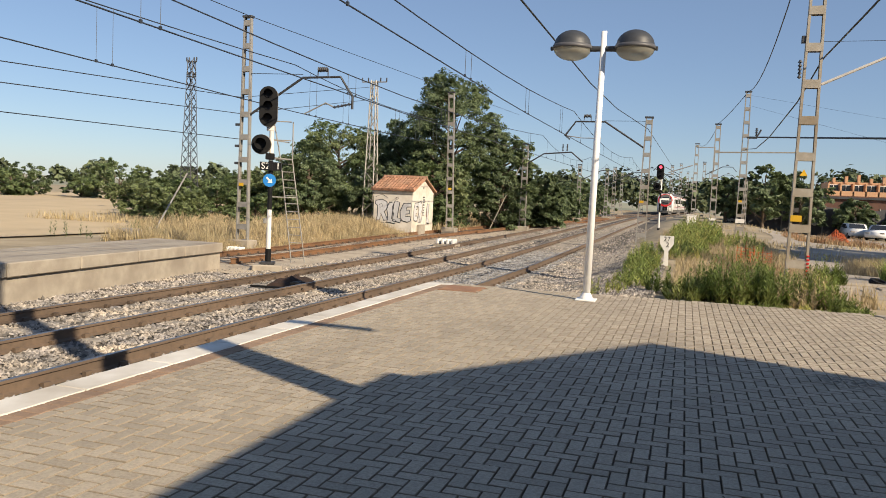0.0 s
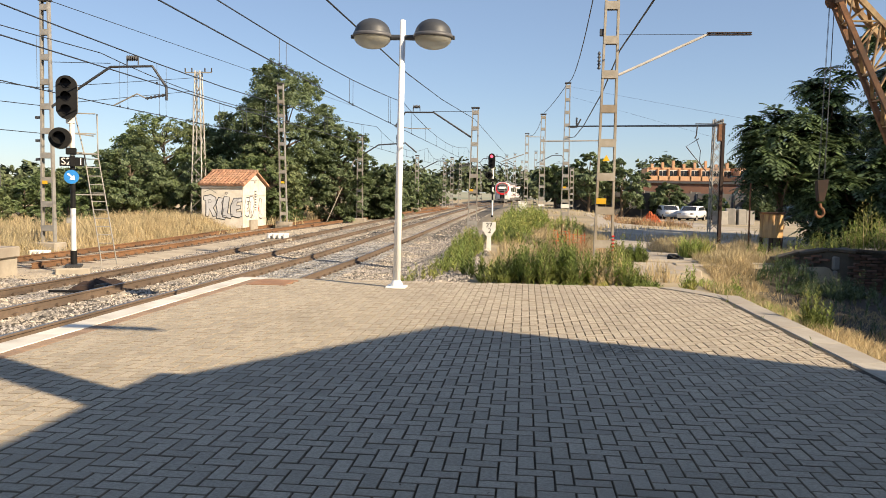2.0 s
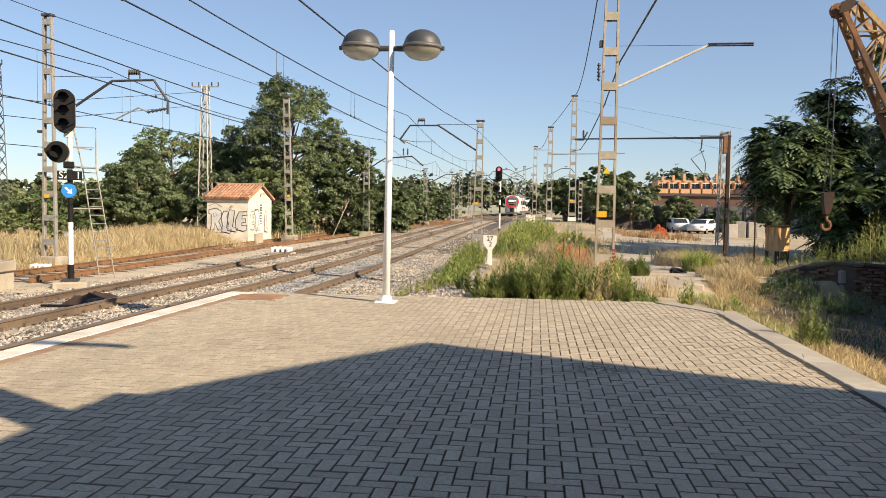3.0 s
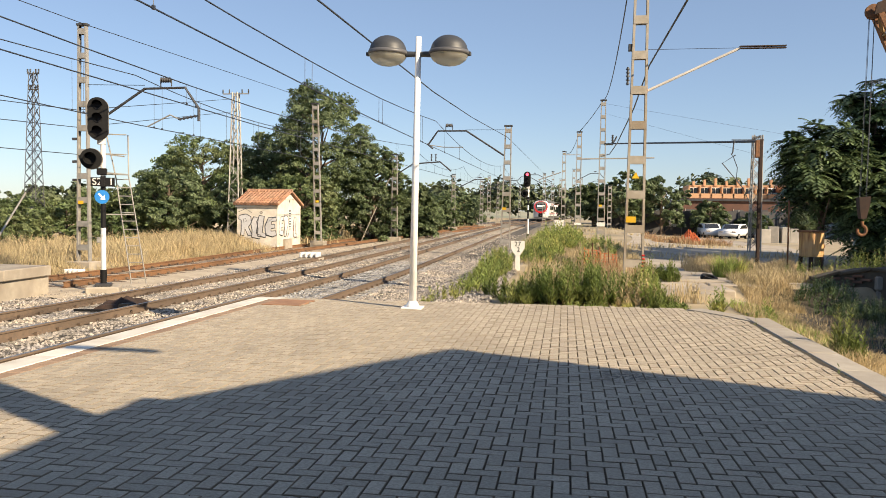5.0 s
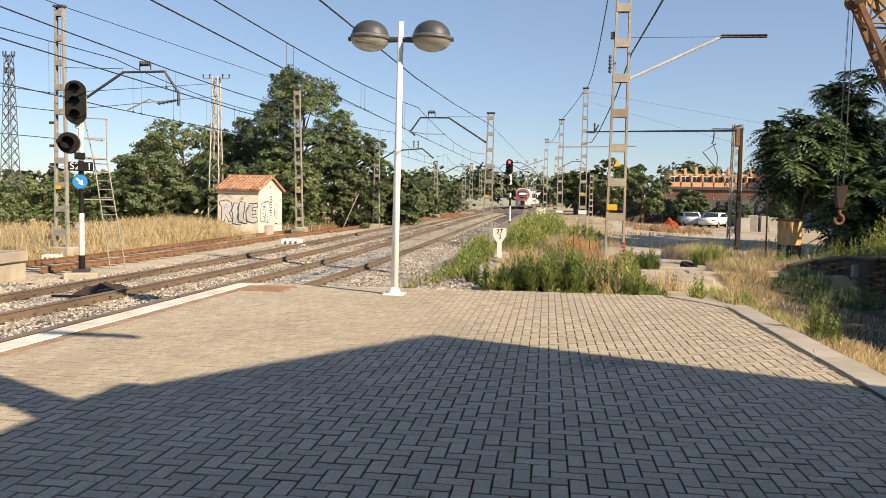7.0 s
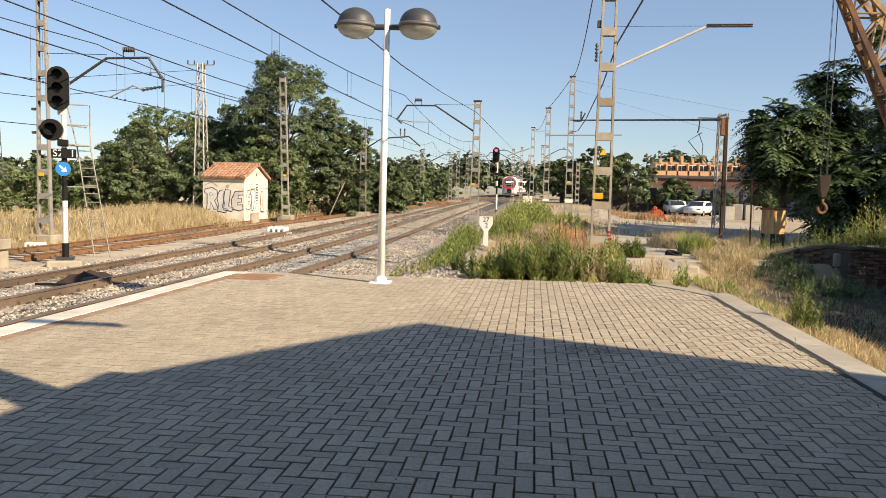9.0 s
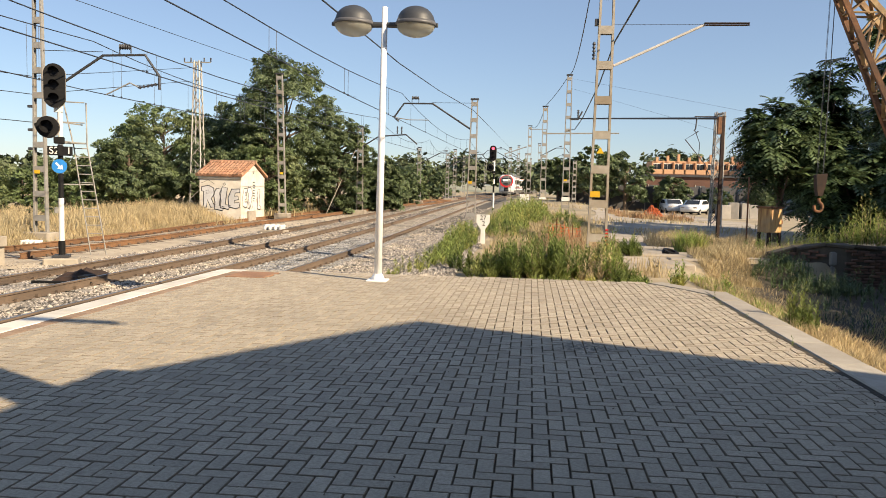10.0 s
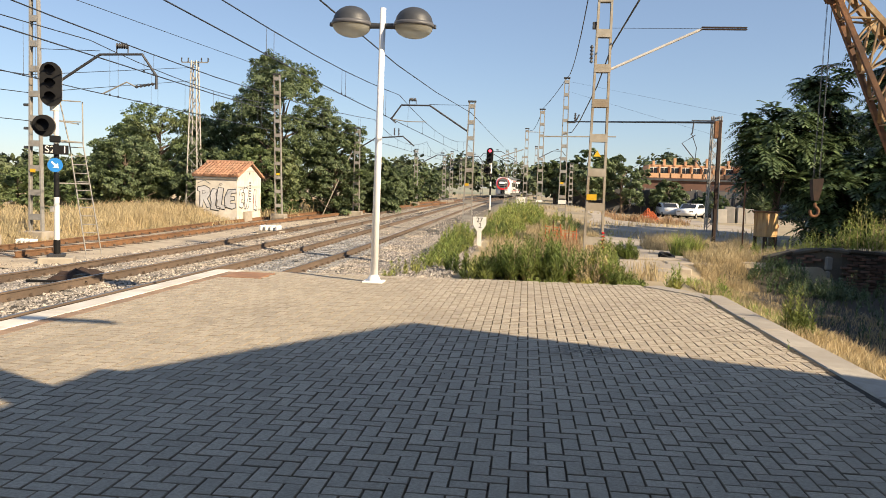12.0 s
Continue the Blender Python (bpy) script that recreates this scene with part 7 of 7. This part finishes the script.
for x, y, lying in near:
    if lying:
        if flat is None:
            o = part("paver", paver_bm(0.2, 0.1), PAVER, plat)
            flat = o.data
            flat.materials.append(PAVER_SIDE)
        else:
            o = new("paver", flat)
    else:
        if tall is None:
            o = part("paver", paver_bm(0.1, 0.2), PAVER, plat)
            tall = o.data
            tall.materials.append(PAVER_SIDE)
        else:
            o = new("paver", tall)
    o.parent = plat
    o.location = (x, y, TOP + random.uniform(-0.0025, 0.002))
    o.rotation_euler = (random.uniform(-0.008, 0.008), random.uniform(-0.008, 0.008), random.uniform(-0.012, 0.012))
proto = {}
for lying, (w, l) in ((True, (0.2, 0.1)), (False, (0.1, 0.2)), (None, (0.1, 0.1))):
    bm = paver_bm(w, l)
    bm.verts.index_update()
    proto[lying] = (np.array([v.co[:] for v in bm.verts]), [[v.index for v in f.verts] for f in bm.faces])
    bm.free()
verts, faces = [], []
for s in spots + halves:
    if s in chosen:
        continue
    x, y, lying = s
    pv, pf = proto[lying]
    b = len(verts)
    q = pv.copy()
    tx, ty, tz = random.uniform(-0.008, 0.008), random.uniform(-0.008, 0.008), random.uniform(-0.012, 0.012)
    q[:, 2] += q[:, 0] * tx + q[:, 1] * ty
    q[:, 0], q[:, 1] = q[:, 0] - tz * q[:, 1] + x, q[:, 1] + tz * q[:, 0] + y
    q[:, 2] += TOP + random.uniform(-0.0025, 0.002)
    verts += q.tolist()
    faces += [[b + k for k in f] for f in pf]
paving = tagged(raw("paving", verts, faces, PAVER, plat), kind="stuff")
paving.data.materials.append(PAVER_SIDE)
paving.data.polygons.foreach_set("material_index", [0 if k % 9 == 0 else 1 for k in range(len(faces))])

# dry leaf crumbs, thickest along the kerb
lit = np.concatenate([np.stack([9.28 - 0.35 * rng.random(420) ** 2.2, rng.uniform(3.2, 9.0, 420), np.full(420, TOP + 0.006)], 1),
                      np.stack([rng.uniform(2.2, 9.2, 260), rng.uniform(3.0, 12.0, 260), np.full(260, TOP + 0.006)], 1)])
flat_up = np.array([0, 0, 1.0]) + rng.normal(0, 0.3, (len(lit), 3))
flat_up /= np.linalg.norm(flat_up, axis=1, keepdims=True)
v, f = leaf_quads(lit, flat_up, 0.010)
tagged(raw("leaf_litter", v, f, BARK), "brown leaf crumbs scattered on the paving", "leaf litter", kind="stuff")
